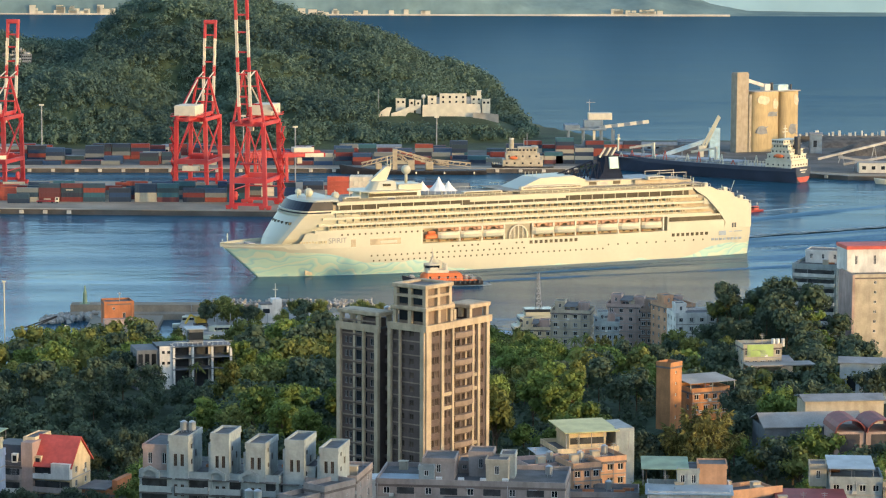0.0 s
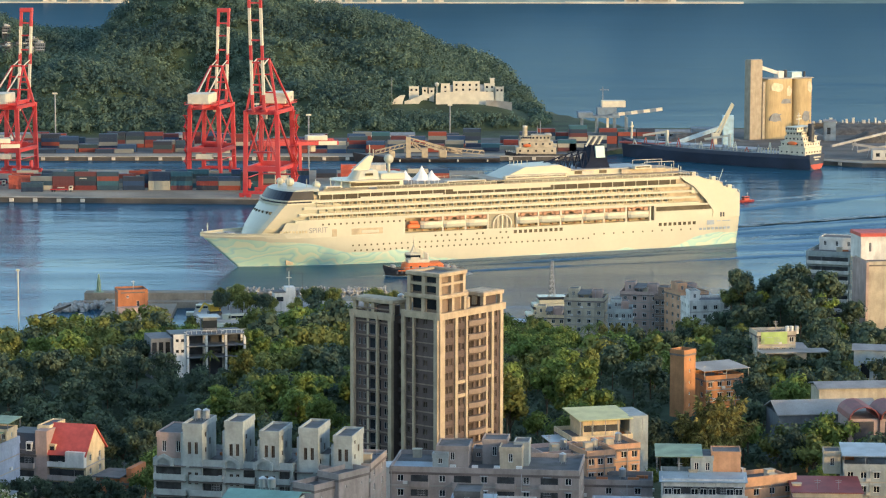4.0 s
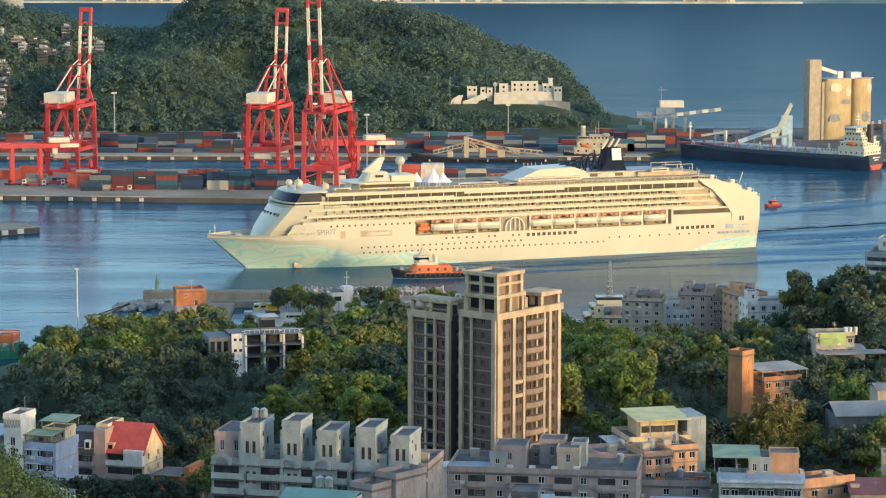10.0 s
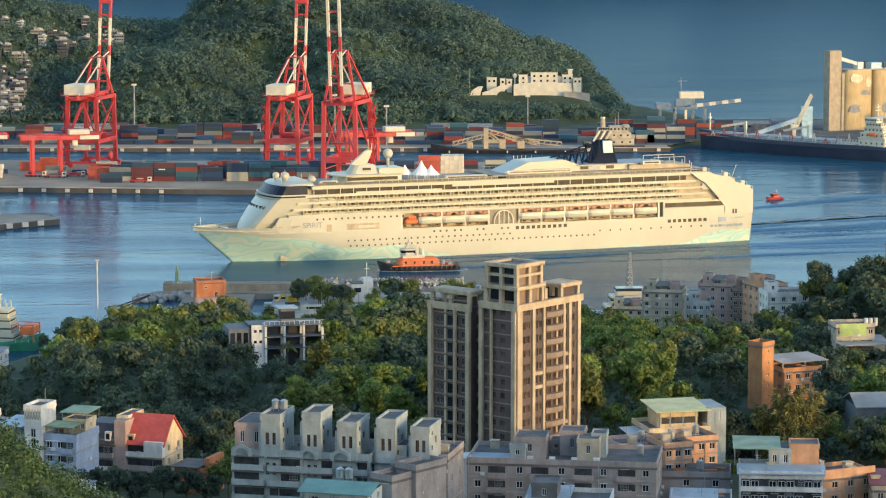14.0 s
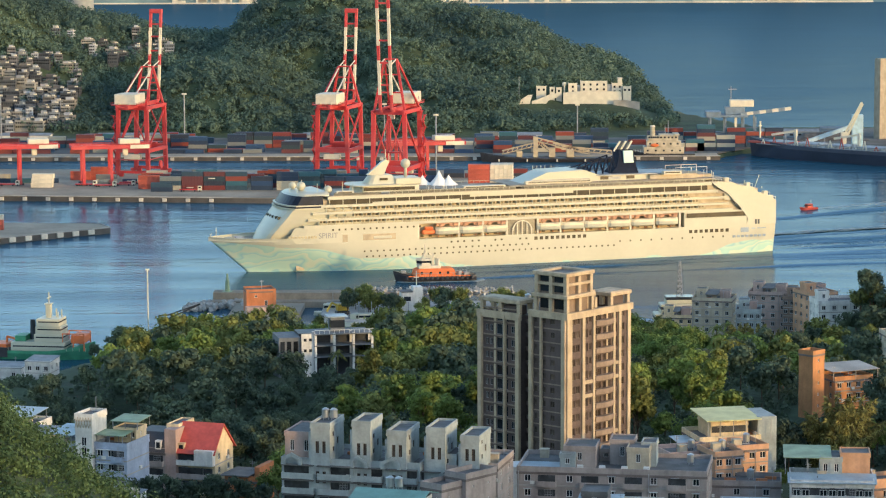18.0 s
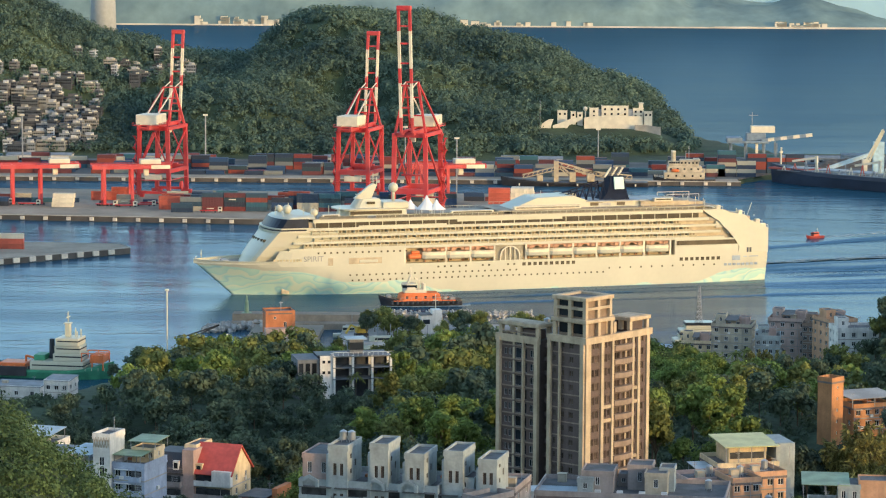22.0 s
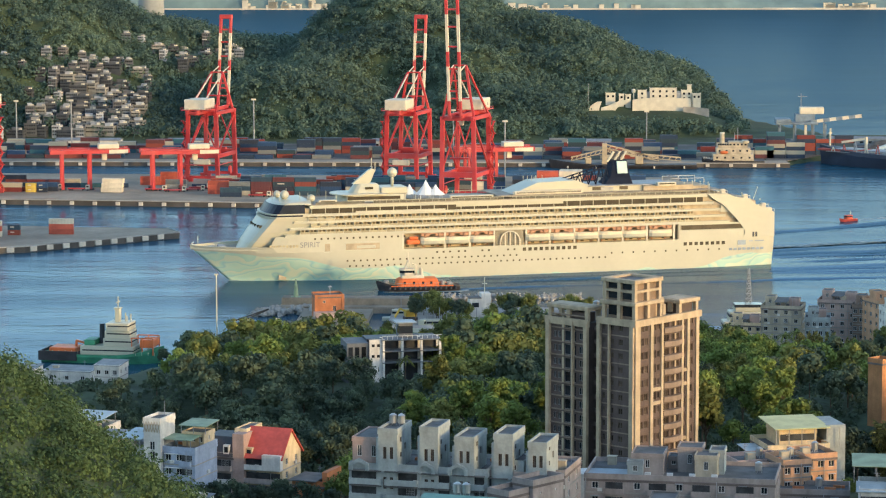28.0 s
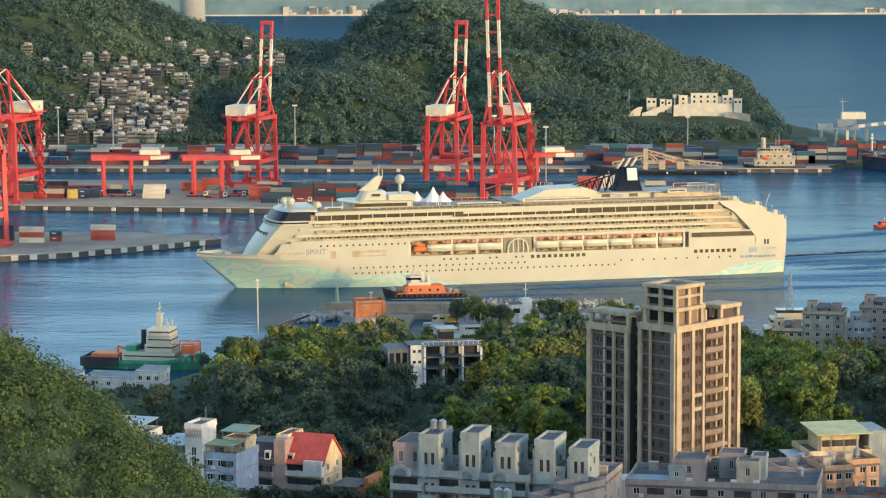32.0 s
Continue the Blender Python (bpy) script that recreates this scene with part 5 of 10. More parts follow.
def container_mesh(name, length, paint, marked=True):
    h = length / 2
    wave = [-h + length * (k + 0.5) / (2 * int(length * 1.3)) for k in range(2 * int(length * 1.3))]
    side = [(x, -1.24 if k % 4 < 2 else -1.19) for k, x in enumerate(wave)]
    bm = extrude_outline(bmesh.new(), [(-h, -1.22)] + side + [(h, -1.22), (h, 1.22)] + [(x, -y) for x, y in reversed(side)] + [(-h, 1.22)], "z", 0.02, 2.58)
    if marked:
        box(bm, -h * 0.55, h * 0.1, -1.27, -1.251, 1.2, 1.75, mi=1)
    me = bpy.data.meshes.new(name)
    bm.to_mesh(me), bm.free()
    me.materials.append(paint), me.materials.append(CREAM)
    return me


LONG_BOX = container_mesh("container", 12.19, BOX_PAINT, False)
LONG_MARKED = container_mesh("container_marked", 12.19, BOX_PAINT)
LONG_RED = container_mesh("container_red", 12.19, BOX_RED, False)
LONG_PALE = container_mesh("container_pale", 12.19, BOX_PALE, False)
SHORT_BOX = container_mesh("container_short", 6.06, BOX_PAINT)


def container(me, x, y, z, turn, label="steel shipping container stacked in the yard"):
    ob = new("container", me)
    ob.matrix_world = pose(x, y, z, 0, 0, turn)
    return tagged(ob, label, "container", "stacked containers")


back_rows = bmesh.new()


def stack_block(x0, x1, y, turn, rows, high, mesh=None, gap=0.0, seed=0, joined=False):
    """Rows of containers end to end, stacked 1 to `high` tiers; the rows furthest back are joined."""
    r = random.Random(seed)
    c, s = math.cos(radians(turn)), math.sin(radians(turn))
    for j in range(rows):
        x = x0
        while x < x1:
            tiers = r.randint(max(1, high - 1), high)
            me = mesh or (LONG_BOX if r.random() > 0.06 else (LONG_RED if r.random() > 0.4 else LONG_PALE))
            for k in range(tiers):
                if joined:
                    box(back_rows, x - 6.05, x + 6.05, y - 1.22, y + 1.22, 3.02 + 2.6 * k, 5.58 + 2.6 * k)
                    continue
                container(me if mesh or r.random() > 0.3 else (LONG_BOX if r.random() > 0.4 else LONG_MARKED), x - s * 2.6 * j, y + c * 2.6 * j + (x - x0) * s, 3 + 2.6 * k, turn)
            x += 12.5 + (gap if r.random() > 0.7 else 0)


stack_block(-188, -62, 1528, -1, 1, 4, gap=2, seed=1)
stack_block(-196, -58, 1542, -1, 1, 4, gap=2, seed=2)
stack_block(-200, -40, 1562, -1, 1, 3, gap=2, seed=12)
stack_block(-190, 44, 1598, -1, 1, 2, gap=4, seed=3, joined=True)
stack_block(-640, -300, 1592, -1, 1, 2, gap=8, seed=4, joined=True)
stack_block(-346, -262, 1572, -1, 1, 2, gap=3, seed=5)
stack_block(-352, -296, 1548, -1, 1, 2, gap=3, seed=15)
stack_block(-230, -196, 1566, -1, 1, 2, gap=3, seed=16)
tagged(part("pier_container_rows", back_rows, BOX_PAINT_JOINED), "rows of dark and rust-red containers at the back of the pier", "containers", kind="stuff")
for k, (x, y) in enumerate(((-201, 1534), (-189, 1534), (-201, 1548), (-248, 1586), (-236, 1586))):
    for z in range(3 - k % 2):
        container(LONG_RED, x, y, 3 + 2.6 * z, -2, "rust-red shipping container on the pier")
for x, y, tr in ((-302, 1556, 8), (-240, 1551, -4), (-218, 1552, 4), (-228, 1546, 0), (-285, 1552, 0), (-176, 1519, 0), (-216, 1562, 12)):
    tk = thing("yard_truck", x, y, 3.0, tr, "red yard truck with a flat trailer", "truck", "yard trucks")
    part("trailer", boxes((-6, 4.2, -1.2, 1.2, 1.0, 1.4), (-6, 4.2, -0.4, 0.4, 0.7, 1.0)), RED, tk)
    part("cab", boxes((4.4, 6.6, -1.2, 1.2, 0.7, 3.2), bevel=0.15), CREAM, tk)
    part("cab_window", boxes((4.9, 6.2, -1.24, -1.2, 1.9, 2.8)), GLASS, tk)
    for x_ in (-4.8, -3.4, 2.8, 5.6):
        part("wheel", strut(bmesh.new(), (x_, -1.25, 0.5), (x_, 1.25, 0.5), 1.0, sides=10), DARK, tk)
for z in range(5):
    for yy in (1541, 1544):
        container(LONG_RED, -13.2, yy, 3 + 2.6 * z, -3, "rust-red shipping container in a tall block")
    for k in range(5):
        container(LONG_PALE, -5.2 + 2.55 * k, 1546.5, 3 + 2.6 * z, 87, "cream container end-on in a tall block")
for z in range(3):
    for yy in (1556, 1559):
        container(LONG_PALE, -264 + 0.4 * z, yy - 13, 3 + 2.6 * z, -3, "cream shipping container beneath a yard gantry")
for x, y, me, n in ((-254, 1335, LONG_RED, 2), (-277, 1331, SHORT_BOX, 2), (-305, 1334, LONG_BOX, 3), (-322, 1544, LONG_BOX, 2), (-192, 1519, LONG_BOX, 2), (-338, 1540, LONG_RED, 1)):
    for z in range(n):
        container(me, x, y, 3 + 2.6 * z, -2, "shipping container standing on the pier")
container(LONG_PALE, -254, 1335, 8.2, -2, "cream shipping container on top of red ones")
for z, me in ((0, LONG_PALE), (1, LONG_RED), (2, LONG_PALE)):
    container(me, -288, 1325, 3 + 2.6 * z, -2, "cream or red shipping container on the near pier")
BOX_YELLOW = mat("yellow_container_paint", (0.60, 0.42, 0.08), 0.6, vary=0.12)
SHORT_YELLOW = container_mesh("container_yellow", 6.06, BOX_YELLOW)
for x in (-318, -311.5):
    for z in range(2):
        container(SHORT_YELLOW if x < -315 else SHORT_BOX, x + 7.5, 1542, 3 + 2.6 * z, -3, "short container by the quay edge")


def far_yard():
    """The far terminal's long rows of containers, joined."""
    r = random.Random(9)
    bm = bmesh.new()
    for y, x0, x1, high in ((1764, -560, 20, 3), (1771, -420, 60, 4), (1790, -560, 128, 4), (1806, -380, 125, 4), (1826, -560, 60, 3), (1776, 70, 130, 5), (1776, 128, 150, 5), (1796, 104, 150, 6), (1804, 112, 190, 6), (1835, 60, 200, 4)):
        x = x0
        while x < x1:
            if r.random() > 0.2:
                for k in range(r.randint(1, high)):
                    for j in range(2):
                        box(bm, x, x + 12.1, y + j * 2.6, y + j * 2.6 + 2.44, 2.65 + 2.6 * k, 5.22 + 2.6 * k)
            x += 12.6
    return tagged(part("container_rows", bm, BOX_PAINT_JOINED), "long rows of stacked shipping containers", "containers", kind="stuff")


far_yard()


def shed(x, y, z, w, d, h, turn, wall, roof, label, eave=0.5, rise=1.2, name="warehouse"):
    s = thing(name, x, y, z, turn, label, "building")
    part("wall", boxes((-w / 2, w / 2, -d / 2, d / 2, 0, h)), wall, s)
    part("roof", extrude_outline(bmesh.new(), [(-d / 2 - eave, h), (0, h + rise), (d / 2 + eave, h), (d / 2 + eave, h + 0.25), (0, h + rise + 0.25), (-d / 2 - eave, h + 0.25)], "x", -w / 2 - eave, w / 2 + eave), roof, s)
    for k in range(int(w // 6)):
        part("window", boxes((-w / 2 + 2 + k * 6, -w / 2 + 4.4 + k * 6, -d / 2 - 0.06, -d / 2, h * 0.35, h * 0.7)), GLASS, s)
    return s


SLATE = mat("grey_sheet_roof", (0.22, 0.23, 0.235), 0.7, vary=0.2, scale=0.3)
for x, w in ((-430, 60), (-330, 44), (-250, 50), (-120, 30), (10, 34)):
    shed(x, 1842, 2.6, w, 14, 6, 0, PALE, SLATE, "long pale warehouse behind the container rows")


def light_mast(x, y, h):
    m = thing("light_mast", x, y, at_ground(x, y) if y > 1700 else 3.0, 0, "tall grey floodlight mast on the terminal", "light mast", "floodlight masts")
    part("pole", struts(0.9, ((0, 0, 0), (0, 0, h)), sides=8), STEEL, m)
    part("lamp_ring", boxes((-1.6, 1.6, -0.5, 0.5, h - 0.6, h + 0.5), bevel=0.1), CREAM, m)


for x, y, h in ((-211, 1795, 37), (-334, 1798, 36), (-78, 1795, 30), (-40, 1640, 34), (52, 1870, 24), (-470, 1800, 36), (-388, 1880, 30)):
    light_mast(x, y, h)


# ---- ships at the far quays ----
NAVYHULL = mat("dark_blue_ship_paint", (0.035, 0.045, 0.07), 0.5, vary=0.25, scale=0.05)
RUST = mat("red_lead_paint", (0.45, 0.09, 0.06), 0.6, vary=0.2)


def bulk_carrier():
    s = thing("bulk_carrier", 162, 1772, 0, 139.5, "dark blue bulk carrier moored at the silo quay", "ship")
    part("hull", boat_hull(148, 23, 9, 12.5, 9.6), NAVYHULL, s, "dark blue hull")
    part("transom", extrude_outline(bmesh.new(), [(-8.6, 9.8), (8.6, 9.8), (8.2, 5.2), (6.4, 2.0), (3.4, 0.4), (-3.4, 0.4), (-6.4, 2.0), (-8.2, 5.2)], "x", -148.7, -148.15), NAVYHULL, s, "rounded dark blue transom with name bars")
    part("boot_topping", extrude_outline(bmesh.new(), [(-7.6, 3.6), (7.6, 3.6), (6.2, 1.8), (3.3, 0.3), (-3.3, 0.3), (-6.2, 1.8)], "x", -148.85, -148.7), RUST, s, "red band above the waterline")
    part("name_bar", boxes((-148.8, -148.6, -4, 4, 7.6, 8.4), (-148.8, -148.6, -2.4, 2.4, 6.2, 6.8)), CREAM, s)
    part("deck", boxes((-146, -12, -10.2, 10.2, 9.0, 9.25)), STEEL, s)
    for x in (-24, -48, -72, -96):
        part("hatch_cover", boxes((x - 9, x + 9, -7, 7, 9.2, 11.0), bevel=0.2), STEEL, s)
    for x in (-36, -84):
        part("deck_crane", struts(1.4, ((x, 0, 9), (x, 0, 19)), ((x, 0, 18), (x + 16, 4, 15))), CREAM, s)
    for a, b, w, z0, z1 in ((-146, -127, 9.6, 9.2, 14.0), (-145, -128, 9.2, 14.0, 17.4), (-143.5, -130, 8.0, 17.4, 20.6), (-142, -131, 7.4, 20.6, 23.6), (-140, -131.5, 9.8, 23.6, 26.4)):
        part("superstructure_deck", boxes((a, b, -w, w, z0, z1), bevel=0.12), CREAM, s)
        part("deck_edge", boxes((a - 0.6, b + 0.4, -w - 0.5, w + 0.5, z1 - 0.12, z1 + 0.1)), WHITE, s)
        for k in range(6):
            y = -w + 2 * w * (k + 0.5) / 6
            part("port_window", boxes((a - 0.08, a + 0.1, y - 0.5, y + 0.5, z0 + 1.3, z0 + 2.3)), GLASS, s)
        for k in range(5):
            x = a + (b - a) * (k + 0.5) / 5
            part("port_window", boxes((x - 0.5, x + 0.5, w - 0.1, w + 0.08, z0 + 1.3, z0 + 2.3)), GLASS, s)
    for k in range(9):
        part("stern_post", struts(0.4, ((-112 - 2.2 * k, 9.4, 9.2), (-112 - 2.2 * k, 9.4, 12.6))), CREAM, s)
    part("lifeboat", ball(bmesh.new(), 0, 0, 0, 1.6, 0.8), ORANGE, s, "orange covered lifeboat").matrix_local = pose(-137, 10.4, 16.6) @ Matrix.Diagonal((2.2, 1, 1, 1))
    part("funnel", drum(bmesh.new(), -144, 0, 17, 28.5, 2.4, 2.0), DARK, s)
    part("mast", struts(0.5, ((-135, 0, 26), (-135, 0, 35)), ((-135, -3, 31), (-135, 3, 31)), ((-135, -2, 33), (-135, 2, 33))), CREAM, s)
    part("foremast", struts(0.9, ((-8, 0, 12), (-8, 0, 23)), ((-8, -1.5, 20), (-8, 1.5, 20))), CREAM, s)
    part("red_foredeck", boxes((-34, -4, -8.4, 8.4, 9.3, 10.6), bevel=0.3), RUST, s, "rust-red forecastle deck")
    for k in range(14):
        x = -18 - 8.6 * k
        part("deck_gear", struts(0.5, ((x, 8.6, 9), (x + 1.5, 8.6, 12 + (k * 7) % 5)), ((x + 3, 8.6, 9), (x + 1.5, 8.6, 12 + (k * 7) % 5))), (CREAM, RUST, STEEL)[k % 3], s)
    for s_ in (1, -1):
        part("rail", struts(0.15, *(((x, s_ * 10.6, 9), (x, s_ * 10.6, 10.4)) for x in range(-140, -34, 4)), ((-140, s_ * 10.6, 10.4), (-34, s_ * 10.6, 10.4))), CREAM, s)


bulk_carrier()


def conveyor_barge():
    s = thing("conveyor_barge", -14, 1731, 0, 180, "long black barge with beige conveyor trusses", "barge")
    part("hull", boat_hull(94, 12, 2.6, 6.2, 3.0), BLACK, s)
    for k, (x0, z0, x1, z1) in enumerate(((-14, 5, -38, 11), (-38, 11, -46, 5), (-34, 14, -66, 5.5), (-70, 5, -48, 9.5), (-52, 8, -84, 5))):
        bm = bmesh.new()
        for y in (-2, 2):
            strut(bm, (x0, y, z0), (x1, y, z1), 0.5)
            strut(bm, (x0, y, z0 + 2), (x1, y, z1 + 2), 0.5)
            for q in range(9):
                u, v = q / 8, min((q + 0.5) / 8, 1)
                strut(bm, (x0 + (x1 - x0) * u, y, z0 + (z1 - z0) * u), (x0 + (x1 - x0) * v, y, z0 + (z1 - z0) * v + 2), 0.3)
        part("truss", bm, TAN, s)
        part("conveyor_belt", struts(2.6, ((x0, 0, z0 + 0.4), (x1, 0, z1 + 0.4)), h=0.3), DARK, s)
    part("tower", boxes((-37, -34, -3, 3, 3, 16)), TAN, s)
    part("tower", boxes((-48, -44, -3, 3, 3, 9)), TAN, s)
    part("hopper", boxes((-60, -55, -3.5, 3.5, 3, 8), bevel=0.5), TAN, s)
    part("hopper", boxes((-27, -23, -3, 3, 3, 7), bevel=0.5), TAN, s)
    for x in (-12, -30, -49, -67, -86):
        part("bollard_lamp", drum(bmesh.new(), x, 6.2, 0.6, 2.0, 0.5), CREAM, s)


conveyor_barge()


BEIGE = mat("dull_beige_ship_paint", (0.44, 0.37, 0.26), 0.6, vary=0.2)


def beige_workship():
    s = thing("work_ship", 84, 1746, 0, 180, "beige work ship with a tall bridge block", "ship")
    part("hull", boat_hull(40, 12, 4, 6, 4), BLACK, s)
    for a, b, w, z0, z1 in ((-33, -7, 5.4, 4, 8.4), (-31, -9, 5.0, 8.4, 12.4), (-29, -17, 4.6, 12.4, 16.4), (-17, -10, 4.0, 12.4, 14.6)):
        part("superstructure_deck", boxes((a, b, -w, w, z0, z1), bevel=0.25), BEIGE, s)
        for k in range(5):
            x = a + (b - a) * (k + 0.5) / 5
            part("port_window", boxes((x - 0.6, x + 0.6, w - 0.1, w + 0.07, z0 + 1.6, z0 + 2.7)), GLASS, s)
    part("bridge_wing", boxes((-30, -26, -6, 6, 15.6, 16.9), bevel=0.2), BEIGE, s)
    part("funnel", drum(bmesh.new(), -13, 0, 14, 21, 1.7, 1.5), BEIGE, s)
    part("funnel_cap", drum(bmesh.new(), -13, 0, 21, 22, 1.6), CREAM, s)
    part("mast", struts(0.4, ((-23, 0, 16), (-23, 0, 25)), ((-23, -2, 22), (-23, 2, 22)), ((-21, 0, 16), (-21, 0, 22))), STEEL, s)
    part("side_boat", ball(bmesh.new(), 0, 0, 0, 1.4, 0.8), ORANGE, s, "orange lifeboat on its davit").matrix_local = pose(-14, 5.6, 9.6) @ Matrix.Diagonal((2.0, 0.9, 1, 1))
    part("bow_rail", struts(0.25, *(((-6 + k * 1.0, 4.2 - k * 0.6, 5), (-6 + k * 1.0, 4.2 - k * 0.6, 6.6)) for k in range(6))), CREAM, s)


beige_workship()

BLUEGREY = mat("blue_grey_steel_paint", (0.16, 0.21, 0.26), 0.6, vary=0.2)


def ship_unloader(x, y, turn, label):
    u = thing("ship_unloader", x, y, 2.6, turn, label, "unloader")
    for px_ in (-16, -6, 6, 14):
        for py_ in (-6, 6):
            part("leg", struts(1.1, ((px_, py_, 0), (px_, py_, 20))), BLUEGREY, u)
    part("deck_beam", boxes((-19, 9, -7, 7, 19.6, 21.2), bevel=0.2), BLUEGREY, u)
    part("deck_beam", boxes((-19, -9, -7.4, 7.4, 21.2, 23.4), bevel=0.2), BLUEGREY, u)
    part("turret", boxes((-6, 7, -4, 4, 21.2, 26.5), bevel=0.3), BLUEGREY, u)
    part("machine_house", boxes((-3, 13, -4, 4, 26.5, 31), bevel=0.3), CREAM, u)
    part("roof_mast", struts(0.4, ((-2, 0, 31), (-2, 0, 40)), ((-4, 0, 38), (2, 0, 38))), STEEL, u)
    part("chute", struts(1.6, ((1, -4, 20), (1, -5, 8))), CREAM, u)
    for k in range(8):
        a, b_ = 4 + 4.2 * k, 4 + 4.2 * (k + 1)
        part("boom_section", struts(1.8, ((a, -5, 21.5 + 0.5 * k), (b_, -5, 22.0 + 0.5 * k)), h=2.2), CREAM if k % 2 else BLUEGREY, u)
    part("lower_beam", boxes((-16, 14, -6.6, -5.4, 8, 9.2), bevel=0.1), BLUEGREY, u)
    part("lower_beam", boxes((-16, 14, 5.4, 6.6, 8, 9.2), bevel=0.1), BLUEGREY, u)


ship_unloader(155, 1815, 0, "blue-grey ship unloader with a cream house")


def silo_block():
    """The silos stand turned to the quay: the sunlit front carries paintings, the narrow west side lies in shade."""
    s = thing("grain_silo", 271.8, 1868, 2.6, 30, "ochre concrete grain silos with painted clouds and whales", "silo")
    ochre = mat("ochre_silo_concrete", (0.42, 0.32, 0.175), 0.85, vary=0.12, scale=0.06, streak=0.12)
    # greyer, darker copy of the concrete, with shade put into its colour
    shade = mat("shaded_silo_concrete", (0.33, 0.28, 0.21), 0.85, vary=0.12, streak=0.12)

    def cell(cx, cy, rx, ry, top):
        bm = bmesh.new()
        ring = [(cx + rx * math.copysign(abs(math.cos(a)) ** 0.55, math.cos(a)), cy + ry * math.copysign(abs(math.sin(a)) ** 0.55, math.sin(a))) for a in np.linspace(0, 2 * math.pi, 32, endpoint=False)]
        stack(bm, [(ring, 0), (ring, top)])
        return part("silo_cell", bm, ochre, s)
    cell(12, 8.4, 12.2, 8.4, 41.5)
    cell(33, 8.4, 8.4, 8.2, 41.2)
    part("silo_roof", boxes((0.4, 41, 0.4, 16.4, 41.5, 42.1)), CONCRETE, s)
    tw_ = [(-12.6, 3.4, 0, 54.5), (-12.3, 3.7, 54.5, 55.4)]
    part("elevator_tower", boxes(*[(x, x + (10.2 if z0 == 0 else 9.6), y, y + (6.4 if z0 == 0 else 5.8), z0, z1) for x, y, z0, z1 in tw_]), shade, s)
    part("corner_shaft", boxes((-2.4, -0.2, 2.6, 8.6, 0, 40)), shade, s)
    part("head_house", boxes((13, 18, 5, 10, 42.1, 46.8), bevel=0.1), PALE, s)
    part("head_house", boxes((24, 33, 4, 10, 42.1, 46.0), bevel=0.1), mat("pale_aqua_sheet", (0.42, 0.55, 0.56), 0.6), s)
    part("roof_fan", drum(bmesh.new(), 20.5, 7, 42.1, 47.5, 1.2), DARK, s)
    part("roof_fan", drum(bmesh.new(), 37.5, 7, 42.1, 46, 0.8), DARK, s)
    part("gallery", struts(2.2, ((-2.6, 6.5, 50), (14, 7, 45.4)), h=2.4), PALE, s)
    # painted clouds and swimming whales, laid on the front
    cloud, whale = mat("pale_cloud_paint", (0.58, 0.50, 0.36), 0.85), mat("grey_whale_paint", (0.22, 0.23, 0.24), 0.85)
    for cx, z, w, h, m, lobes in ((8.2, 36.0, 12, 6.0, cloud, 2), (18.6, 33.0, 4.4, 7.0, cloud, 3), (37.0, 35.5, 4.4, 7.5, cloud, 2), (15.6, 26.4, 8.6, 3.4, whale, 1), (7.0, 15.6, 9.6, 6.0, whale, 1), (34, 15.6, 6.4, 7.4, whale, 1)):
        bm = bmesh.new()
        ring = [(cx + w / 2 * (1 + 0.14 * math.sin(lobes * a + z)) * math.cos(a), z + h / 2 * (1 + 0.16 * math.sin((lobes + 2) * a)) * math.sin(a) - (0.18 * w * math.cos(a) ** 2 if lobes == 1 else 0)) for a in np.linspace(0, 2 * math.pi, 22, endpoint=False)]
        if lobes == 1:
            ring = ring[:2] + [(cx + w * 0.62, z + h * 0.35), (cx + w * 0.60, z - h * 0.62)] + ring[2:]
            ring = sorted(ring, key=lambda q: math.atan2(q[1] - z, q[0] - cx))
        extrude_outline(bm, ring, "y", -0.05, 1.2)
        part("wall_painting", bm, m, s)


silo_block()
part_crane = thing("loading_crane", 226, 1790, 2.6, 0, "white slewing loading crane with raised jib", "crane")
part("tower", struts(2.2, ((0, 0, 0), (0, 0, 10))), CREAM, part_crane)
part("jib", struts(1.3, ((-1, 0, 8), (11, 0, 31)), ((1.4, 0, 8), (11.6, 0, 30))), WHITE, part_crane)
part("cab", boxes((-2.5, 2, -2, 2, 8, 11), bevel=0.3), CREAM, part_crane)
conv = thing("inclined_conveyor", 214, 1800, 2.6, 0, "pale blue enclosed inclined conveyor", "conveyor")
part("gallery", struts(2.6, ((-12, 0, 4), (20, 0, 15)), h=2.6), mat("pale_blue_sheet", (0.40, 0.52, 0.58), 0.6), conv)
part("trestle", struts(0.8, ((0, 0, 0), (0, 0, 8)), ((12, 0, 0), (12, 0, 12))), STEEL, conv)
part("transfer_tower", boxes((18, 25, -3, 3, 0, 22)), mat("light_blue_sheet", (0.38, 0.54, 0.62), 0.6), conv)
for x, y, w, d, h in ((200, 1890, 40, 18, 4), (314, 1862, 8, 8, 13), (236, 1900, 26, 14, 5)):
    shed(x, y, 2.6, w, d, h, -4, BLUEGREY, SLATE, "blue-grey quay warehouse with a low sheet roof")
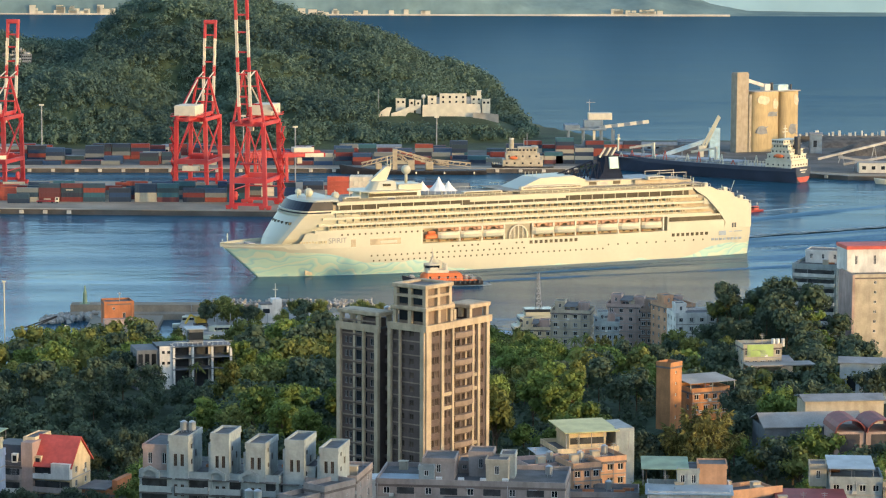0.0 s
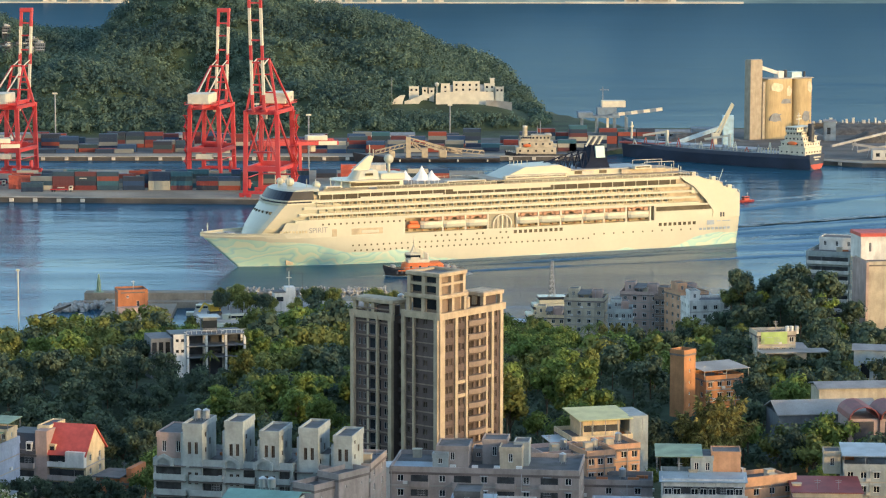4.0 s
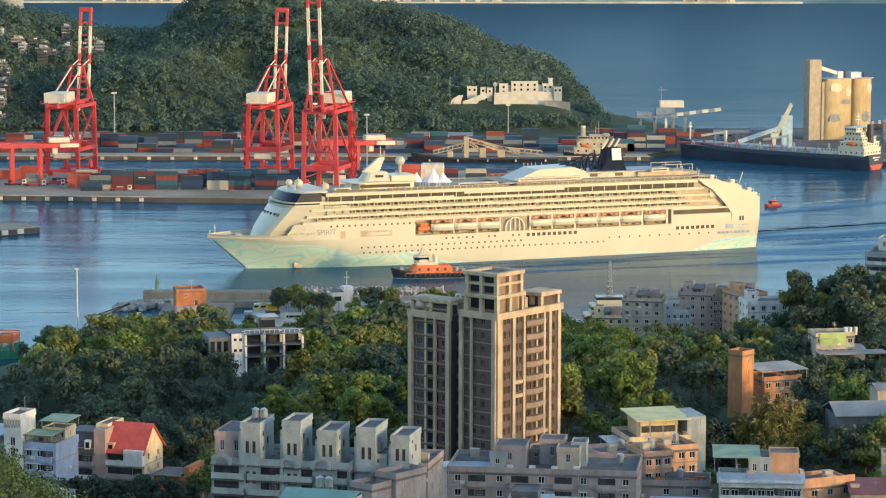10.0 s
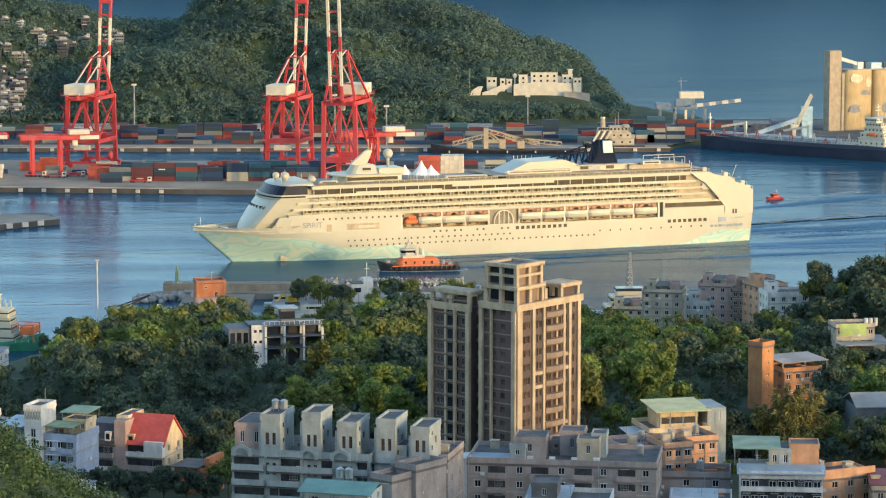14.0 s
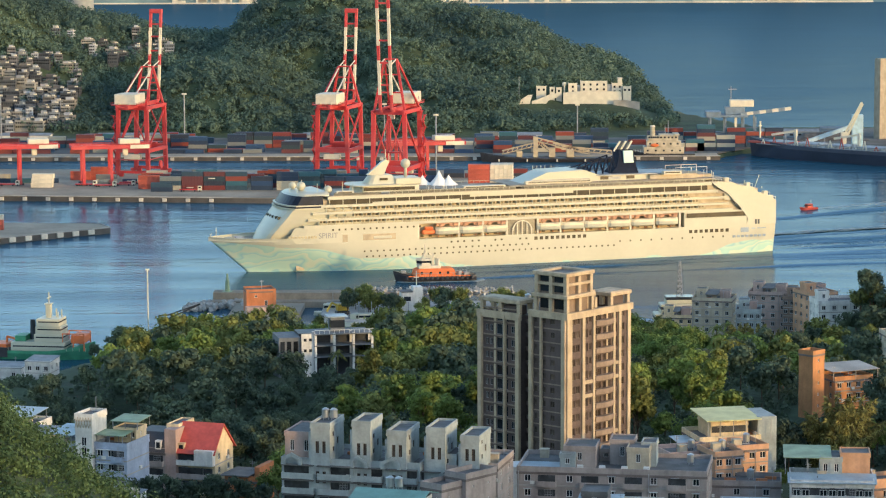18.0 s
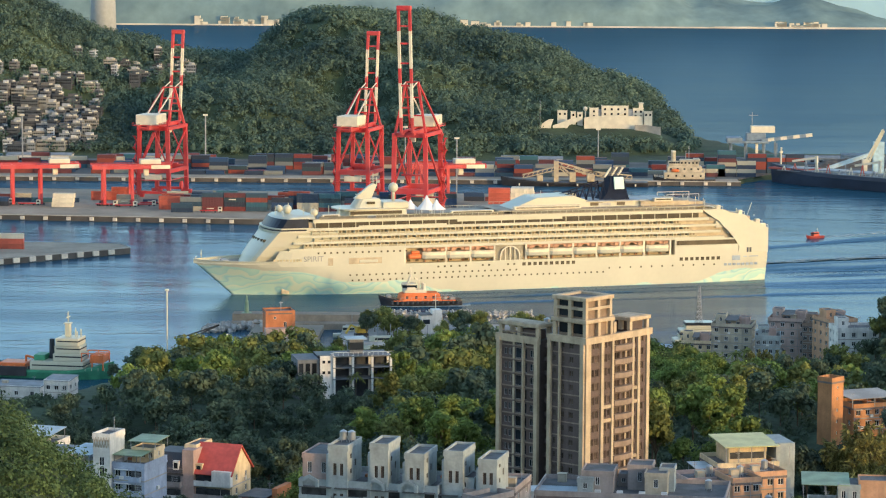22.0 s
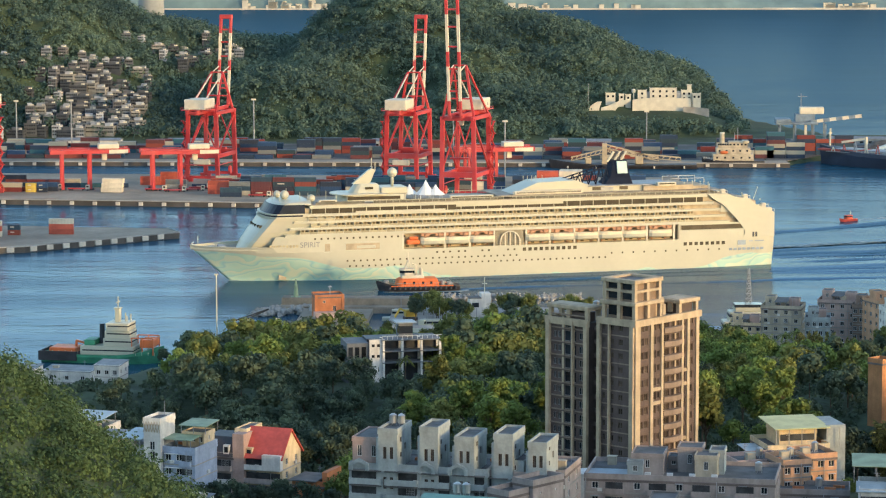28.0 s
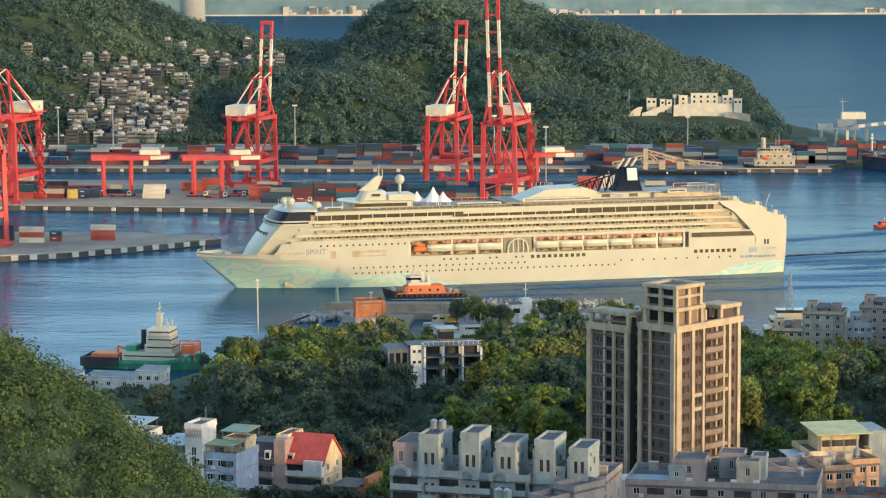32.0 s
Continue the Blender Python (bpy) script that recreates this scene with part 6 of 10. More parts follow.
for x0, y0, z0, x1, y1, z1 in ((300, 1770, 4, 372, 1822, 15), (312, 1742, 3, 362, 1748, 11), (372, 1822, 15, 420, 1812, 9), (306, 1728, 9, 352, 1720, 3)):
    cv = thing("quay_conveyor", 0, 0, 2.6, 0, "grey inclined conveyor gallery on the bulk quay", "conveyor", "quay conveyors")
    part("gallery", struts(1.5, ((x0, y0, z0), (x1, y1, z1)), h=1.5), CONCRETE, cv)
    for k in (0.25, 0.6, 0.9):
        p_ = Vector((x0, y0, z0)).lerp(Vector((x1, y1, z1)), k)
        part("trestle", struts(0.5, ((p_.x - 2, p_.y, 0), p_), ((p_.x + 2, p_.y, 0), p_)), STEEL, cv)
ROCK = mat("dark_rubble", (0.10, 0.088, 0.075), 0.95, vary=0.35, scale=0.2, fine=0.8, bump=0.2)
for mound, (x0, x1, y0, y1, hh) in (("rubble_bank", (316, 600, 1905, 1952, 7.0)), ("coal_heap", (324, 420, 1838, 1870, 8.0)), ("coal_heap", (196, 252, 1850, 1880, 5.0))):
    xx, yy = np.linspace(x0, x1, 60), np.linspace(y0, y1, 10)
    X_, Y_ = np.meshgrid(xx, yy)
    Z_ = 2.65 + hh * np.sin(np.pi * np.clip((Y_ - y0) / (y1 - y0), 0, 1)) ** 0.7 * np.clip(np.minimum(X_ - x0, x1 - X_) / 12, 0, 1) * (0.8 + 0.25 * smooth_noise(X_, Y_, 40, 91) + 0.12 * smooth_noise(X_, Y_, 9, 93))
    tagged(part(mound, grid_mesh(mound, xx, yy, Z_), ROCK), "dark heap of rubble and bulk cargo on the quay", "heap", kind="stuff")
# the outer breakwater with its wall and blocks
MOLE_DARK = mat("dark_breakwater_concrete", (0.14, 0.12, 0.10), 0.9, vary=0.3, scale=0.1, bump=0.05)
bw = tagged(part("breakwater", boxes((312, 640, 1955, 1972, -4, 7.0), (312, 640, 1972, 1980, -4, 4.5)), MOLE_DARK), "long concrete outer breakwater wall", "breakwater", kind="structure")
for k in range(76):
    part("wall_block", boxes((318 + k * 4.0 + 0.7 * (k % 3), 319.5 + k * 4.0 + 0.9 * (k % 2), 1958, 1960, 7.0, 8.5 + 0.8 * ((k * 5) % 4))), PALE, bw)
shed(331, 1716, 2.6, 28, 9, 6.4, -3, PALE, CONCRETE, "pale two-storey quay office with a flat roof", 0.3, 0.5, "quay_office")
moored = thing("harbour_ferry", 318, 1668, 0, 178, "white harbour ferry moored at the bulk quay", "ship")
part("hull", boat_hull(34, 8, 2.4, 3.6, 2.4), WHITE, moored)
part("cabin", boxes((-28, -8, -3.2, 3.2, 2.4, 5.4), (-22, -11, -2.6, 2.6, 5.4, 7.8), bevel=0.2), WHITE, moored)
part("window_band", boxes((-27, -9, -3.26, 3.26, 3.6, 4.5)), GLASS, moored)
part("mast", struts(0.3, ((-16, 0, 7.8), (-16, 0, 14))), CREAM, moored)


# ---- the headland: white fort house, village, chimney ----
FORT = mat("whitewashed_wall", (0.60, 0.55, 0.44), 0.85, vary=0.08)


def fort_house():
    """The white stronghold on its terrace: a two-storey house, corner tower, outhouses and ramp walls, in heights over the sea."""
    f = thing("hilltop_fort_house", 0, 2000, 0, 0, "white flat-roofed fort building on the wooded headland", "building")
    for x0, x1, y0, y1, z1, wins, storeys in ((57.9, 77.5, 0, 9, 34.2, 4, 2), (81, 88.6, 0, 8, 32.6, 2, 2), (89, 95, -3, 5, 30.4, 2, 1), (49, 55.4, 0, 7, 32.6, 1, 2), (35.2, 38.9, 1, 6, 29.8, 1, 1), (40, 44, 1, 6, 29.4, 1, 1), (25.4, 32.6, 2, 8, 30.4, 2, 1)):
        part("wall", boxes((x0, x1, y0, y1, 16, z1)), FORT, f)
        part("parapet", boxes((x0 - .15, x1 + .15, y0 - .15, y0 + .2, z1, z1 + .6), (x0 - .15, x0 + .2, y0 + .2, y1, z1, z1 + .6), (x1 - .2, x1 + .15, y0 + .2, y1, z1, z1 + .6)), FORT, f)
        for k in range(wins):
            for q in range(storeys):
                x = x0 + (x1 - x0) * (k + 0.5) / wins
                part("window", boxes((x - 0.75, x + 0.75, y0 - 0.1, y0 + 0.02, z1 - 2.9 - 3.5 * q, z1 - 1.3 - 3.5 * q)), GLASS, f)
    # grey blocks fill the gaps; their colour stands in for shade
    part("passage", boxes((77.6, 80.9, 1, 6, 20, 32.0)), STEEL, f, "shaded passage between the houses")
    part("passage", boxes((55.5, 57.8, 2, 7, 20, 31.5)), STEEL, f)
    part("corner_tower", boxes((85.4, 88.4, 2, 6, 32.6, 36.4), (85.0, 88.8, 1.6, 6.4, 36.4, 36.9)), FORT, f)
    part("terrace_wall", extrude_outline(bmesh.new(), [(45, 21), (45, 26.2), (52, 27.2), (87, 27.4), (88, 24), (88, 15), (45, 15)], "y", -5, -3.6), FORT, f)
    part("stair", struts(0.9, ((69, -1, 27), (77, -1, 31)), h=0.6), FORT, f)
    part("ramp_wall", extrude_outline(bmesh.new(), [(12, 15), (12, 19.6), (15.5, 22.6), (19, 24.8), (22.5, 25.0), (21, 21), (20, 15)], "y", -6, -5), FORT, f)
    part("ramp_wall", extrude_outline(bmesh.new(), [(22, 15), (22, 20.4), (28, 22.4), (35, 25.4), (41, 26.4), (44, 26), (40, 23), (34, 20.6), (30, 15)], "y", -6.5, -5.6), FORT, f)
    part("lower_wall", extrude_outline(bmesh.new(), [(82, 12), (82, 21.4), (92, 21.0), (101, 19.8), (101, 12)], "y", -9, -8), CONCRETE, f)
    part("water_tank", ball(drum(bmesh.new(), 46, 3, 16, 31, 0.5), 46, 3, 32.2, 1.7), FORT, f)
    part("flagpole", struts(0.3, ((12.6, 2, 16), (12.6, 2, 38))), STEEL, f)


fort_house()

chim = thing("power_station_chimney", -388, 2500, at_ground(-388, 2500) - 2, 0, "huge pale concrete power station chimney", "chimney")
part("shaft", drum(bmesh.new(), 0, 0, 0, 130, 13.4, 10, sides=32), mat("pale_chimney_concrete", (0.30, 0.31, 0.30), 0.85, vary=0.06), chim, smooth=True)
part("base_block", boxes((10, 22, -8, 8, 0, 9)), PALE, chim)

# wall colours are lowered to carry the shade over the village
VILLAGE_WALLS = [mat("village_wall_" + n, c, 0.85, vary=0.15, each=0.2) for n, c in
                 (("grey", (0.16, 0.175, 0.19)), ("cream", (0.25, 0.24, 0.215)), ("brown", (0.115, 0.115, 0.12)), ("white", (0.38, 0.39, 0.40)), ("dark", (0.06, 0.065, 0.073)))]


def village_house(i, w, d, h, floors):
    v = thing("village_house", 0, 0, -500, 0, "small flat-roofed concrete house in the hillside village", "house", "hillside village houses")
    wall, other = VILLAGE_WALLS[(0, 3, 1, 2, 0, 4, 2, 1, 4)[i]], VILLAGE_WALLS[(3, 0, 3, 3, 1, 2, 0, 0, 4)[i]]
    part("wall", boxes((-w / 2, w / 2, -d / 2, d / 2, -6, h), (-w / 2, w / 2, -d / 2 - .1, -d / 2 + .2, h, h + .8), (-w / 2 - .1, -w / 2 + .2, -d / 2 + .2, d / 2, h, h + .8), (w / 2 - .2, w / 2 + .1, -d / 2 + .2, d / 2, h, h + .8)), wall, v)
    part("roof_room", boxes((-w / 4, w / 4, 0, d / 2 - .3, h, h + 2.6), (-w / 4 - .3, w / 4 + .3, -.3, d / 2, h + 2.6, h + 2.8)), other, v)
    part("roof_tank", drum(drum(bmesh.new(), w / 3, -1, h, h + 1.9, 0.75, sides=8), w / 3 - 1.7, -1, h, h + 1.9, 0.75, sides=8), FORT, v, "pale rooftop water tanks")
    for f in range(floors):
        z = h - 3.1 * (f + 1)
        bm = boxes(*[(x, x + 1.25, -d / 2 - 0.06, -d / 2 + .02, z + 1.0, z + 2.3) for x in np.arange(-w / 2 + 0.5, w / 2 - 1.3, 1.75)])
        for y in (-d / 4, d / 8):
            box(bm, w / 2 - .02, w / 2 + .06, y, y + 1.2, z + 1.0, z + 2.2)
        tagged(part("window_row", bm, GLASS, v), kind="stuff")
        if (i + f) % 3:
            part("balcony", boxes((-w / 2 + 0.3, w / 2 - 0.3 - (i % 2) * w / 3, -d / 2 - 1.0, -d / 2 - 0.1, z - 0.15, z + 0.75)), other if f % 2 else wall, v)
    return v


masters = [village_house(i, w, d, h, f) for i, (w, d, h, f) in enumerate(((9, 8, 7.2, 2), (6.5, 7, 9.6, 3), (13, 8, 6.6, 2), (8, 8, 10.4, 3), (11, 8, 6.4, 2), (16, 9, 7.0, 2), (6, 6, 5.4, 1), (7.5, 7, 7.2, 2), (10, 8, 9.8, 3)))]
r = random.Random(4)
spots = []
for row in range(15):
    v = row / 14
    x0, x1 = -387 - 1 * v + (10 if row > 10 else 0), -306 - 14 * v
    x = x0 + r.uniform(0, 4)
    while x < x1:
        if r.random() < 0.92 - 0.16 * v:
            spots.append((x, 1919 + 146 * v + r.uniform(-3, 3) + 8 * (x - x0) / (x1 - x0)))
        x += r.uniform(7.4, 10.8)
spots += [(-296, 2098), (-303, 2108), (-312, 2118), (-306, 2133), (-287, 2128), (-278, 2140), (-292, 2164), (-268, 2120), (-284, 2108), (-270, 2150), (-300, 2090), (-318, 2108), (-324, 2120), (-262, 2136), (-290, 2116)]
spots += [(-444, 2042), (-426, 2022), (-411, 2017), (-470, 2000), (-395, 1912), (-406, 1908), (-398, 2046), (-388, 2060), (-340, 2140), (-352, 2136), (-396, 2012), (-401, 1986), (-392, 1948)]
used = [False] * 9
for i, (x, y) in enumerate(spots):
    j = r.randrange(9)
    m = pose(x, y, at_ground(x, y) + 0.4, 0, 0, r.choice((-12, -6, 0, 5, 12))) @ Matrix.Diagonal((0.9, 0.9, r.uniform(0.78, 0.98), 1))
    if not used[j]:
        masters[j].matrix_world, used[j] = m, True
    else:
        copy_thing(masters[j], m)


# ---- the near town ----
def wall_mat(name, c, **k):
    return mat(name, c, 0.85, vary=k.get("vary", 0.14), scale=0.25, fine=2.0, bump=0.01, each=k.get("each", 0.0), streak=k.get("streak", 0.13))


W_GREY, W_BLUE, W_WHITE = wall_mat("grey_green_tile_wall", (0.30, 0.335, 0.33)), wall_mat("pale_blue_tile_wall", (0.30, 0.35, 0.44)), wall_mat("off_white_wall", (0.60, 0.58, 0.54))
W_PINK, W_CREAM, W_ORANGE = wall_mat("dusty_pink_tile_wall", (0.40, 0.29, 0.25)), wall_mat("cream_wall", (0.62, 0.49, 0.31)), wall_mat("salmon_orange_wall", (0.50, 0.285, 0.17))
W_SLATE = wall_mat("dark_slate_render", (0.14, 0.15, 0.16))
W_BROWN = wall_mat("brown_tile_wall", (0.27, 0.19, 0.145))
W_AMBER = wall_mat("amber_orange_wall", (0.44, 0.20, 0.085))
W_MAUVE, W_TAN, W_BRICK = wall_mat("mauve_grey_wall", (0.30, 0.255, 0.235)), wall_mat("tan_wall", (0.42, 0.36, 0.27)), wall_mat("orange_red_brick_wall", (0.42, 0.155, 0.065))
T_DARK, T_CREAM = wall_mat("brown_grey_tower_tile", (0.112, 0.080, 0.070)), wall_mat("cream_stone_cladding", (0.44, 0.345, 0.235))
R_BLUE, R_GREEN, R_RED = mat("pale_blue_sheet_roof", (0.33, 0.39, 0.42), 0.5, vary=0.15), mat("green_sheet_roof", (0.22, 0.29, 0.18), 0.55, vary=0.2), mat("red_tile_roof", (0.50, 0.085, 0.065), 0.6, vary=0.15, fine=1.2)
R_DARK, R_FELT, R_RUST = mat("dark_mansard_tile", (0.06, 0.055, 0.06), 0.6, vary=0.25), mat("grey_roof_felt", (0.13, 0.125, 0.12), 0.9, vary=0.25), mat("dark_red_sheet_roof", (0.20, 0.04, 0.035), 0.55, vary=0.2)
# near-black colour for flat sheets that imitate shade inside loggias
LOGGIA_SHADE = mat("painted_loggia_shade", (0.035, 0.038, 0.042), 0.6, vary=0.5, scale=0.5, fine=1.5)
BRONZE = mat("dark_bronze_frame", (0.10, 0.08, 0.07), 0.5, vary=0.1)
GREYFRAME = mat("grey_window_frame", (0.26, 0.24, 0.23), 0.5, vary=0.1)
# brown put into the glass colour stands in for warm reflections
TOWER_GLASS = mat("warm_reflection_glass", (0.075, 0.055, 0.042), 0.18, vary=0.4, each=0.6)
FRAME = mat("white_window_frame", (0.62, 0.62, 0.60), 0.5, vary=0.06)


TRIM = mat("dark_tile_band", (0.15, 0.12, 0.11), 0.8, vary=0.2)


def window_mesh(w, h, frame_mat=None):
    """A two-light window: frame and mullion in one piece with the sunk panes."""
    key = f"window_{w:.1f}_{h:.1f}" + (frame_mat.name if frame_mat else "")
    if not bpy.data.meshes.get(key):
        bm = bmesh.new()
        t = 0.09
        us, vs = (-w / 2, -w / 2 + t, -t / 2, t / 2, w / 2 - t, w / 2), (-h / 2, -h / 2 + t, h / 2 - t, h / 2)
        g = {(i, j): bm.verts.new((u, -0.06, v)) for i, u in enumerate(us) for j, v in enumerate(vs)}
        for i in range(5):
            for j in range(3):
                q = [g[i, j], g[i + 1, j], g[i + 1, j + 1], g[i, j + 1]]
                if j == 1 and i in (1, 3):
                    k = [bm.verts.new((p.co.x, 0.02, p.co.z)) for p in q]
                    for e in range(4):
                        bm.faces.new((q[e], q[(e + 1) % 4], k[(e + 1) % 4], k[e])).material_index = 1
                    bm.faces.new(k).material_index = 0
                else:
                    bm.faces.new(q).material_index = 1
        me = bpy.data.meshes.new(key)
        bm.to_mesh(me), bm.free(), me.materials.append(TOWER_GLASS if frame_mat == BRONZE else GLASS), me.materials.append(frame_mat or FRAME)
    return bpy.data.meshes[key]


def facade(bm, a, b, z0, z1, holes, depth=0.28, mi=0):
    """One wall sheet from a to b, seen from its right-hand side, with rectangular recesses (u0, u1, v0, v1)."""
    a, b = Vector((*a, 0)), Vector((*b, 0))
    d = b - a
    length = d.length
    d.normalize()
    inward = Vector((-d.y, d.x, 0))
    us = sorted({0.0, length, *(u for h in holes for u in h[:2])})
    vs = sorted({0.0, z1 - z0, *(v for h in holes for v in h[2:])})
    cache = {}

    def vert(u, v, k):
        key = (round(u, 3), round(v, 3), k)
        if key not in cache:
            cache[key] = bm.verts.new(a + d * u + Vector((0, 0, z0 + v)) + inward * (depth * k))
        return cache[key]
    for u0, u1 in zip(us, us[1:]):
        for v0, v1 in zip(vs, vs[1:]):
            um, vm = (u0 + u1) / 2, (v0 + v1) / 2
            if not any(h[0] < um < h[1] and h[2] < vm < h[3] for h in holes):
                bm.faces.new((vert(u0, v0, 0), vert(u1, v0, 0), vert(u1, v1, 0), vert(u0, v1, 0))).material_index = mi
    for u0, u1, v0, v1 in holes:
        o = [vert(u0, v0, 0), vert(u1, v0, 0), vert(u1, v1, 0), vert(u0, v1, 0)]
        i = [bm.verts.new(a + d * u + Vector((0, 0, z0 + v)) + inward * depth) for u, v in ((u0, v0), (u1, v0), (u1, v1), (u0, v1))]
        for k in range(4):
            bm.faces.new((o[k], i[k], i[(k + 1) % 4], o[(k + 1) % 4])).material_index = mi
        bm.faces.new(i).material_index = mi


def put_window(parent, a, b, z0, hole, depth=0.2, frame_mat=None):
    """A window set into a recess of the wall from a to b."""
    a, b = Vector((*a, 0)), Vector((*b, 0))
    d = (b - a).normalized()
    u, v = (hole[0] + hole[1]) / 2, (hole[2] + hole[3]) / 2
    p = a + d * u + Vector((0, 0, z0 + v)) + Vector((-d.y, d.x, 0)) * depth
    part("window", window_mesh(hole[1] - hole[0], hole[3] - hole[2], frame_mat), GLASS, parent).matrix_local = Matrix.Translation(p) @ pose(0, 0, 0, 0, 0, math.degrees(math.atan2(d.y, d.x)))


def rows_of(width, n, w, floors, fh, sill, h, start=0.0, skip=()):
    """Window recesses: n to a floor."""
    out = []
    for f in range(floors):
        for k in range(n):
            if (f, k) not in skip:
                u = start + (width - 2 * start) * (k + 0.5) / n
                out.append((u - w / 2, u + w / 2, f * fh + sill, f * fh + sill + h))
    return out


def body(parent, x0, x1, y0, y1, z0, z1, wall, holes=None, roof=R_FELT, parapet=0.9, name="wall", frame_mat=None):
    """A storeyed block: four walls with recessed windows, a roof slab and its parapet. holes: lists for the sides S, E, N, W."""
    holes = holes or {}
    c = {"S": ((x0, y0), (x1, y0)), "E": ((x1, y0), (x1, y1)), "N": ((x1, y1), (x0, y1)), "W": ((x0, y1), (x0, y0))}
    bm = bmesh.new()
    for side, (a, b) in c.items():
        facade(bm, a, b, z0, z1, holes.get(side, []))
    bmesh.ops.remove_doubles(bm, verts=bm.verts, dist=0.002)
    part(name, bm, wall, parent)
    for side, (a, b) in c.items():
        for h in holes.get(side, []):
            put_window(parent, a, b, z0, h, frame_mat=frame_mat)
    part("roof", boxes((x0 + 0.05, x1 - 0.05, y0 + 0.05, y1 - 0.05, z1 - 0.25, z1)), roof, parent)
    if parapet:
        p = [(-0.15, z1 - 0.15), (-0.15, z1 + parapet), (0.1, z1 + parapet), (0.1, z1 - 0.2), (0.14, z1 - 0.2), (0.14, z1 - 0.7), (0.003, z1 - 0.7), (0.003, z1 - 0.15)]
        bm = bmesh.new()
        rings = [[bm.verts.new((cx + sx * o, cy + sy * o, z)) for o, z in p] for cx, cy, sx, sy in ((x0, y0, -1, -1), (x1, y0, 1, -1), (x1, y1, 1, 1), (x0, y1, -1, 1))]
        for a, b in zip(rings, rings[1:] + rings[:1]):
            for k in range(8):
                bm.faces.new((a[k], a[(k + 1) % 8], b[(k + 1) % 8], b[k])).material_index = 1 if k in (3, 4, 5) and parapet > 0.4 and wall not in (W_GREY, W_WHITE, W_BLUE) else 0
        bmesh.ops.recalc_face_normals(bm, faces=bm.faces)
        part("parapet", bm, [wall, TRIM], parent)


def balcony(parent, x0, x1, y, z, wall, out=1.2, side="S"):
    """A balcony with solid front, standing out from the wall at y (S side) or x (W side)."""
    t = 0.14
    if side == "S":
        bm = boxes((x0, x1, y - out, y, z - 0.18, z), (x0, x1, y - out, y - out + t, z, z + 1.0), (x0, x0 + t, y - out + t, y, z, z + 1.0), (x1 - t, x1, y - out + t, y, z, z + 1.0))
    else:
        bm = boxes((y - out, y, x0, x1, z - 0.18, z), (y - out, y - out + t, x0, x1, z, z + 1.0), (y - out + t, y, x0, x0 + t, z, z + 1.0), (y - out + t, y, x1 - t, x1, z, z + 1.0))
    part("balcony", bm, wall, parent)
    if side == "S":
        # dark sheet on the wall stands in for shade behind the balcony
        part("balcony_opening", boxes((x0 + 0.25, x1 - 0.25, y - 0.04, y - 0.004, z + 0.05, z + 2.2)), LOGGIA_SHADE, parent)


def tank(parent, x, y, z):
    bm = drum(bmesh.new(), x, y, z + 0.5, z + 2.1, 0.75, sides=12)
    drum(bm, x, y, z + 2.1, z + 2.4, 0.75, 0.25, sides=12)
    for k in range(3):
        strut(bm, (x + 0.6 * math.cos(k * 2.1), y + 0.6 * math.sin(k * 2.1), z), (x + 0.6 * math.cos(k * 2.1), y + 0.6 * math.sin(k * 2.1), z + 0.6), 0.1)
    part("water_tank", bm, mat("steel_tank", (0.55, 0.56, 0.56), 0.3, 0.8, vary=0.1) if not bpy.data.materials.get("steel_tank") else bpy.data.materials["steel_tank"], parent, "steel rooftop water tank")


def canopy(parent, x0, x1, y0, y1, z, h, roof, rise=0.5):
    """An open rooftop shelter: sheet roof on posts."""
    bm = extrude_outline(bmesh.new(), [(y0 - 0.4, z + h), (y1 + 0.4, z + h + rise), (y1 + 0.4, z + h + rise + 0.12), (y0 - 0.4, z + h + 0.12)], "x", x0 - 0.4, x1 + 0.4)
    part("canopy_roof", bm, roof, parent)
    for x in (x0, (x0 + x1) / 2, x1):
        for y in (y0, y1):
            part("post", struts(0.14, ((x, y, z), (x, y, z + h + (rise if y == y1 else 0)))), STEEL, parent)


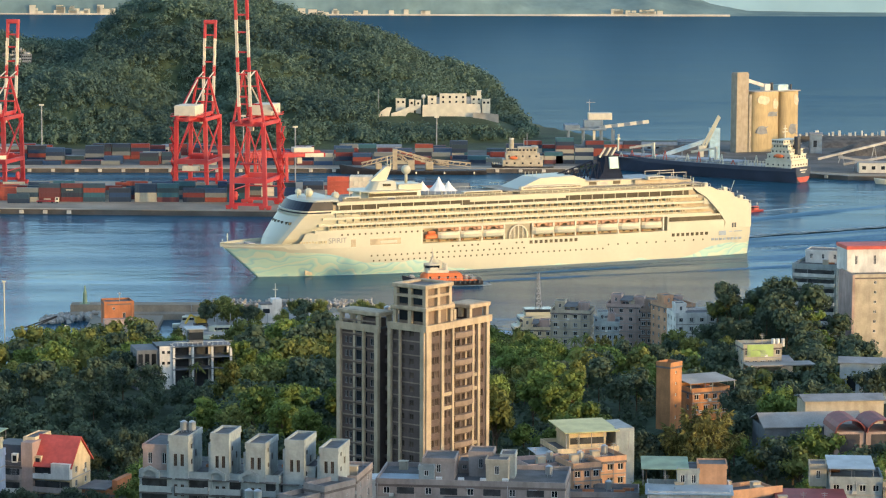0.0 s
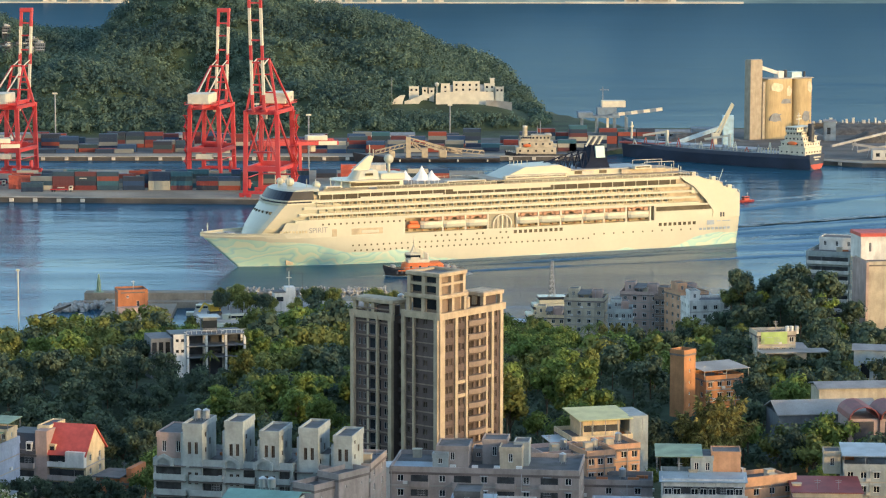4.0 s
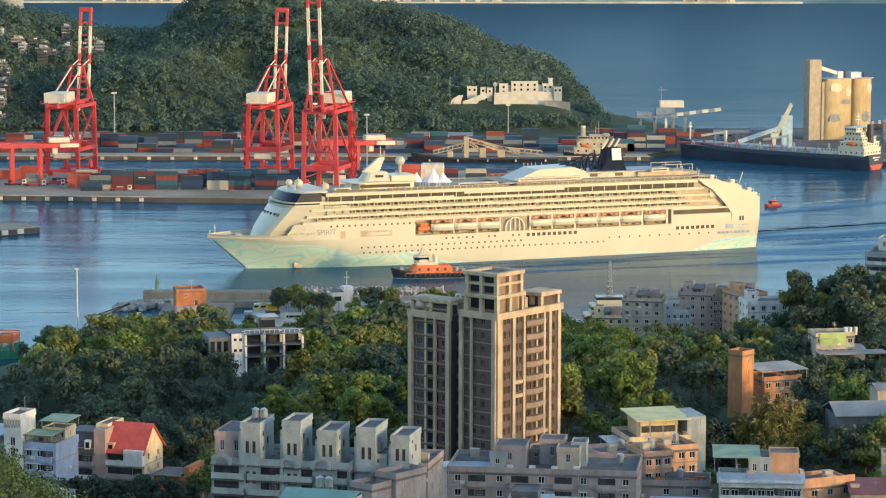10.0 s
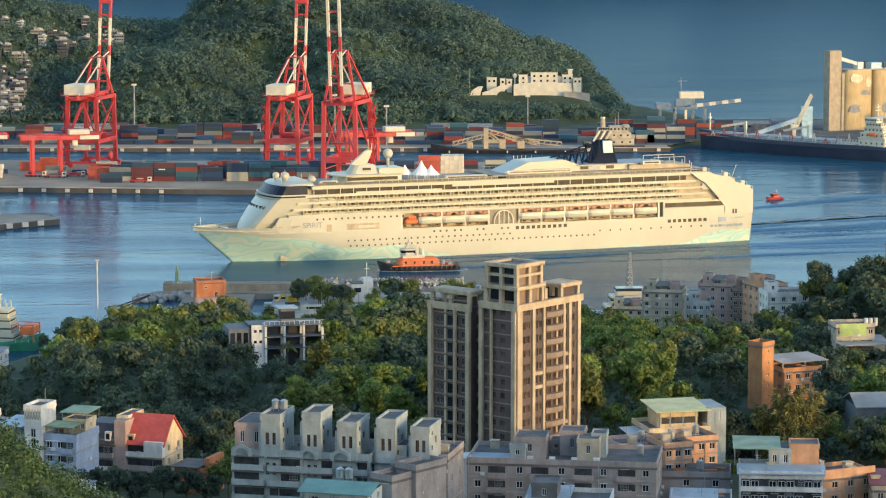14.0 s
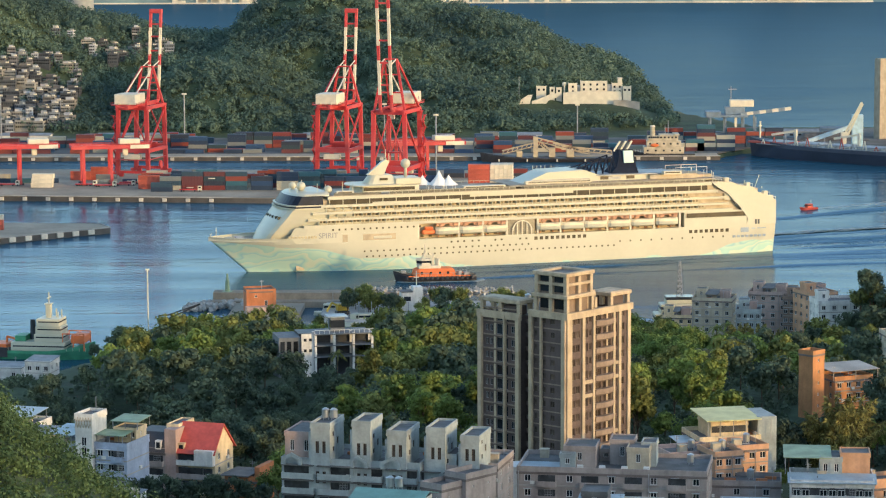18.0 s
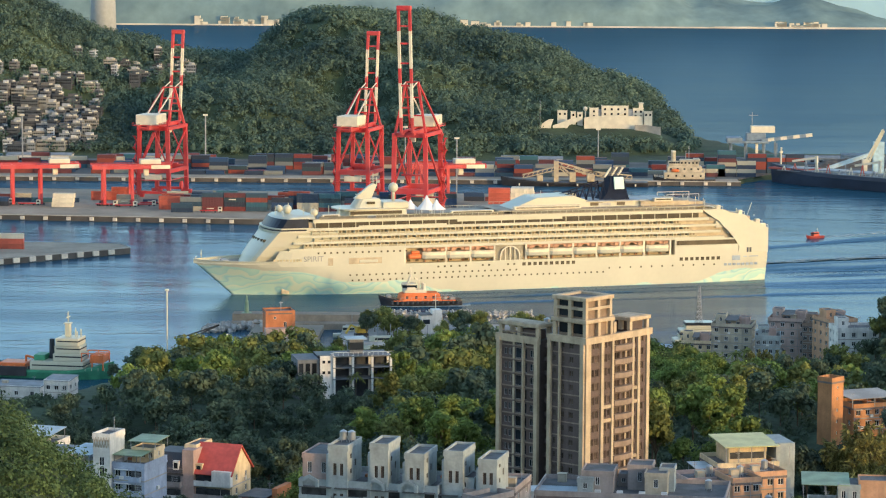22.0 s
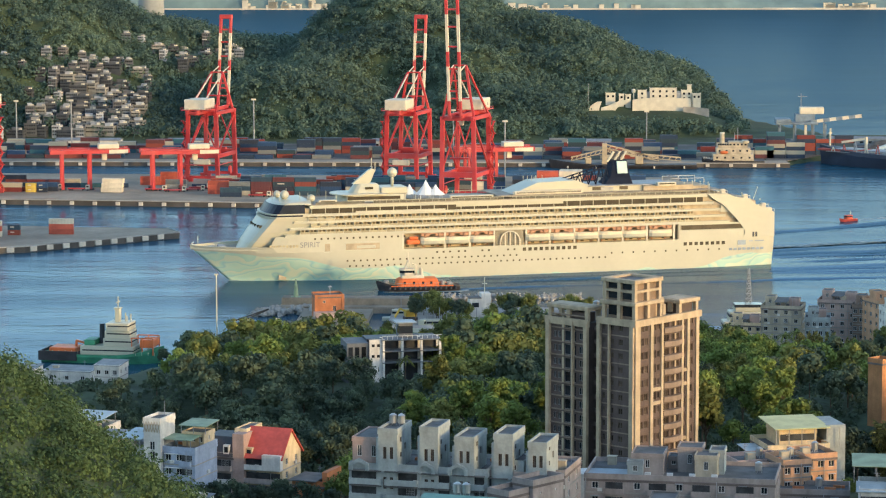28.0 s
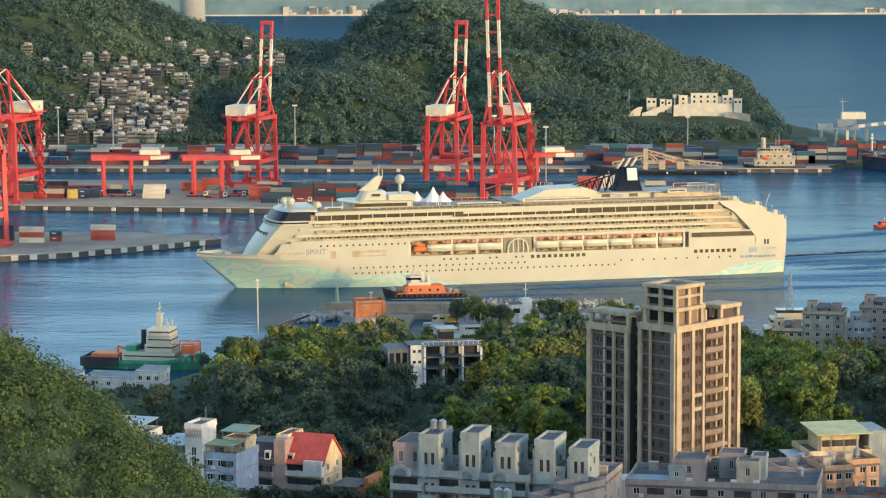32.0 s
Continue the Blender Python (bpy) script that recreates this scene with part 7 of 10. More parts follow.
# -- the tall apartment tower
def tower():
    w, d, fh, n = 23.0, 26.0, 3.15, 13
    t = thing("apartment_tower", 13.4 + (w - -0) * 0, 600, 0, 0, "fifteen-storey brown apartment tower with cream stone pillars", "apartment building")
    base = 29.0
    turn = 50.0
    c, s = math.cos(radians(turn)), math.sin(radians(turn))
    t.matrix_world = pose(14.4 + c * w / 2 - s * d / 2, 599 + s * w / 2 + c * d / 2, base, 0, 0, turn)
    hw, hd, H = w / 2, d / 2, 41.0
    lo = [f for f in range(n)]
    # right-hand front: bays between pillars
    S = []
    for f in lo:
        z = f * fh + 0.9
        S += [(1.8, 3.1, z, z + 1.7), (3.4, 4.7, z, z + 1.7), (6.6, 7.6, z - 0.2, z + 1.7), (8.0, 8.9, z, z + 1.5), (17.5, 18.3, z - 0.3, z + 2.0), (19.7, 21.1, z, z + 1.7)]
        S += [(10.4, 12.4, z - 0.7, z + 1.6), (13.2, 14.2, z - 0.1, z + 1.6), (14.8, 16.0, z - 0.1, z + 1.6)] if f > 2 else [(10.6, 11.6, z - 0.6, z + 1.5), (12.6, 14.4, z, z + 1.5), (15.2, 15.9, z, z + 1.5)]
    Wm = []
    for f in lo:
        z = f * fh + 0.9
        Wm += [(1.2, 2.0, z, z + 1.5), (3.2, 4.4, z, z + 1.4), (5.8, 7.0, z, z + 1.4)]
    body(t, -hw, hw, -hd, -hd + 10.5, 0, H, T_DARK, {"S": S, "W": Wm}, parapet=0, frame_mat=BRONZE)
    Wl = []
    for f in lo:
        z = f * fh + 0.8
        Wl += [(1.7, 2.6, z, z + 1.5), (3.0, 3.9, z, z + 1.5), (5.0, 8.4, z - 0.6, z + 1.8), (9.3, 10.7, z, z + 1.6)]
        part("loggia_post", boxes((-hw + 0.3, -hw + 0.62, hd - 5.0, hd - 4.45, z - 0.7, z + 1.9)), T_CREAM, t)
    body(t, -hw + 0.6, hw, hd - 12.2, hd, 0, H - 1.5, T_DARK, {"W": Wl}, parapet=0, frame_mat=GREYFRAME)
    body(t, -hw + 4.2, hw - 0.5, -hd + 10.5, hd - 12.2, 0, H - 1, T_DARK, {"W": [(0.5, 1.2, f * fh + 0.8, f * fh + 2.2) for f in lo] + [(1.7, 2.8, f * fh + 0.6, f * fh + 2.6) for f in lo]}, parapet=0, frame_mat=BRONZE)
    for f in lo:
        for y in (-hd + 11.0,):
            part("air_conditioner", boxes((-hw + 3.5, -hw + 4.2, y + 1.0, y + 1.9, f * fh + 0.3, f * fh + 1.0)), FRAME, t)
        part("recess_balcony", boxes((-hw + 2.2, -hw + 4.1, hd - 13.6, hd - 12.3, f * fh, f * fh + 1.0)), T_DARK, t)
    taupe = wall_mat("taupe_balcony_tile", (0.25, 0.185, 0.14))
    # pillars
    for u, pw in ((0.0, 1.5), (5.2, 1.0), (9.1, 0.75), (16.5, 0.8), (18.6, 0.9), (21.9, 1.1)):
        part("pillar", boxes((-hw + u - 0.25 * (u == 0), -hw + u + pw, -hd - 0.45, -hd + 0.02, 0, H)), T_CREAM, t, "cream stone pillar")
    for v, pw in ((0.0, 1.1), (6.9, 0.35), (9.6, 0.9)):
        part("pillar", boxes((-hw - 0.75, -hw + 0.02, -hd + v, -hd + v + pw, 0, H)), T_CREAM, t)
    for v, pw in ((hd - 12.2, 1.0), (hd - 8.0, 0.3), (hd - 1.0, 1.0)):
        part("pillar", boxes((-hw - 0.3, -hw + 0.62, v, v + pw, 0, H - 1.5)), T_CREAM, t)
    for f in range(1, n + 1):
        part("floor_band", boxes((-hw + 1.6, hw - 1.0, -hd - 0.12, -hd + 0.02, f * fh - 0.25, f * fh + 0.05)), T_DARK, t)
        part("floor_band", boxes((-hw - 0.12, -hw + 0.02, -hd + 1.1, -hd + 9.6, f * fh - 0.22, f * fh + 0.05)), taupe, t)
        part("balcony_ledge", boxes((-hw + 0.25, -hw + 0.62, hd - 11.1, hd - 1.1, f * fh - 0.16, f * fh + 0.10)), taupe, t)
    for f in range(3, n):
        bm = bmesh.new()
        pts = [(-hw + 9.9, -hd)] + [(-hw + 9.9 + 6.5 * k / 8, -hd - 0.7 - 0.7 * math.sin(math.pi * k / 8)) for k in range(9)] + [(-hw + 16.4, -hd)]
        stack(bm, [(pts, f * fh - 0.1), (pts, f * fh + 1.05)], bottom=True)
        part("balcony", bm, taupe, t, "curved taupe balcony front")
        part("balcony_door", boxes((-hw + 14.4, -hw + 14.9, -hd - 0.08, -hd + 0.05, f * fh + 1.0, f * fh + 2.5)), T_CREAM, t)
    for f, u in ((3, 5.9), (7, 5.9), (8, 5.9), (1, 5.9), (4, 17.4), (9, 17.4), (8, 17.4)):
        part("cross_panel", boxes((-hw + u, -hw + u + (3.4 if u < 10 else 1.4), -hd - 0.3, -hd + 0.02, f * fh - 0.4, f * fh + 0.35)), T_CREAM, t)
    # crown: frames, parapets and the penthouse
    part("cornice", boxes((-hw - 0.7, hw + 0.6, -hd - 0.7, -hd + 0.4, H - 0.9, H + 0.6), (-hw - 0.7, -hw + 0.4, -hd + 0.4, -hd + 10.6, H - 0.9, H + 0.6)), T_CREAM, t)
    part("cornice", boxes((-hw + 0.0, hw, hd - 0.4, hd + 0.5, H - 2.4, H - 0.8), (-hw - 0.1, -hw + 0.7, hd - 12.4, hd - 0.4, H - 2.4, H - 0.8)), T_CREAM, t)

    def frame_top(x0, x1, y0, y1, z0, z1, posts=3):
        nx, ny = posts, max(2, posts - 1)
        spots = [(x0 + (x1 - x0) * k / (nx - 1), y) for k in range(nx) for y in (y0, y1)] + [(x, y0 + (y1 - y0) * k / ny) for k in range(1, ny) for x in (x0, x1)]
        for x, y in spots:
            part("crown_post", boxes((x - 0.45, x + 0.45, y - 0.45, y + 0.45, z0, z1 - 0.9)), T_CREAM, t)
        part("crown_beam", boxes((x0 - 0.8, x1 + 0.8, y0 - 0.8, y0 + 0.6, z1 - 0.9, z1), (x0 - 0.8, x1 + 0.8, y1 - 0.6, y1 + 0.8, z1 - 0.9, z1), (x0 - 0.8, x0 + 0.6, y0 + 0.6, y1 - 0.6, z1 - 0.9, z1), (x1 - 0.6, x1 + 0.8, y0 + 0.6, y1 - 0.6, z1 - 0.9, z1), bevel=0.12), T_CREAM, t)
    frame_top(-hw + 0.3, -hw + 9.2, -hd + 0.3, -hd + 9.0, H + 0.6, H + 4.6, 3)
    frame_top(-hw + 0.4, -hw + 9.0, -hd + 0.5, -hd + 8.8, H + 4.6, H + 9.6, 3)
    part("penthouse_band", boxes((-hw, -hw + 9.4, -hd + 0.0, -hd + 0.5, H + 6.6, H + 7.2), (-hw, -hw + 0.5, -hd + 0.5, -hd + 9.2, H + 6.6, H + 7.2)), T_CREAM, t)
    part("penthouse", boxes((-hw + 0.85, -hw + 8.6, -hd + 0.95, -hd + 8.4, H, H + 8.7)), wall_mat("brown_penthouse_tile", (0.23, 0.165, 0.12)), t, "recessed brown penthouse")
    for z in (H + 1.2, H + 5.0, H + 7.3):
        part("penthouse_window", boxes((-hw + 0.78, -hw + 0.84, -hd + 1.4, -hd + 8.2, z, z + (1.9 if z > H + 6 else 2.2) * (0.62 if z > H + 6 else 1))), GLASS, t)
    part("penthouse_roof", boxes((-hw + 0.2, -hw + 9.2, -hd + 0.3, -hd + 9, H + 8.7, H + 9.1)), R_FELT, t)
    frame_top(hw - 6.6, hw - 0.4, -hd + 0.4, -hd + 5.4, H + 0.6, H + 3.6, 2)
    frame_top(-hw + 0.8, -hw + 4.6, hd - 11.6, hd - 0.8, H - 1.2, H + 2.2, 2)
    part("crown_slab", boxes((-hw + 0.6, -hw + 4.9, hd - 11.8, hd - 0.6, H + 2.0, H + 2.3)), T_CREAM, t)
    part("crown_slab", boxes((hw - 6.8, hw - 0.2, -hd + 0.2, -hd + 5.6, H + 3.3, H + 3.7)), T_CREAM, t)
    part("crown_infill", boxes((hw - 6.0, hw - 1.0, -hd + 1.0, -hd + 4.9, H, H + 3.2)), T_DARK, t)
    part("crown_infill", boxes((-hw + 1.3, -hw + 4.2, hd - 11, hd - 6, H - 1.4, H + 0.6)), T_DARK, t)
    part("stair_house", boxes((-hw + 10.4, -hw + 14, -hd + 3, -hd + 8, H, H + 4.2), (-hw + 12, -hw + 13, -hd + 1.5, -hd + 3, H, H + 2.8)), T_CREAM, t)
    part("aerial", struts(0.12, ((-hw + 13, -hd + 6, H + 4), (-hw + 13, -hd + 6, H + 7.5)), ((-hw + 15, -hd + 6, H), (-hw + 15, -hd + 6, H + 7.5)), ((-hw + 13, -hd + 6, H + 7.5), (-hw + 15, -hd + 6, H + 7.5)), ((hw - 4, -hd + 8, H), (hw - 4, -hd + 8, H + 4.5))), STEEL, t)
    for x, y in ((2, -5), (4.5, -4), (-2, 6)):
        tank(t, x, y, H)


tower()


def house(x0, x1, y, roof_z, turn, depth, wall, label, name="apartment_block", fh=3.0, windows=4, side_windows=2, base=None, parapet=0.9, roof=R_FELT, group="", win=(1.3, 1.4)):
    """A flat-roofed block whose front runs from x0 to x1 at distance y. Returns the thing, its half sizes and its height."""
    w = (x1 - x0) / math.cos(radians(turn))
    z0 = (at_ground((x0 + x1) / 2, y) if base is None else base) - 1.0
    h = roof_z - z0
    c, s = math.cos(radians(turn)), math.sin(radians(turn))
    ob = thing(name, (x0 + x1) / 2 - s * depth / 2, y + c * depth / 2, z0, turn, label, "building", group)
    fl = max(1, int(h // fh))
    off = h - fl * fh
    sh = lambda rows: [(a, b, v0 + off, v1 + off) for a, b, v0, v1 in rows]
    body(ob, -w / 2, w / 2, -depth / 2, depth / 2, 0, h, wall,
         {"S": sh(rows_of(w, windows, win[0], fl, fh, 0.8, win[1])), "E": sh(rows_of(depth, side_windows, win[0], fl, fh, 0.9, win[1])), "W": sh(rows_of(depth, side_windows, win[0], fl, fh, 0.9, win[1]))}, roof, parapet)
    if win[0] > 1:
        fittings(ob, w, depth, h, fl, fh, off, windows)
    return ob, w / 2, depth / 2, h, fl, off


fit_rng = random.Random(41)
HOOD = mat("sheet_window_hood", (0.40, 0.42, 0.43), 0.5, 0.3, vary=0.2, each=0.35)
AIRCON = mat("off_white_metal_case", (0.55, 0.54, 0.50), 0.5, vary=0.1, each=0.2)
PIPE = mat("grey_pipe", (0.30, 0.30, 0.30), 0.6, vary=0.2, each=0.3)


def shared(name, rows, material):
    me = bpy.data.meshes.get(name + "_piece")
    if not me:
        bm = boxes(*rows)
        me = bpy.data.meshes.new(name + "_piece")
        bm.to_mesh(me), bm.free(), me.materials.append(material)
    return me


def fittings(ob, w, depth, h, fl, fh, off, windows):
    """Window hoods, air conditioners, grilles, drain pipes, floor lines and roof clutter of a town house."""
    hood = shared("window_hood", [(-0.85, 0.85, -0.65, 0, 0, 0.07)], HOOD)
    case = shared("air_conditioner", [(-0.45, 0.45, -0.42, 0, 0, 0.62), (-0.38, 0.1, -0.44, -0.42, 0.08, 0.54)], AIRCON)
    cage = shared("window_cage", [(-0.8 + 0.32 * k, -0.76 + 0.32 * k, -0.5, -0.46, 0, 1.5) for k in range(6)] + [(-0.8, 0.84, -0.5, -0.46, v, v + 0.05) for v in (0, 0.5, 1.0, 1.5)] + [(-0.8, 0.84, -0.5, 0, -0.08, 0)], PIPE)
    top_floors = range(max(0, fl - 4), fl)
    for f in top_floors:
        for k in range(windows):
            u = -w / 2 + w * (k + 0.5) / windows
            q = fit_rng.random()
            if q < 0.42:
                part("window_hood", hood, HOOD, ob).matrix_local = pose(u, -depth / 2, f * fh + off + 2.3)
            elif q < 0.62:
                part("window_cage", cage, PIPE, ob).matrix_local = pose(u, -depth / 2, f * fh + off + 0.75)
            if fit_rng.random() < 0.3:
                part("air_conditioner", case, AIRCON, ob).matrix_local = pose(u + 1.0, -depth / 2, f * fh + off + 0.3)
            if fit_rng.random() < 0.15:
                part("air_conditioner", case, AIRCON, ob).matrix_local = pose(w / 2, -depth / 2 + depth * fit_rng.uniform(0.2, 0.8), f * fh + off + 0.4, 0, 0, 90)
        part("floor_line", boxes((-w / 2 - 0.05, w / 2 + 0.05, -depth / 2 - 0.07, -depth / 2, f * fh + off - 0.12, f * fh + off + 0.14), (w / 2, w / 2 + 0.07, -depth / 2, depth / 2, f * fh + off - 0.12, f * fh + off + 0.14)), CONCRETE, ob)
    for u in (-w / 2 + 0.25, w * fit_rng.uniform(-0.2, 0.3)):
        part("drain_pipe", struts(0.13, ((u, -depth / 2 - 0.14, max(0, h - 12)), (u, -depth / 2 - 0.14, h)), sides=5), PIPE, ob)
    for k in range(4 if ob.location.x > 0 else 2):
        x, y = fit_rng.uniform(-w / 2 + 1, w / 2 - 1), fit_rng.uniform(-depth / 2 + 1.2, depth / 2 - 1.2)
        kind = fit_rng.randrange(4)
        if kind == 0:
            part("roof_aerial", struts(0.07, ((x, y, h), (x, y, h + 3.2)), ((x - 0.7, y, h + 2.9), (x + 0.7, y, h + 2.9)), ((x - 0.5, y, h + 2.5), (x + 0.5, y, h + 2.5))), STEEL, ob)
        elif kind == 1:
            part("roof_hutch", boxes((x - 0.9, x + 0.9, y - 0.7, y + 0.7, h, h + 1.7), (x - 1.05, x + 1.05, y - 0.85, y + 0.85, h + 1.7, h + 1.8)), W_TAN, ob)
        elif kind == 2:
            part("roof_planter", boxes((x - 1.2, x + 1.2, y - 0.35, y + 0.35, h, h + 0.55)), W_BRICK, ob)
        else:
            part("roof_pipe", struts(0.16, ((x, y, h), (x, y, h + 1.3)), ((x, y, h + 0.4), (x + 2.2, y, h + 0.4))), PIPE, ob)


def roof_room(ob, x0, x1, y0, y1, z, h, wall, wins=1, roof=R_FELT, parapet=0.25):
    body(ob, x0, x1, y0, y1, z, z + h, wall, {"S": rows_of(x1 - x0, wins, 0.9, 1, h, h * 0.35, h * 0.4) if wins else [], "E": rows_of(y1 - y0, 1, 0.7, 1, h, h * 0.4, h * 0.35)}, roof, parapet, "roof_room")


# -- grey apartment blocks with stair towers
def grey_blocks():
    turn = -13
    for n, (x0, x1, y, top, towers, gables) in enumerate(((-43.5, -29.32, 522.97, 52.38, ((0.12, 3.9, 5.2, 7.6),), (0.33,)), (-29.79, -16.08, 521.08, 52.1, ((0.36, 3.9, 5.2, 6.8), (-0.66, 3.7, 4, 8.4)), (0.25, 1.2)),
                                                          (-16.55, -6.43, 520.13, 51.62, ((-0.27, 3.8, 5, 7.9), (1.05, 3.7, 5, 6.6)), ()))):
        ob, hw, hd, h, fl, off = house(x0, x1, y, top, turn, 15, W_GREY if n < 2 else W_MAUVE, "grey-green tiled apartment block with balconies and stair towers", windows=4, side_windows=2)
        for f in range(fl):
            z = f * 3.0 + off
            for k in range(2):
                a = -hw + 0.3 + k * hw
                balcony(ob, a, a + hw - 0.7, -hd, z, W_GREY, 1.3)
                part("balcony_shade", boxes((a, a + hw - 0.7, -hd - 1.35, -hd, z + 2.45, z + 2.6)), R_FELT, ob)
                # painted shade: a flat dark strip above the balcony front
                part("loggia_opening", boxes((a + 0.2, a + hw - 0.9, -hd - 0.05, -hd - 0.005, z + 1.0, z + 2.4)), LOGGIA_SHADE, ob)
        for u, tw, td, th in towers:
            x = u * hw
            body(ob, x - tw / 2, x + tw / 2, -hd - 0.6, -hd + td + 4, h - 6, h + th, W_GREY, {"S": [(tw * 0.25, tw * 0.25 + 0.7, 8, 10.4), (tw * 0.6, tw * 0.6 + 0.7, 8, 10.4), (tw * 0.25, tw * 0.25 + 0.7, 2, 4.4), (tw * 0.6, tw * 0.6 + 0.7, 2, 4.4)], "E": [(2, 3.2, 8, 9), (2, 3.2, 11, 12), (5, 6.2, 9, 10.4)]}, R_FELT, 0.5, "stair_tower", BRONZE)
            part("tower_slot", boxes((x - tw / 2 - 0.5, x - tw / 2, -hd - 0.4, -hd + 3, h - 6, h + th - 1.5)), W_GREY, ob)
        for u in gables:
            x = -hw + u * hw
            part("gable", extrude_outline(bmesh.new(), [(x - 2, h - 0.4), (x - 2, h + 1.0), (x, h + 2.0), (x + 2, h + 1.0), (x + 2, h - 0.4), (x + 1.3, h - 0.4), (x + 1.3, h + 0.6), (x, h + 1.3), (x - 1.3, h + 0.6), (x - 1.3, h - 0.4)], "y", -hd - 1.3, -hd - 0.9), W_GREY, ob)
        if n == 0:
            roof_room(ob, -hw + 0.4, -hw + 6.2, -hd + 1, hd - 3, h, 5.6, W_PINK, 2)
            tank(ob, 0.2, -2, h + 7.6)
            tank(ob, 1.9, -2, h + 7.6)
        if n == 2:
            roof_room(ob, -1.5, 2.5, -hd + 0.5, 0, h, 2.8, W_GREY, 1, R_DARK)
    ob, hw, hd, h, fl, off = house(-6.62, -0.95, 525.81, 50.87, turn, 14, W_MAUVE, "mauve-grey apartment block at the rear", windows=2)
    balcony(ob, -hw + 0.5, 0, -hd, h - 3.4, W_GREY)
    for n, (x0, x1, y, top) in enumerate(((-15.6, -11.54, 506.9, 50.87), (-10.97, -7.0, 510.68, 52.19))):
        ob, hw, hd, h, fl, off = house(x0, x1, y, top, -40, 9, W_MAUVE, "plain mauve-grey end wall of an apartment block", windows=2, side_windows=2, win=(0.35, 0.5))
    ob, hw, hd, h, fl, off = house(-26.9, -15.4, 480, 54.0, -16, 9, W_WHITE, "building with a teal sheet roof and rooftop tanks", windows=3, parapet=0.0)
    part("sheet_roof", extrude_outline(bmesh.new(), [(-hd - 1, h), (0, h + 1.3), (hd + 1, h), (hd + 1, h + 0.15), (0, h + 1.45), (-hd - 1, h + 0.15)], "x", -hw - 1, hw + 1), mat("teal_sheet_roof", (0.16, 0.30, 0.25), 0.55, vary=0.15), ob)
    tank(ob, 0.5, 2.0, h + 1.0)
    tank(ob, -1.2, 2.0, h + 1.0)


grey_blocks()


def left_houses():
    # pale blue block with a white clock-like stair tower
    ob, hw, hd, h, fl, off = house(-87.0, -79.8, 566, 46.9, -18, 11, W_BLUE, "pale blue tiled apartment block with rooftop terrace", windows=3, side_windows=0)
    for f in range(fl):
        balcony(ob, -hw + 4.2, -hw + 6.8, -hd, f * 3 + off, W_BLUE, 0.9)
        part("window_canopy", boxes((-hw + 0.6, -hw + 3.8, -hd - 0.6, -hd, f * 3 + off + 2.3, f * 3 + off + 2.42)), FRAME, ob)
    canopy(ob, -hw + 0.3, hw - 1.2, -hd + 0.5, -hd + 5, h, 2.3, R_GREEN, 0.3)
    roof_room(ob, -hw + 2, hw - 0.4, -hd + 5.5, hd - 0.3, h, 3.0, W_CREAM, 3)
    canopy(ob, -hw + 2, hw + 0.2, -hd + 5, hd, h + 3.0, 1.6, R_GREEN, 0.4)
    body(ob, -hw - 4.0, -hw, -hd - 1.0, hd - 5, 0, h + 6.4, W_WHITE, {"S": [(1.4, 2.6, v, v + 1.9) for v in np.arange(2, h + 1, 2.2)]}, R_FELT, 0.6, "stair_tower")
    part("lattice_panel", struts(0.12, *(((-hw - 3.95 + 0.65 * k, -hd - 1.1, h + 3.9), (-hw - 3.3 + 0.65 * k, -hd - 1.1, h + 6.2)) for k in range(6)), *(((-hw - 3.3 + 0.65 * k, -hd - 1.1, h + 3.9), (-hw - 3.95 + 0.65 * k, -hd - 1.1, h + 6.2)) for k in range(6))), W_TAN, ob)
    part("aerial", struts(0.12, ((-hw - 2.2, 0, h + 6.4), (-hw - 2.2, 0, h + 9.6))), STEEL, ob)
    ob, hw, hd, h, fl, off = house(-98, -92.2, 570, 46.0, -18, 11, W_BLUE, "pale blue block beside the stair tower", windows=2)
    canopy(ob, -hw + 0.3, hw - 0.3, -hd + 0.5, hd - 1, h, 2.6, R_BLUE, 0.5)
    ob, hw, hd, h, fl, off = house(-84, -77, 548, 39.0, -18, 8, W_WHITE, "low block with a grey sheet roof", windows=3)
    canopy(ob, -hw, hw, -hd, hd, h, 0.5, SLATE, 0.6)
    # further west, white blocks with sheet shelters
    for x0, x1, y, top, wall, rf in ((-118, -106, 600, 44.5, W_WHITE, R_BLUE), (-128, -118.5, 620, 41.5, W_WHITE, SLATE), (-109, -100.5, 590, 42, W_CREAM, SLATE), (-140, -129, 640, 38, W_GREY, R_GREEN)):
        ob, hw, hd, h, fl, off = house(x0, x1, y, top, -15, 11, wall, "flat-roofed block with an open rooftop shelter", windows=3)
        canopy(ob, -hw + 0.3, hw - 0.3, -hd + 0.4, hd - 2, h, 2.6, rf, 0.6)
        for f in range(fl):
            balcony(ob, -hw + 0.5, hw * 0.3, -hd, f * 3 + off, wall, 1.0)
    # brown row house with mansard roof
    ob, hw, hd, h, fl, off = house(-81.2, -74.4, 588, 41.5, -18, 10, W_MAUVE, "brown row house with dark mansard roof and dormers", windows=2)
    part("mansard", extrude_outline(bmesh.new(), [(-hd - 0.5, h), (-hd + 1.6, h + 4.2), (hd - 1.6, h + 4.2), (hd + 0.5, h)], "x", -hw, hw), R_DARK, ob)
    for x in (-hw + 1.6, hw - 1.6):
        part("dormer", boxes((x - 0.7, x + 0.7, -hd - 0.2, -hd + 1.4, h + 0.6, h + 2.6)), W_WHITE, ob)
        part("dormer_window", boxes((x - 0.45, x + 0.45, -hd - 0.24, -hd - 0.2, h + 0.9, h + 2.2)), GLASS, ob)
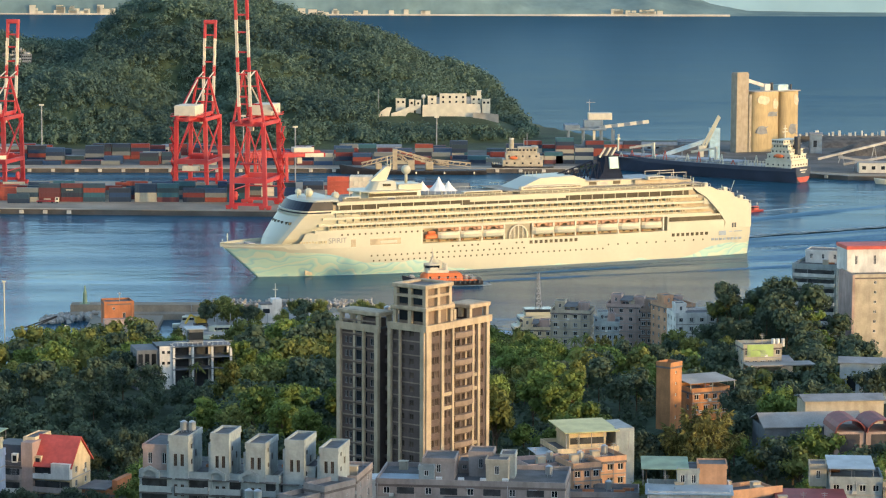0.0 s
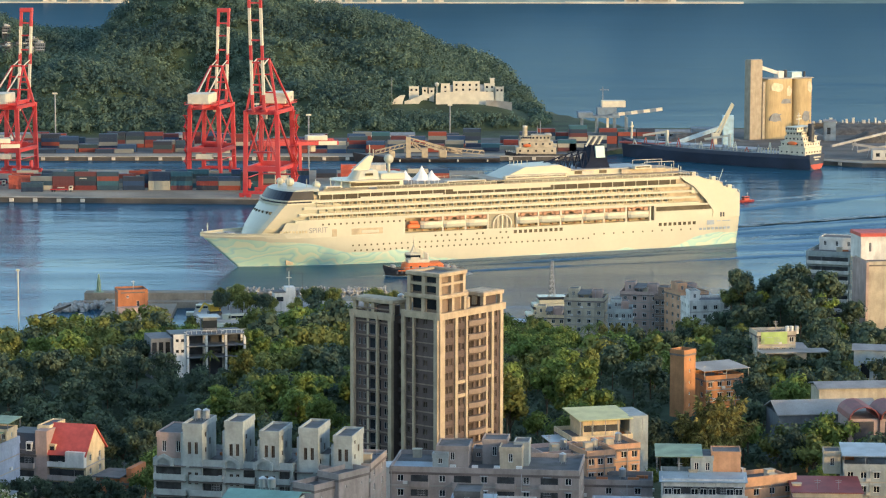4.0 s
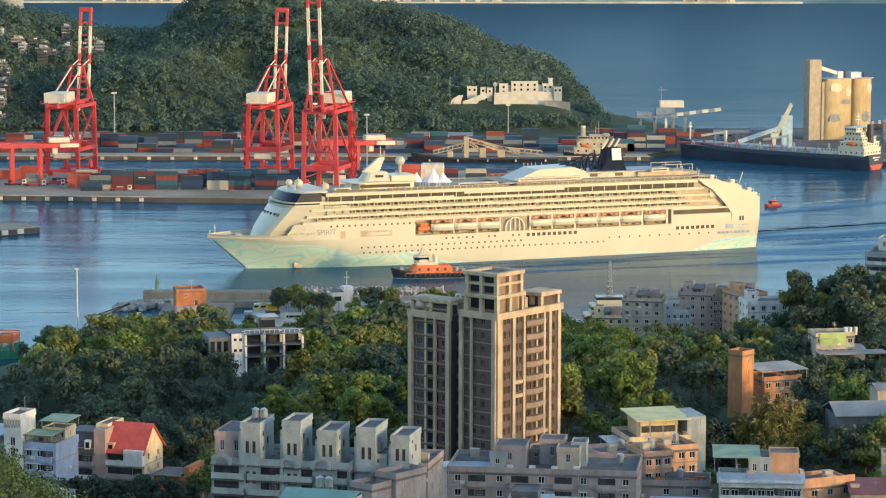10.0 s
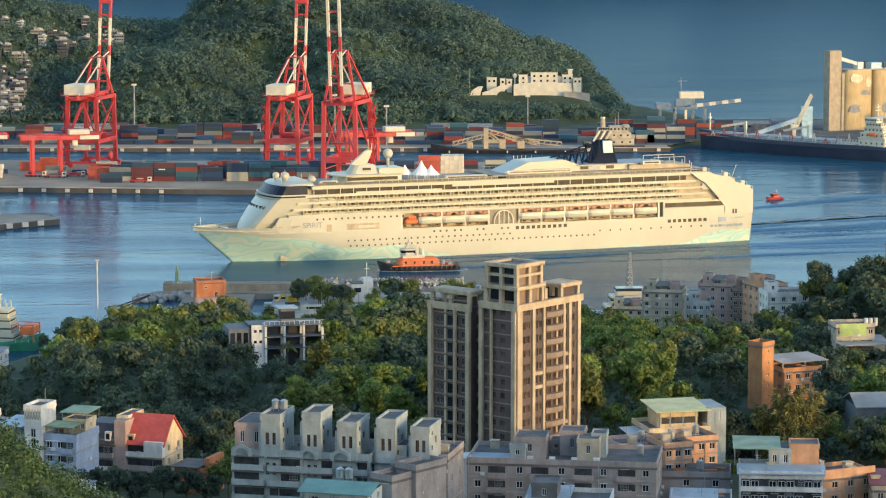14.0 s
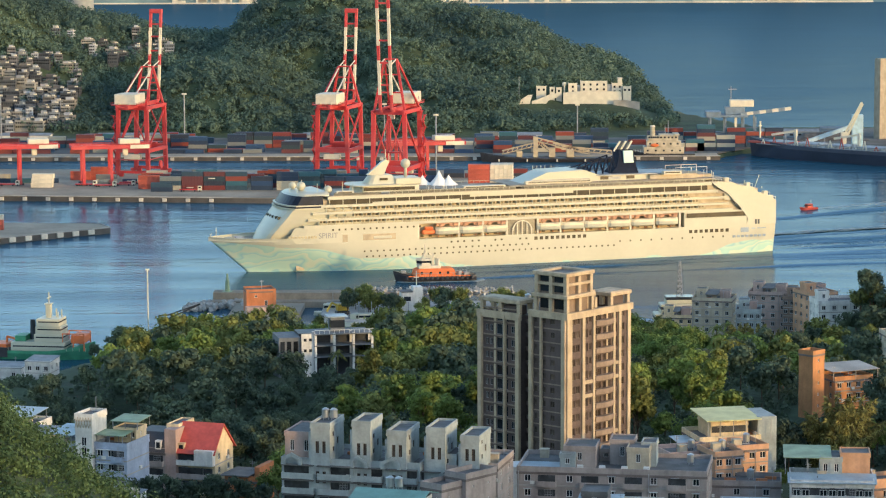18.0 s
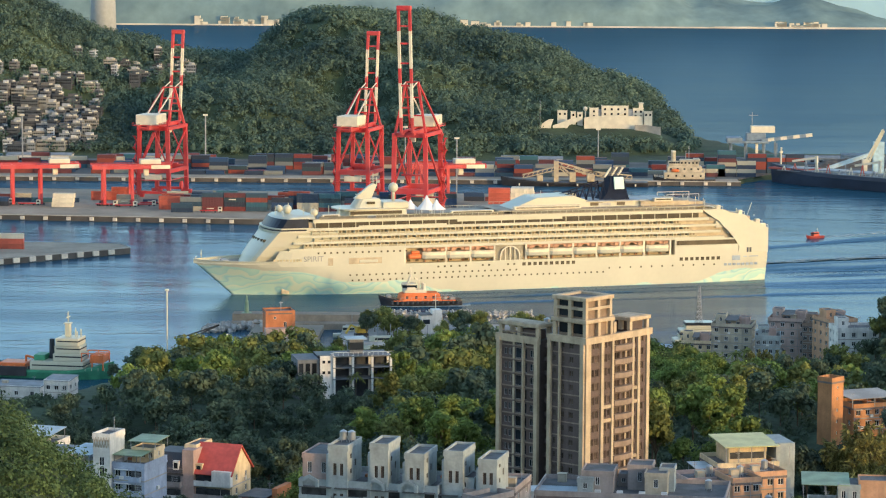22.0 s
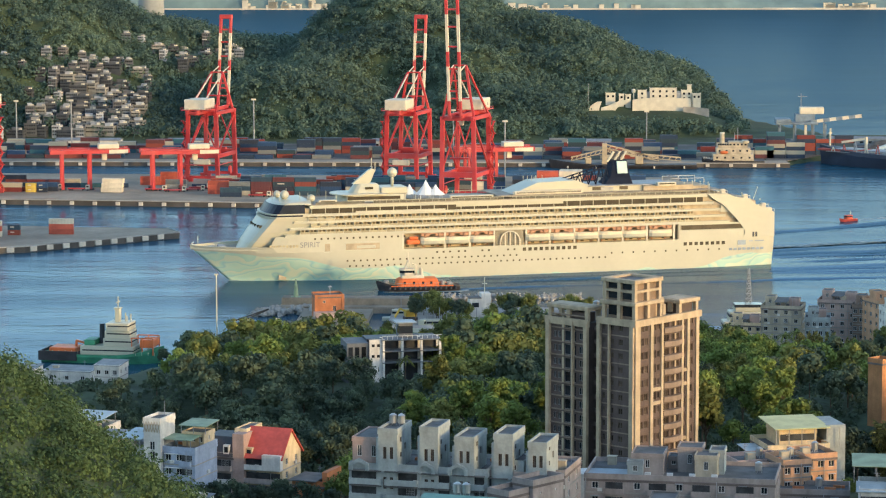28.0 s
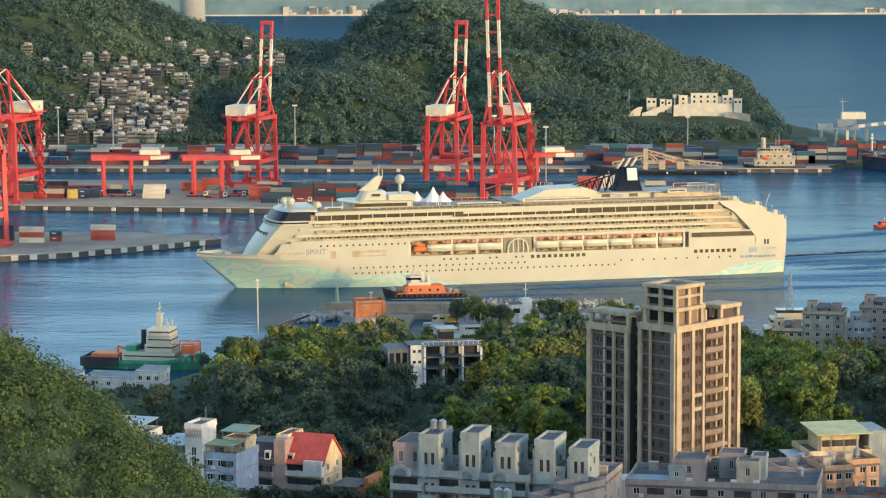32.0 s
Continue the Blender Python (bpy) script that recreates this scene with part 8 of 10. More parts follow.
    for f in range(fl):
        balcony(ob, -hw + 0.3, hw - 0.3, -hd, f * 3 + off, W_WHITE if f % 2 else W_MAUVE, 1.0)
    part("chimney_wall", boxes((hw - 0.1, hw + 2.6, -hd, hd - 2, 0, h + 5.2)), W_PINK, ob)
    # red roof
    ob, hw, hd, h, fl, off = house(-72.2, -63.2, 586, 42.0, -18, 10, W_CREAM, "cream house with a bright red gabled roof", windows=2, parapet=0)
    part("gable_wall", extrude_outline(bmesh.new(), [(-hd, h), (-0.5, h + 5.2), (hd, h)], "x", -hw, hw), W_CREAM, ob)
    part("roof_slope", extrude_outline(bmesh.new(), [(-hd - 0.9, h - 0.7), (-0.5, h + 5.3), (-0.5, h + 5.65), (-hd - 1.1, h - 0.5)], "x", -hw - 0.3, hw + 0.4), R_RED, ob, "bright red roof slope")
    part("roof_slope", extrude_outline(bmesh.new(), [(hd + 0.9, h - 0.7), (-0.5, h + 5.3), (-0.5, h + 5.65), (hd + 1.1, h - 0.5)], "x", -hw - 0.3, hw + 0.4), R_RED, ob)
    for x in (-hw + 1.5,):
        part("dormer", boxes((x - 0.8, x + 0.8, -hd - 0.3, -hd + 1.6, h - 0.4, h + 1.6)), W_CREAM, ob)
        part("dormer_window", boxes((x - 0.5, x + 0.5, -hd - 0.34, -hd - 0.3, h, h + 1.2)), GLASS, ob)
    for f in range(fl):
        balcony(ob, -hw + 0.3, hw - 0.3, -hd, f * 3 + off, W_WHITE if f % 2 == 0 else W_MAUVE, 1.2)
    part("upper_balcony", boxes((0.4, hw + 0.1, -hd - 1.5, -hd, h - 3, h + 0.4)), W_WHITE, ob)
    roof_room(ob, -hw - 2.8, -hw - 0.1, -hd + 2, hd, h - 3.5, 8.6, W_CREAM, 1)
    # garage wall
    ob, hw, hd, h, fl, off = house(-60.6, -53.0, 580, 36.8, -18, 8, W_BRICK, "low brick garage with a flat canopy", windows=0, side_windows=0)
    part("canopy_slab", boxes((-hw - 0.6, hw * 0.5, -hd - 1.4, hd, h + 0.9, h + 1.15)), R_FELT, ob)
    part("end_pier", boxes((hw - 1.0, hw + 0.2, -hd, hd, 0, h + 3.0)), W_BRICK, ob)


left_houses()


def right_houses():
    # long mauve block with a rounded white roof terrace
    ob, hw, hd, h, fl, off = house(3, 41, 538, 47.2, -8, 17, W_MAUVE, "long mauve-grey apartment block with rooftop rooms", windows=9, side_windows=3)
    bm = bmesh.new()
    pts = [(-hw + 3.0 * math.cos(a) - 0.0, -hd + 3.2 + 3.2 * math.sin(a)) for a in np.linspace(math.pi / 2, 3 * math.pi / 2, 9)]
    stack(bm, [(pts, 0), (pts, h + 0.6)])
    part("rounded_end", bm, W_WHITE, ob)
    part("white_terrace", boxes((-hw, -hw + 9, -hd + 0.4, -hd + 9, h + 0.02, h + 0.12)), R_BLUE, ob)
    for x0, x1, y0, y1, hh, wall in ((-hw + 9, -hw + 15.5, -4, 4, 4.2, W_MAUVE), (-hw + 8.4, -hw + 11.5, -6, -4.2, 3.0, W_GREY), (-hw + 18, -hw + 23, 0, 6, 5.0, W_MAUVE), (-hw + 22, -hw + 26.5, -5, 1, 4.4, W_TAN), (-hw + 24.6, -hw + 27.6, -1, 4, 4.8, W_GREY), (-hw + 15.8, -hw + 18, 3, 7, 2.4, W_MAUVE)):
        roof_room(ob, x0, x1, y0, y1, h, hh, wall, 1)
    for k in range(4):
        part("roof_vent", boxes((-hw + 12 + k * 4.5, -hw + 13.2 + k * 4.5, -hd + 1.5, -hd + 2.6, h, h + 1.0)), FRAME, ob)
    tank(ob, hw - 4, 2, h)
    for f in range(fl):
        for k in range(4):
            balcony(ob, -hw + 4 + k * 8.8, -hw + 8 + k * 8.8, -hd, f * 3 + off, W_MAUVE, 0.9)
    ob, hw, hd, h, fl, off = house(14, 30, 512, 44.6, -8, 12, W_WHITE, "lower white block with a pale blue roof", windows=5)
    canopy(ob, -hw, 0, -hd, hd, h, 0.6, R_BLUE, 0.5)
    roof_room(ob, -hw + 1, -hw + 6, -4, 3, h, 3.6, R_FELT, 1)
    # cream building with a yellow-green roof terrace
    ob, hw, hd, h, fl, off = house(44.5, 58.5, 604, 41.0, 14, 13, W_CREAM, "cream building with a yellow-green roof over its terrace", windows=5)
    roof_room(ob, -hw + 3.5, hw - 2, -hd + 3, hd - 1, h, 3.4, W_CREAM, 5)
    part("sheet_roof", extrude_outline(bmesh.new(), [(-hd + 0.5, h + 4.2), (hd, h + 5.0), (hd, h + 5.2), (-hd + 0.5, h + 4.4)], "x", -hw + 1.8, hw + 0.4), mat("yellow_green_sheet_roof", (0.56, 0.53, 0.25), 0.55, vary=0.12), ob)
    # dark sheet imitates the shade under the terrace roof
    part("terrace_opening", boxes((-hw + 3.8, hw - 2.4, -hd + 2.9, -hd + 2.995, h + 1.2, h + 3.2)), LOGGIA_SHADE, ob)
    for k in range(6):
        part("post", struts(0.15, ((-hw + 2.2 + k * 3, -hd + 0.8, h), (-hw + 2.2 + k * 3, -hd + 0.8, h + 4.2))), STEEL, ob)
    part("dark_annex", boxes((hw, hw + 4.5, -hd + 2, hd, 0, h + 4.6)), W_GREY, ob)
    canopy(ob, -hw - 4, -hw, -hd + 1, hd - 4, h - 3, 2.2, R_BLUE, 0.4)
    # orange and pink stepped blocks
    for x0, x1, y, top, wall, lab in ((35.5, 46.0, 566, 45.2, W_PINK, "dusty pink block with a rooftop room"), (44.5, 50.5, 560, 46.4, W_ORANGE, "orange-pink block with rooftop tank"), (50.0, 57.0, 572, 45.4, W_ORANGE, "orange-pink block lit by the low sun"), (39.5, 57.5, 552, 41.8, W_MAUVE, "mauve terraced block with rooftop tank")):
        ob, hw, hd, h, fl, off = house(x0, x1, y, top, 20 if wall is not W_MAUVE else -6, 9, wall, lab, windows=3)
        tank(ob, hw * 0.3, 1, h)
    ob, hw, hd, h, fl, off = house(44, 56, 535, 40.0, -6, 9, W_WHITE, "low white block with a pale roof", windows=4)
    canopy(ob, -hw, hw * 0.5, -hd, hd, h, 0.4, R_BLUE, 0.4)
    # pale block with rooftop room, bottom of the slope
    ob, hw, hd, h, fl, off = house(58.5, 75.2, 541, 44.2, -5, 12, W_WHITE, "white block with pale blue roof and rooftop room", windows=6)
    canopy(ob, -hw - 0.2, hw + 0.2, -hd - 0.4, -hd + 5, h, 0.3, R_BLUE, 0.9)
    roof_room(ob, -hw + 6, -hw + 10.5, -hd + 5, hd, h, 4.4, W_GREY, 2)
    roof_room(ob, hw - 6.5, hw - 0.6, -hd + 6, hd, h, 5.2, W_ORANGE, 0)
    canopy(ob, -hw - 1, -hw + 8, -hd + 5, hd + 3, h + 1, 3.4, R_GREEN, 0.6)
    for f in range(fl):
        part("balcony_slab", boxes((-hw, hw, -hd - 1.1, -hd, f * 3 + off - 0.15, f * 3 + off + 0.75)), W_WHITE, ob)
        # dark strip painted in for the shade between balcony slabs
        part("balcony_shadow_wall", boxes((-hw + 0.3, hw - 0.3, -hd - 0.06, -hd - 0.01, f * 3 + off + 0.76, f * 3 + off + 2.7)), LOGGIA_SHADE, ob)
        for k in range(9):
            if (k * 7 + f * 3) % 4:
                part("sash", window_mesh(1.5, 1.3), GLASS, ob).matrix_local = pose(-hw + 1.2 + k * (2 * hw - 2.4) / 8, -hd - 1.0, f * 3 + off + 1.45)
    ob, hw, hd, h, fl, off = house(74, 88, 552, 41.6, 24, 10, W_ORANGE, "orange rendered block with a terrace", windows=4)
    part("parapet_wall", boxes((-hw, hw, -hd - 0.2, -hd, h, h + 1.8)), W_ORANGE, ob)
    # far right lower roofs
    ob, hw, hd, h, fl, off = house(86, 100, 545, 40.4, -4, 12, W_TAN, "block with dark red and blue sheet roofs", windows=4)
    canopy(ob, -hw, hw, -hd, hd, h, 0.8, R_RUST, 0.9)
    ob, hw, hd, h, fl, off = house(99, 110, 560, 43.2, -6, 11, W_GREY, "grey block with a blue rooftop shelter", windows=4)
    canopy(ob, -hw, hw - 2, -hd, hd, h, 2.6, R_BLUE, 0.6)
    roof_room(ob, -hw - 4, -hw - 0.5, -2, 3, h - 2, 4.6, W_TAN, 1)
    ob, hw, hd, h, fl, off = house(110, 124, 556, 42.4, -20, 12, W_CREAM, "cream block with a taller corner room", windows=4)
    roof_room(ob, -hw + 0.4, -hw + 4.2, -hd + 0.4, hd - 2, h, 3.4, W_CREAM, 0)
    # orange tower house with a pavilion roof
    ob, hw, hd, h, fl, off = house(80.8, 84.2, 700, 45.0, 46, 4.6, W_AMBER, "tall orange stair tower beside a pavilion", windows=1, side_windows=0, win=(0.6, 0.8))
    ob, hw, hd, h, fl, off = house(87.0, 97.4, 704, 37.6, 24, 9, W_AMBER, "orange house under a wide pale sheet roof", windows=4)
    canopy(ob, -hw - 1, hw + 1, -hd - 1, hd, h, 2.4, CONCRETE, 0.6)
    # sheds on the far slope
    for x0, x1, y, top, turn, d, wall, rf, lab in ((106, 122, 758, 36.0, 8, 12, W_TAN, SLATE, "tan block with a grey sheet roof"), (107, 126.5, 645, 45.2, 5, 8, W_TAN, SLATE, "cream house with a long grey roof"),
                                                   (95, 119, 632, 41.3, 6, 12, W_SLATE, CONCRETE, "long dark hall with a grey roof"), (133, 152, 735, 39.5, -12, 9, R_BLUE, SLATE, "pale blue house with a grey gable roof")):
        shed(x0 / 2 + x1 / 2, y + d / 2, at_ground((x0 + x1) / 2, y) - 1, x1 - x0, d, top - at_ground((x0 + x1) / 2, y) + 1, turn, wall, rf, lab, 0.6, 2.4 if wall is W_SLATE else 1.0, "hall")
    ob, hw, hd, h, fl, off = house(107.5, 118.5, 752, 41.6, 8, 8, W_TAN, "tan rooftop rooms with green awning", windows=5)
    part("green_front", boxes((-hw + 1, hw - 2.5, -hd - 0.3, -hd, h - 2.6, h + 0.8)), mat("light_green_boarding", (0.36, 0.48, 0.16), 0.7, vary=0.15), ob)
    for x in (hw - 2.2, hw - 0.9, hw + 0.6):
        part("roof_tank", drum(bmesh.new(), x, -hd + 1, h, h + 2.2, 0.55, sides=10), AIRCON, ob)
    part("terrace_roof", boxes((-hw - 0.5, hw + 8, -hd - 7, -hd - 0.35, h - 4.3, h - 4.0)), CONCRETE, ob)
    # red arched roofs
    for k in range(4):
        ob = thing("arched_hall", 113 + 7.4 * k, 622, at_ground(113, 622) - 1, 4, "hall with dark red arched sheet roof", "building", "arched halls")
        z = 44.0 - at_ground(113, 622)
        arc = [(3.7 * math.cos(a), z + 3.0 * math.sin(a)) for a in np.linspace(0, math.pi, 9)]
        part("wall", boxes((-3.6, 3.6, -5, 5, 0, z)), W_PINK, ob)
        part("arched_roof", extrude_outline(bmesh.new(), arc + [(x * 0.93, zz - 0.2) for x, zz in reversed(arc)], "y", -6, 6), R_RUST, ob)
        part("gate", boxes((-2.4, 2.4, -5.08, -5.0, 0, z - 0.6)), R_DARK, ob)
    # harbour-side row and big pale building
    for x0, x1, y, top, wall, tr, lab in ((67.5, 81.4, 955, 22.2, W_TAN, -12, "grey harbour office with flat roof"), (86.6, 100.0, 945, 25.8, W_PINK, -14, "dusty pink harbour block with flat roof"), (97.6, 106.0, 936, 25.4, W_BROWN, -12, "brown block with rooftop structures"),
                                          (105.5, 115.6, 926, 28.4, W_ORANGE, 22, "tan block in low sunlight"), (104.5, 118.6, 890, 30.6, W_WHITE, 8, "white two-storey house with a grey hip roof"), (58, 70, 985, 11.6, W_CREAM, -8, "low grey quay building"), (79.5, 88, 915, 24.0, W_GREY, -6, "low grey workshop with a flat roof")):
        ob, hw, hd, h, fl, off = house(x0, x1, y, top, tr, 12, wall, lab, windows=4, side_windows=3)
        roof_room(ob, -hw + 1, -hw + 4.5, -2, 3, h, 3.4, wall, 1)
        if wall is not W_WHITE:
            roof_room(ob, hw - 5, hw - 1.5, 0, 4, h, 2.6, W_PINK, 0)
            canopy(ob, -hw + 5, hw - 5.4, -hd + 0.5, hd - 2, h, 2.0, R_FELT, 0.4)
            tank(ob, 0, 3, h)
    ob, hw, hd, h, fl, off = house(146, 160, 905, 45.0, -22, 22, W_GREY, "large pale grey apartment building on the slope", fh=3.2, windows=3, side_windows=5)
    roof_room(ob, -hw + 2, hw - 1, 0, 9, h, 4.2, W_WHITE, 3)
    for f in range(fl):
        balcony(ob, -hw + 0.5, hw - 0.5, -hd, f * 3.2 + off, W_WHITE, 1.2)
    ob, hw, hd, h, fl, off = house(160.5, 188, 872, 46.0, 6, 16, W_TAN, "large tan apartment building with dark edge", fh=3.2, windows=2, side_windows=2, win=(1.0, 1.0))
    part("dark_edge", boxes((-hw - 0.8, -hw, -hd - 0.2, hd, 0, h + 0.6)), W_PINK, ob)
    roof_room(ob, -hw + 0.5, hw - 2, 3, 15, h, 7.6, W_WHITE, 4)
    part("red_eave", boxes((-hw + 0.2, hw - 1.6, 2.6, 15.3, h + 7.7, h + 8.8)), R_RED, ob, "red roof edge")


right_houses()


# ---- the near waterfront ----
def frame_house():
    x, y = -56.0, 852
    z = at_ground(x, y) - 1
    ob = thing("concrete_frame_house", x, y, z, 14, "white and grey house with an open concrete frame", "building")
    h = 27.5 - z
    part("white_panel", boxes((-9, -5, -6, -5.6, 0, h)), W_WHITE, ob)
    # solid dark block imitates the shade behind the open frame
    part("back_block", boxes((-9, 14, -1, 8, 0, h - 0.6)), DARK, ob, "unlit interior behind the open frame")
    part("side_block", boxes((-16, -9.1, -5, 8, 0, h - 1.2)), W_SLATE, ob)
    for k in range(3):
        part("side_window", boxes((-15.6 + k * 2.1, -14.2 + k * 2.1, -5.08, -5.0, h - 6, h - 2.4)), GLASS, ob)
    for f in range(3):
        part("floor_slab", boxes((-5, 14, -7, -0.9, h - 0.45 - f * 3.6, h - 0.1 - f * 3.6)), W_SLATE, ob)
    for x_ in (-4.6, 1.4, 7.6, 13.6):
        part("column", boxes((x_ - 0.35, x_ + 0.35, -6.9, -6.2, 0, h)), W_WHITE, ob)
        part("column", boxes((x_ - 0.35, x_ + 0.35, -2, -1.3, 0, h)), W_WHITE, ob)
    for v in (h - 2.0, h - 5.4):
        for u in (-8.3, -6.6):
            part("panel_window", boxes((u, u + 0.9, -6.05, -6.0, v - 0.4, v + 0.5)), GLASS, ob)
    part("rail", struts(0.12, *(((-5 + 1.6 * k, -6.9, h), (-5 + 1.6 * k, -6.9, h + 1.1)) for k in range(12)), ((-5, -6.9, h + 1.1), (14, -6.9, h + 1.1))), FRAME, ob)
    part("roof_kiosk", boxes((1, 5.4, -3, 2, h, h + 4.6)), W_SLATE, ob)
    part("kiosk_glass", boxes((0.94, 5.46, -3.06, 0, h + 1.2, h + 3.6)), GLASS, ob)
    part("kiosk_roof", boxes((0, 6.4, -4, 3, h + 4.6, h + 4.85)), R_BLUE, ob)


frame_house()
brick = thing("brick_harbour_office", -96.4, 1064, 2.2, 14, "orange-red brick harbour office block", "building")
body(brick, -5.6, 5.6, -5, 5, 0, 8.8, W_BRICK, {"S": [(3.0, 4.0, 6.2, 7.2), (7.0, 8.2, 1.5, 5.0)], "E": [(3, 4, 5, 6.4)]}, R_FELT, 0.7)
for x in (-5.9, 4.8):
    part("corner_pilaster", boxes((x, x + 1.1, -5.3, -5.0, 0, 9.6)), W_BRICK, brick)
part("low_wing", boxes((-6.5, 9, -9, -5.1, 0, 3.0)), W_PINK, brick)
part("roof_pole", struts(0.25, ((1, 0, 8.8), (1, 0, 12.5)), ((0.2, 0, 12), (1.8, 0, 12))), STEEL, brick)

MOLE = mat("brown_mole_concrete", (0.26, 0.21, 0.155), 0.9, vary=0.25, scale=0.15, fine=1.0, bump=0.03)
# the inner breakwater with its armour stones and green beacon
tagged(part("harbour_mole", boxes((-118, -34, 1094, 1102, -4, 5.4), (-118, -34, 1088, 1094, -4, 2.6)), MOLE), "concrete harbour mole with a parapet wall", "mole", kind="structure")
tagged(part("mole_apron", boxes((-108, -80, 1048, 1089, -4, 2.0)), ASPHALT), "concrete apron at the mole", "pavement", kind="structure")
rr = random.Random(12)
stones = []
for k in range(4):
    bm = ball(bmesh.new(), 0, 0, 0, 1.5, 0.8, 1)
    for v in bm.verts:
        v.co *= rr.uniform(0.75, 1.25)
    me = bpy.data.meshes.new("armour_stone")
    bm.to_mesh(me), bm.free(), me.materials.append(CONCRETE)
    stones.append(me)
pile = tagged(new("stone_armour"), "grey concrete armour blocks heaped at the mole head", "stones")
for k in range(120):
    a, q = rr.uniform(0, 1), rr.random()
    part("armour_stone", stones[k % 4], CONCRETE, pile).matrix_world = pose(-128 + 26 * a, 1082 + 18 * q - 6 * (1 - a), 0.2 + 2.6 * rr.random() * (0.4 + a * 0.6), rr.uniform(0, 90), rr.uniform(0, 90), rr.uniform(0, 90))
legs = bmesh.new()
for d in ((0, 0, 1), (0.94, 0, -0.33), (-0.47, 0.82, -0.33), (-0.47, -0.82, -0.33)):
    strut(legs, (0, 0, 0), (1.9 * d[0], 1.9 * d[1], 1.9 * d[2]), 1.3, sides=6, w2=0.8)
leg_me = bpy.data.meshes.new("tetrapod")
legs.to_mesh(leg_me), legs.free(), leg_me.materials.append(CONCRETE)
sea_wall = tagged(new("tetrapod_bank"), "pale concrete tetrapods along the sea wall", "tetrapods")
for k in range(90):
    part("tetrapod", leg_me, CONCRETE, sea_wall).matrix_world = pose(-62 + 66 * rr.random(), 1094 + 6 * rr.random(), 4.6 + 1.6 * rr.random(), rr.uniform(0, 90), rr.uniform(0, 90), rr.uniform(0, 90))
spit = tagged(part("shore_spit", boxes((-72, 20, 1040, 1093, -4, 2.4), bevel=1.0), CONCRETE), "low quay ground behind the sea wall", "quay", kind="structure")
hut = thing("quay_hut", -37, 1066, 2.4, 12, "small white quay building with stair and mast", "building")
part("wall", boxes((-3.4, 1.2, -3, 3, 0, 7.5), bevel=0.1), W_WHITE, hut)
part("annex", boxes((1.3, 5.2, -2, 3, 0, 9.4), bevel=0.1), W_WHITE, hut)
part("hut_window", boxes((-2.6, 0.2, -3.06, -3.0, 4.0, 5.8)), GLASS, hut)
part("hut_roof", boxes((-3.8, 1.2, -3.4, 3.4, 7.5, 7.8)), R_FELT, hut)
part("hut_mast", struts(0.3, ((3, 0, 9.4), (3, 0, 15.5)), ((2, 0, 13), (4, 0, 13))), CREAM, hut)
goal = thing("signal_frame", -31.5, 1072, 2.4, 0, "thin dark signal frame on the quay", "mast")
for x in (-2.6, 2.6):
    part("post", struts(0.2, ((x, 0, 0), (x, 0, 14))), DARK, goal)
part("crossbar", struts(0.18, ((-2.6, 0, 14), (2.6, 0, 14))), DARK, goal)
digger = thing("yellow_excavator", -63, 1056, 2.4, 20, "yellow excavator parked on the quay", "vehicle")
YELLOW = mat("yellow_machine_paint", (0.55, 0.36, 0.05), 0.5, vary=0.2)
part("tracks", boxes((-2.6, 2.6, -1.8, 1.8, 0, 1.2), bevel=0.2), DARK, digger)
part("cab", boxes((-2.2, 2.2, -1.6, 1.6, 1.3, 4.0), bevel=0.2), YELLOW, digger)
part("arm", struts(0.7, ((-1.5, 0, 3.0), (-4.2, 0, 4.6)), ((-4.2, 0, 4.6), (-6.4, 0, 1.2))), YELLOW, digger)
beacon = thing("green_beacon", -112.5, 1098, 4.5, 0, "green harbour entrance beacon", "beacon")
part("tower", drum(bmesh.new(), 0, 0, 0, 6, 1.1, 0.7), R_GREEN, beacon)
part("lantern", drum(bmesh.new(), 0, 0, 6, 8.2, 0.5, 0.3), R_GREEN, beacon)
part("base", boxes((-2, 2, -2, 2, 0, 1.0)), R_GREEN, beacon)


def lattice_mast(x, y, z, h, label):
    m = thing("flag_mast", x, y, z, 0, label, "mast")
    part("pole", struts(0.5, ((0, 0, 0), (0, 0, h)), sides=8), CREAM, m)
    part("head", boxes((-0.7, 0.7, -0.3, 0.3, h, h + 0.5)), CREAM, m)


lattice_mast(-127, 960, 2.5, 30, "tall white mast on the shore")
lattice_mast(-104, 950, 3, 15, "slim white mast among the trees")
jib = thing("shore_crane", -118, 958, 3, 0, "dark shore crane with inclined jib", "crane")
part("jib", struts(0.5, ((-2, 0, 12), (10, 0, 17.5)), ((-2, 0, 12), (-2, 0, 0)), ((-2, 0, 13.4), (10, 0, 17.6))), DARK, jib)
part("cab", boxes((-3.6, -0.6, -1.4, 1.4, 9, 12), bevel=0.2), DARK, jib)


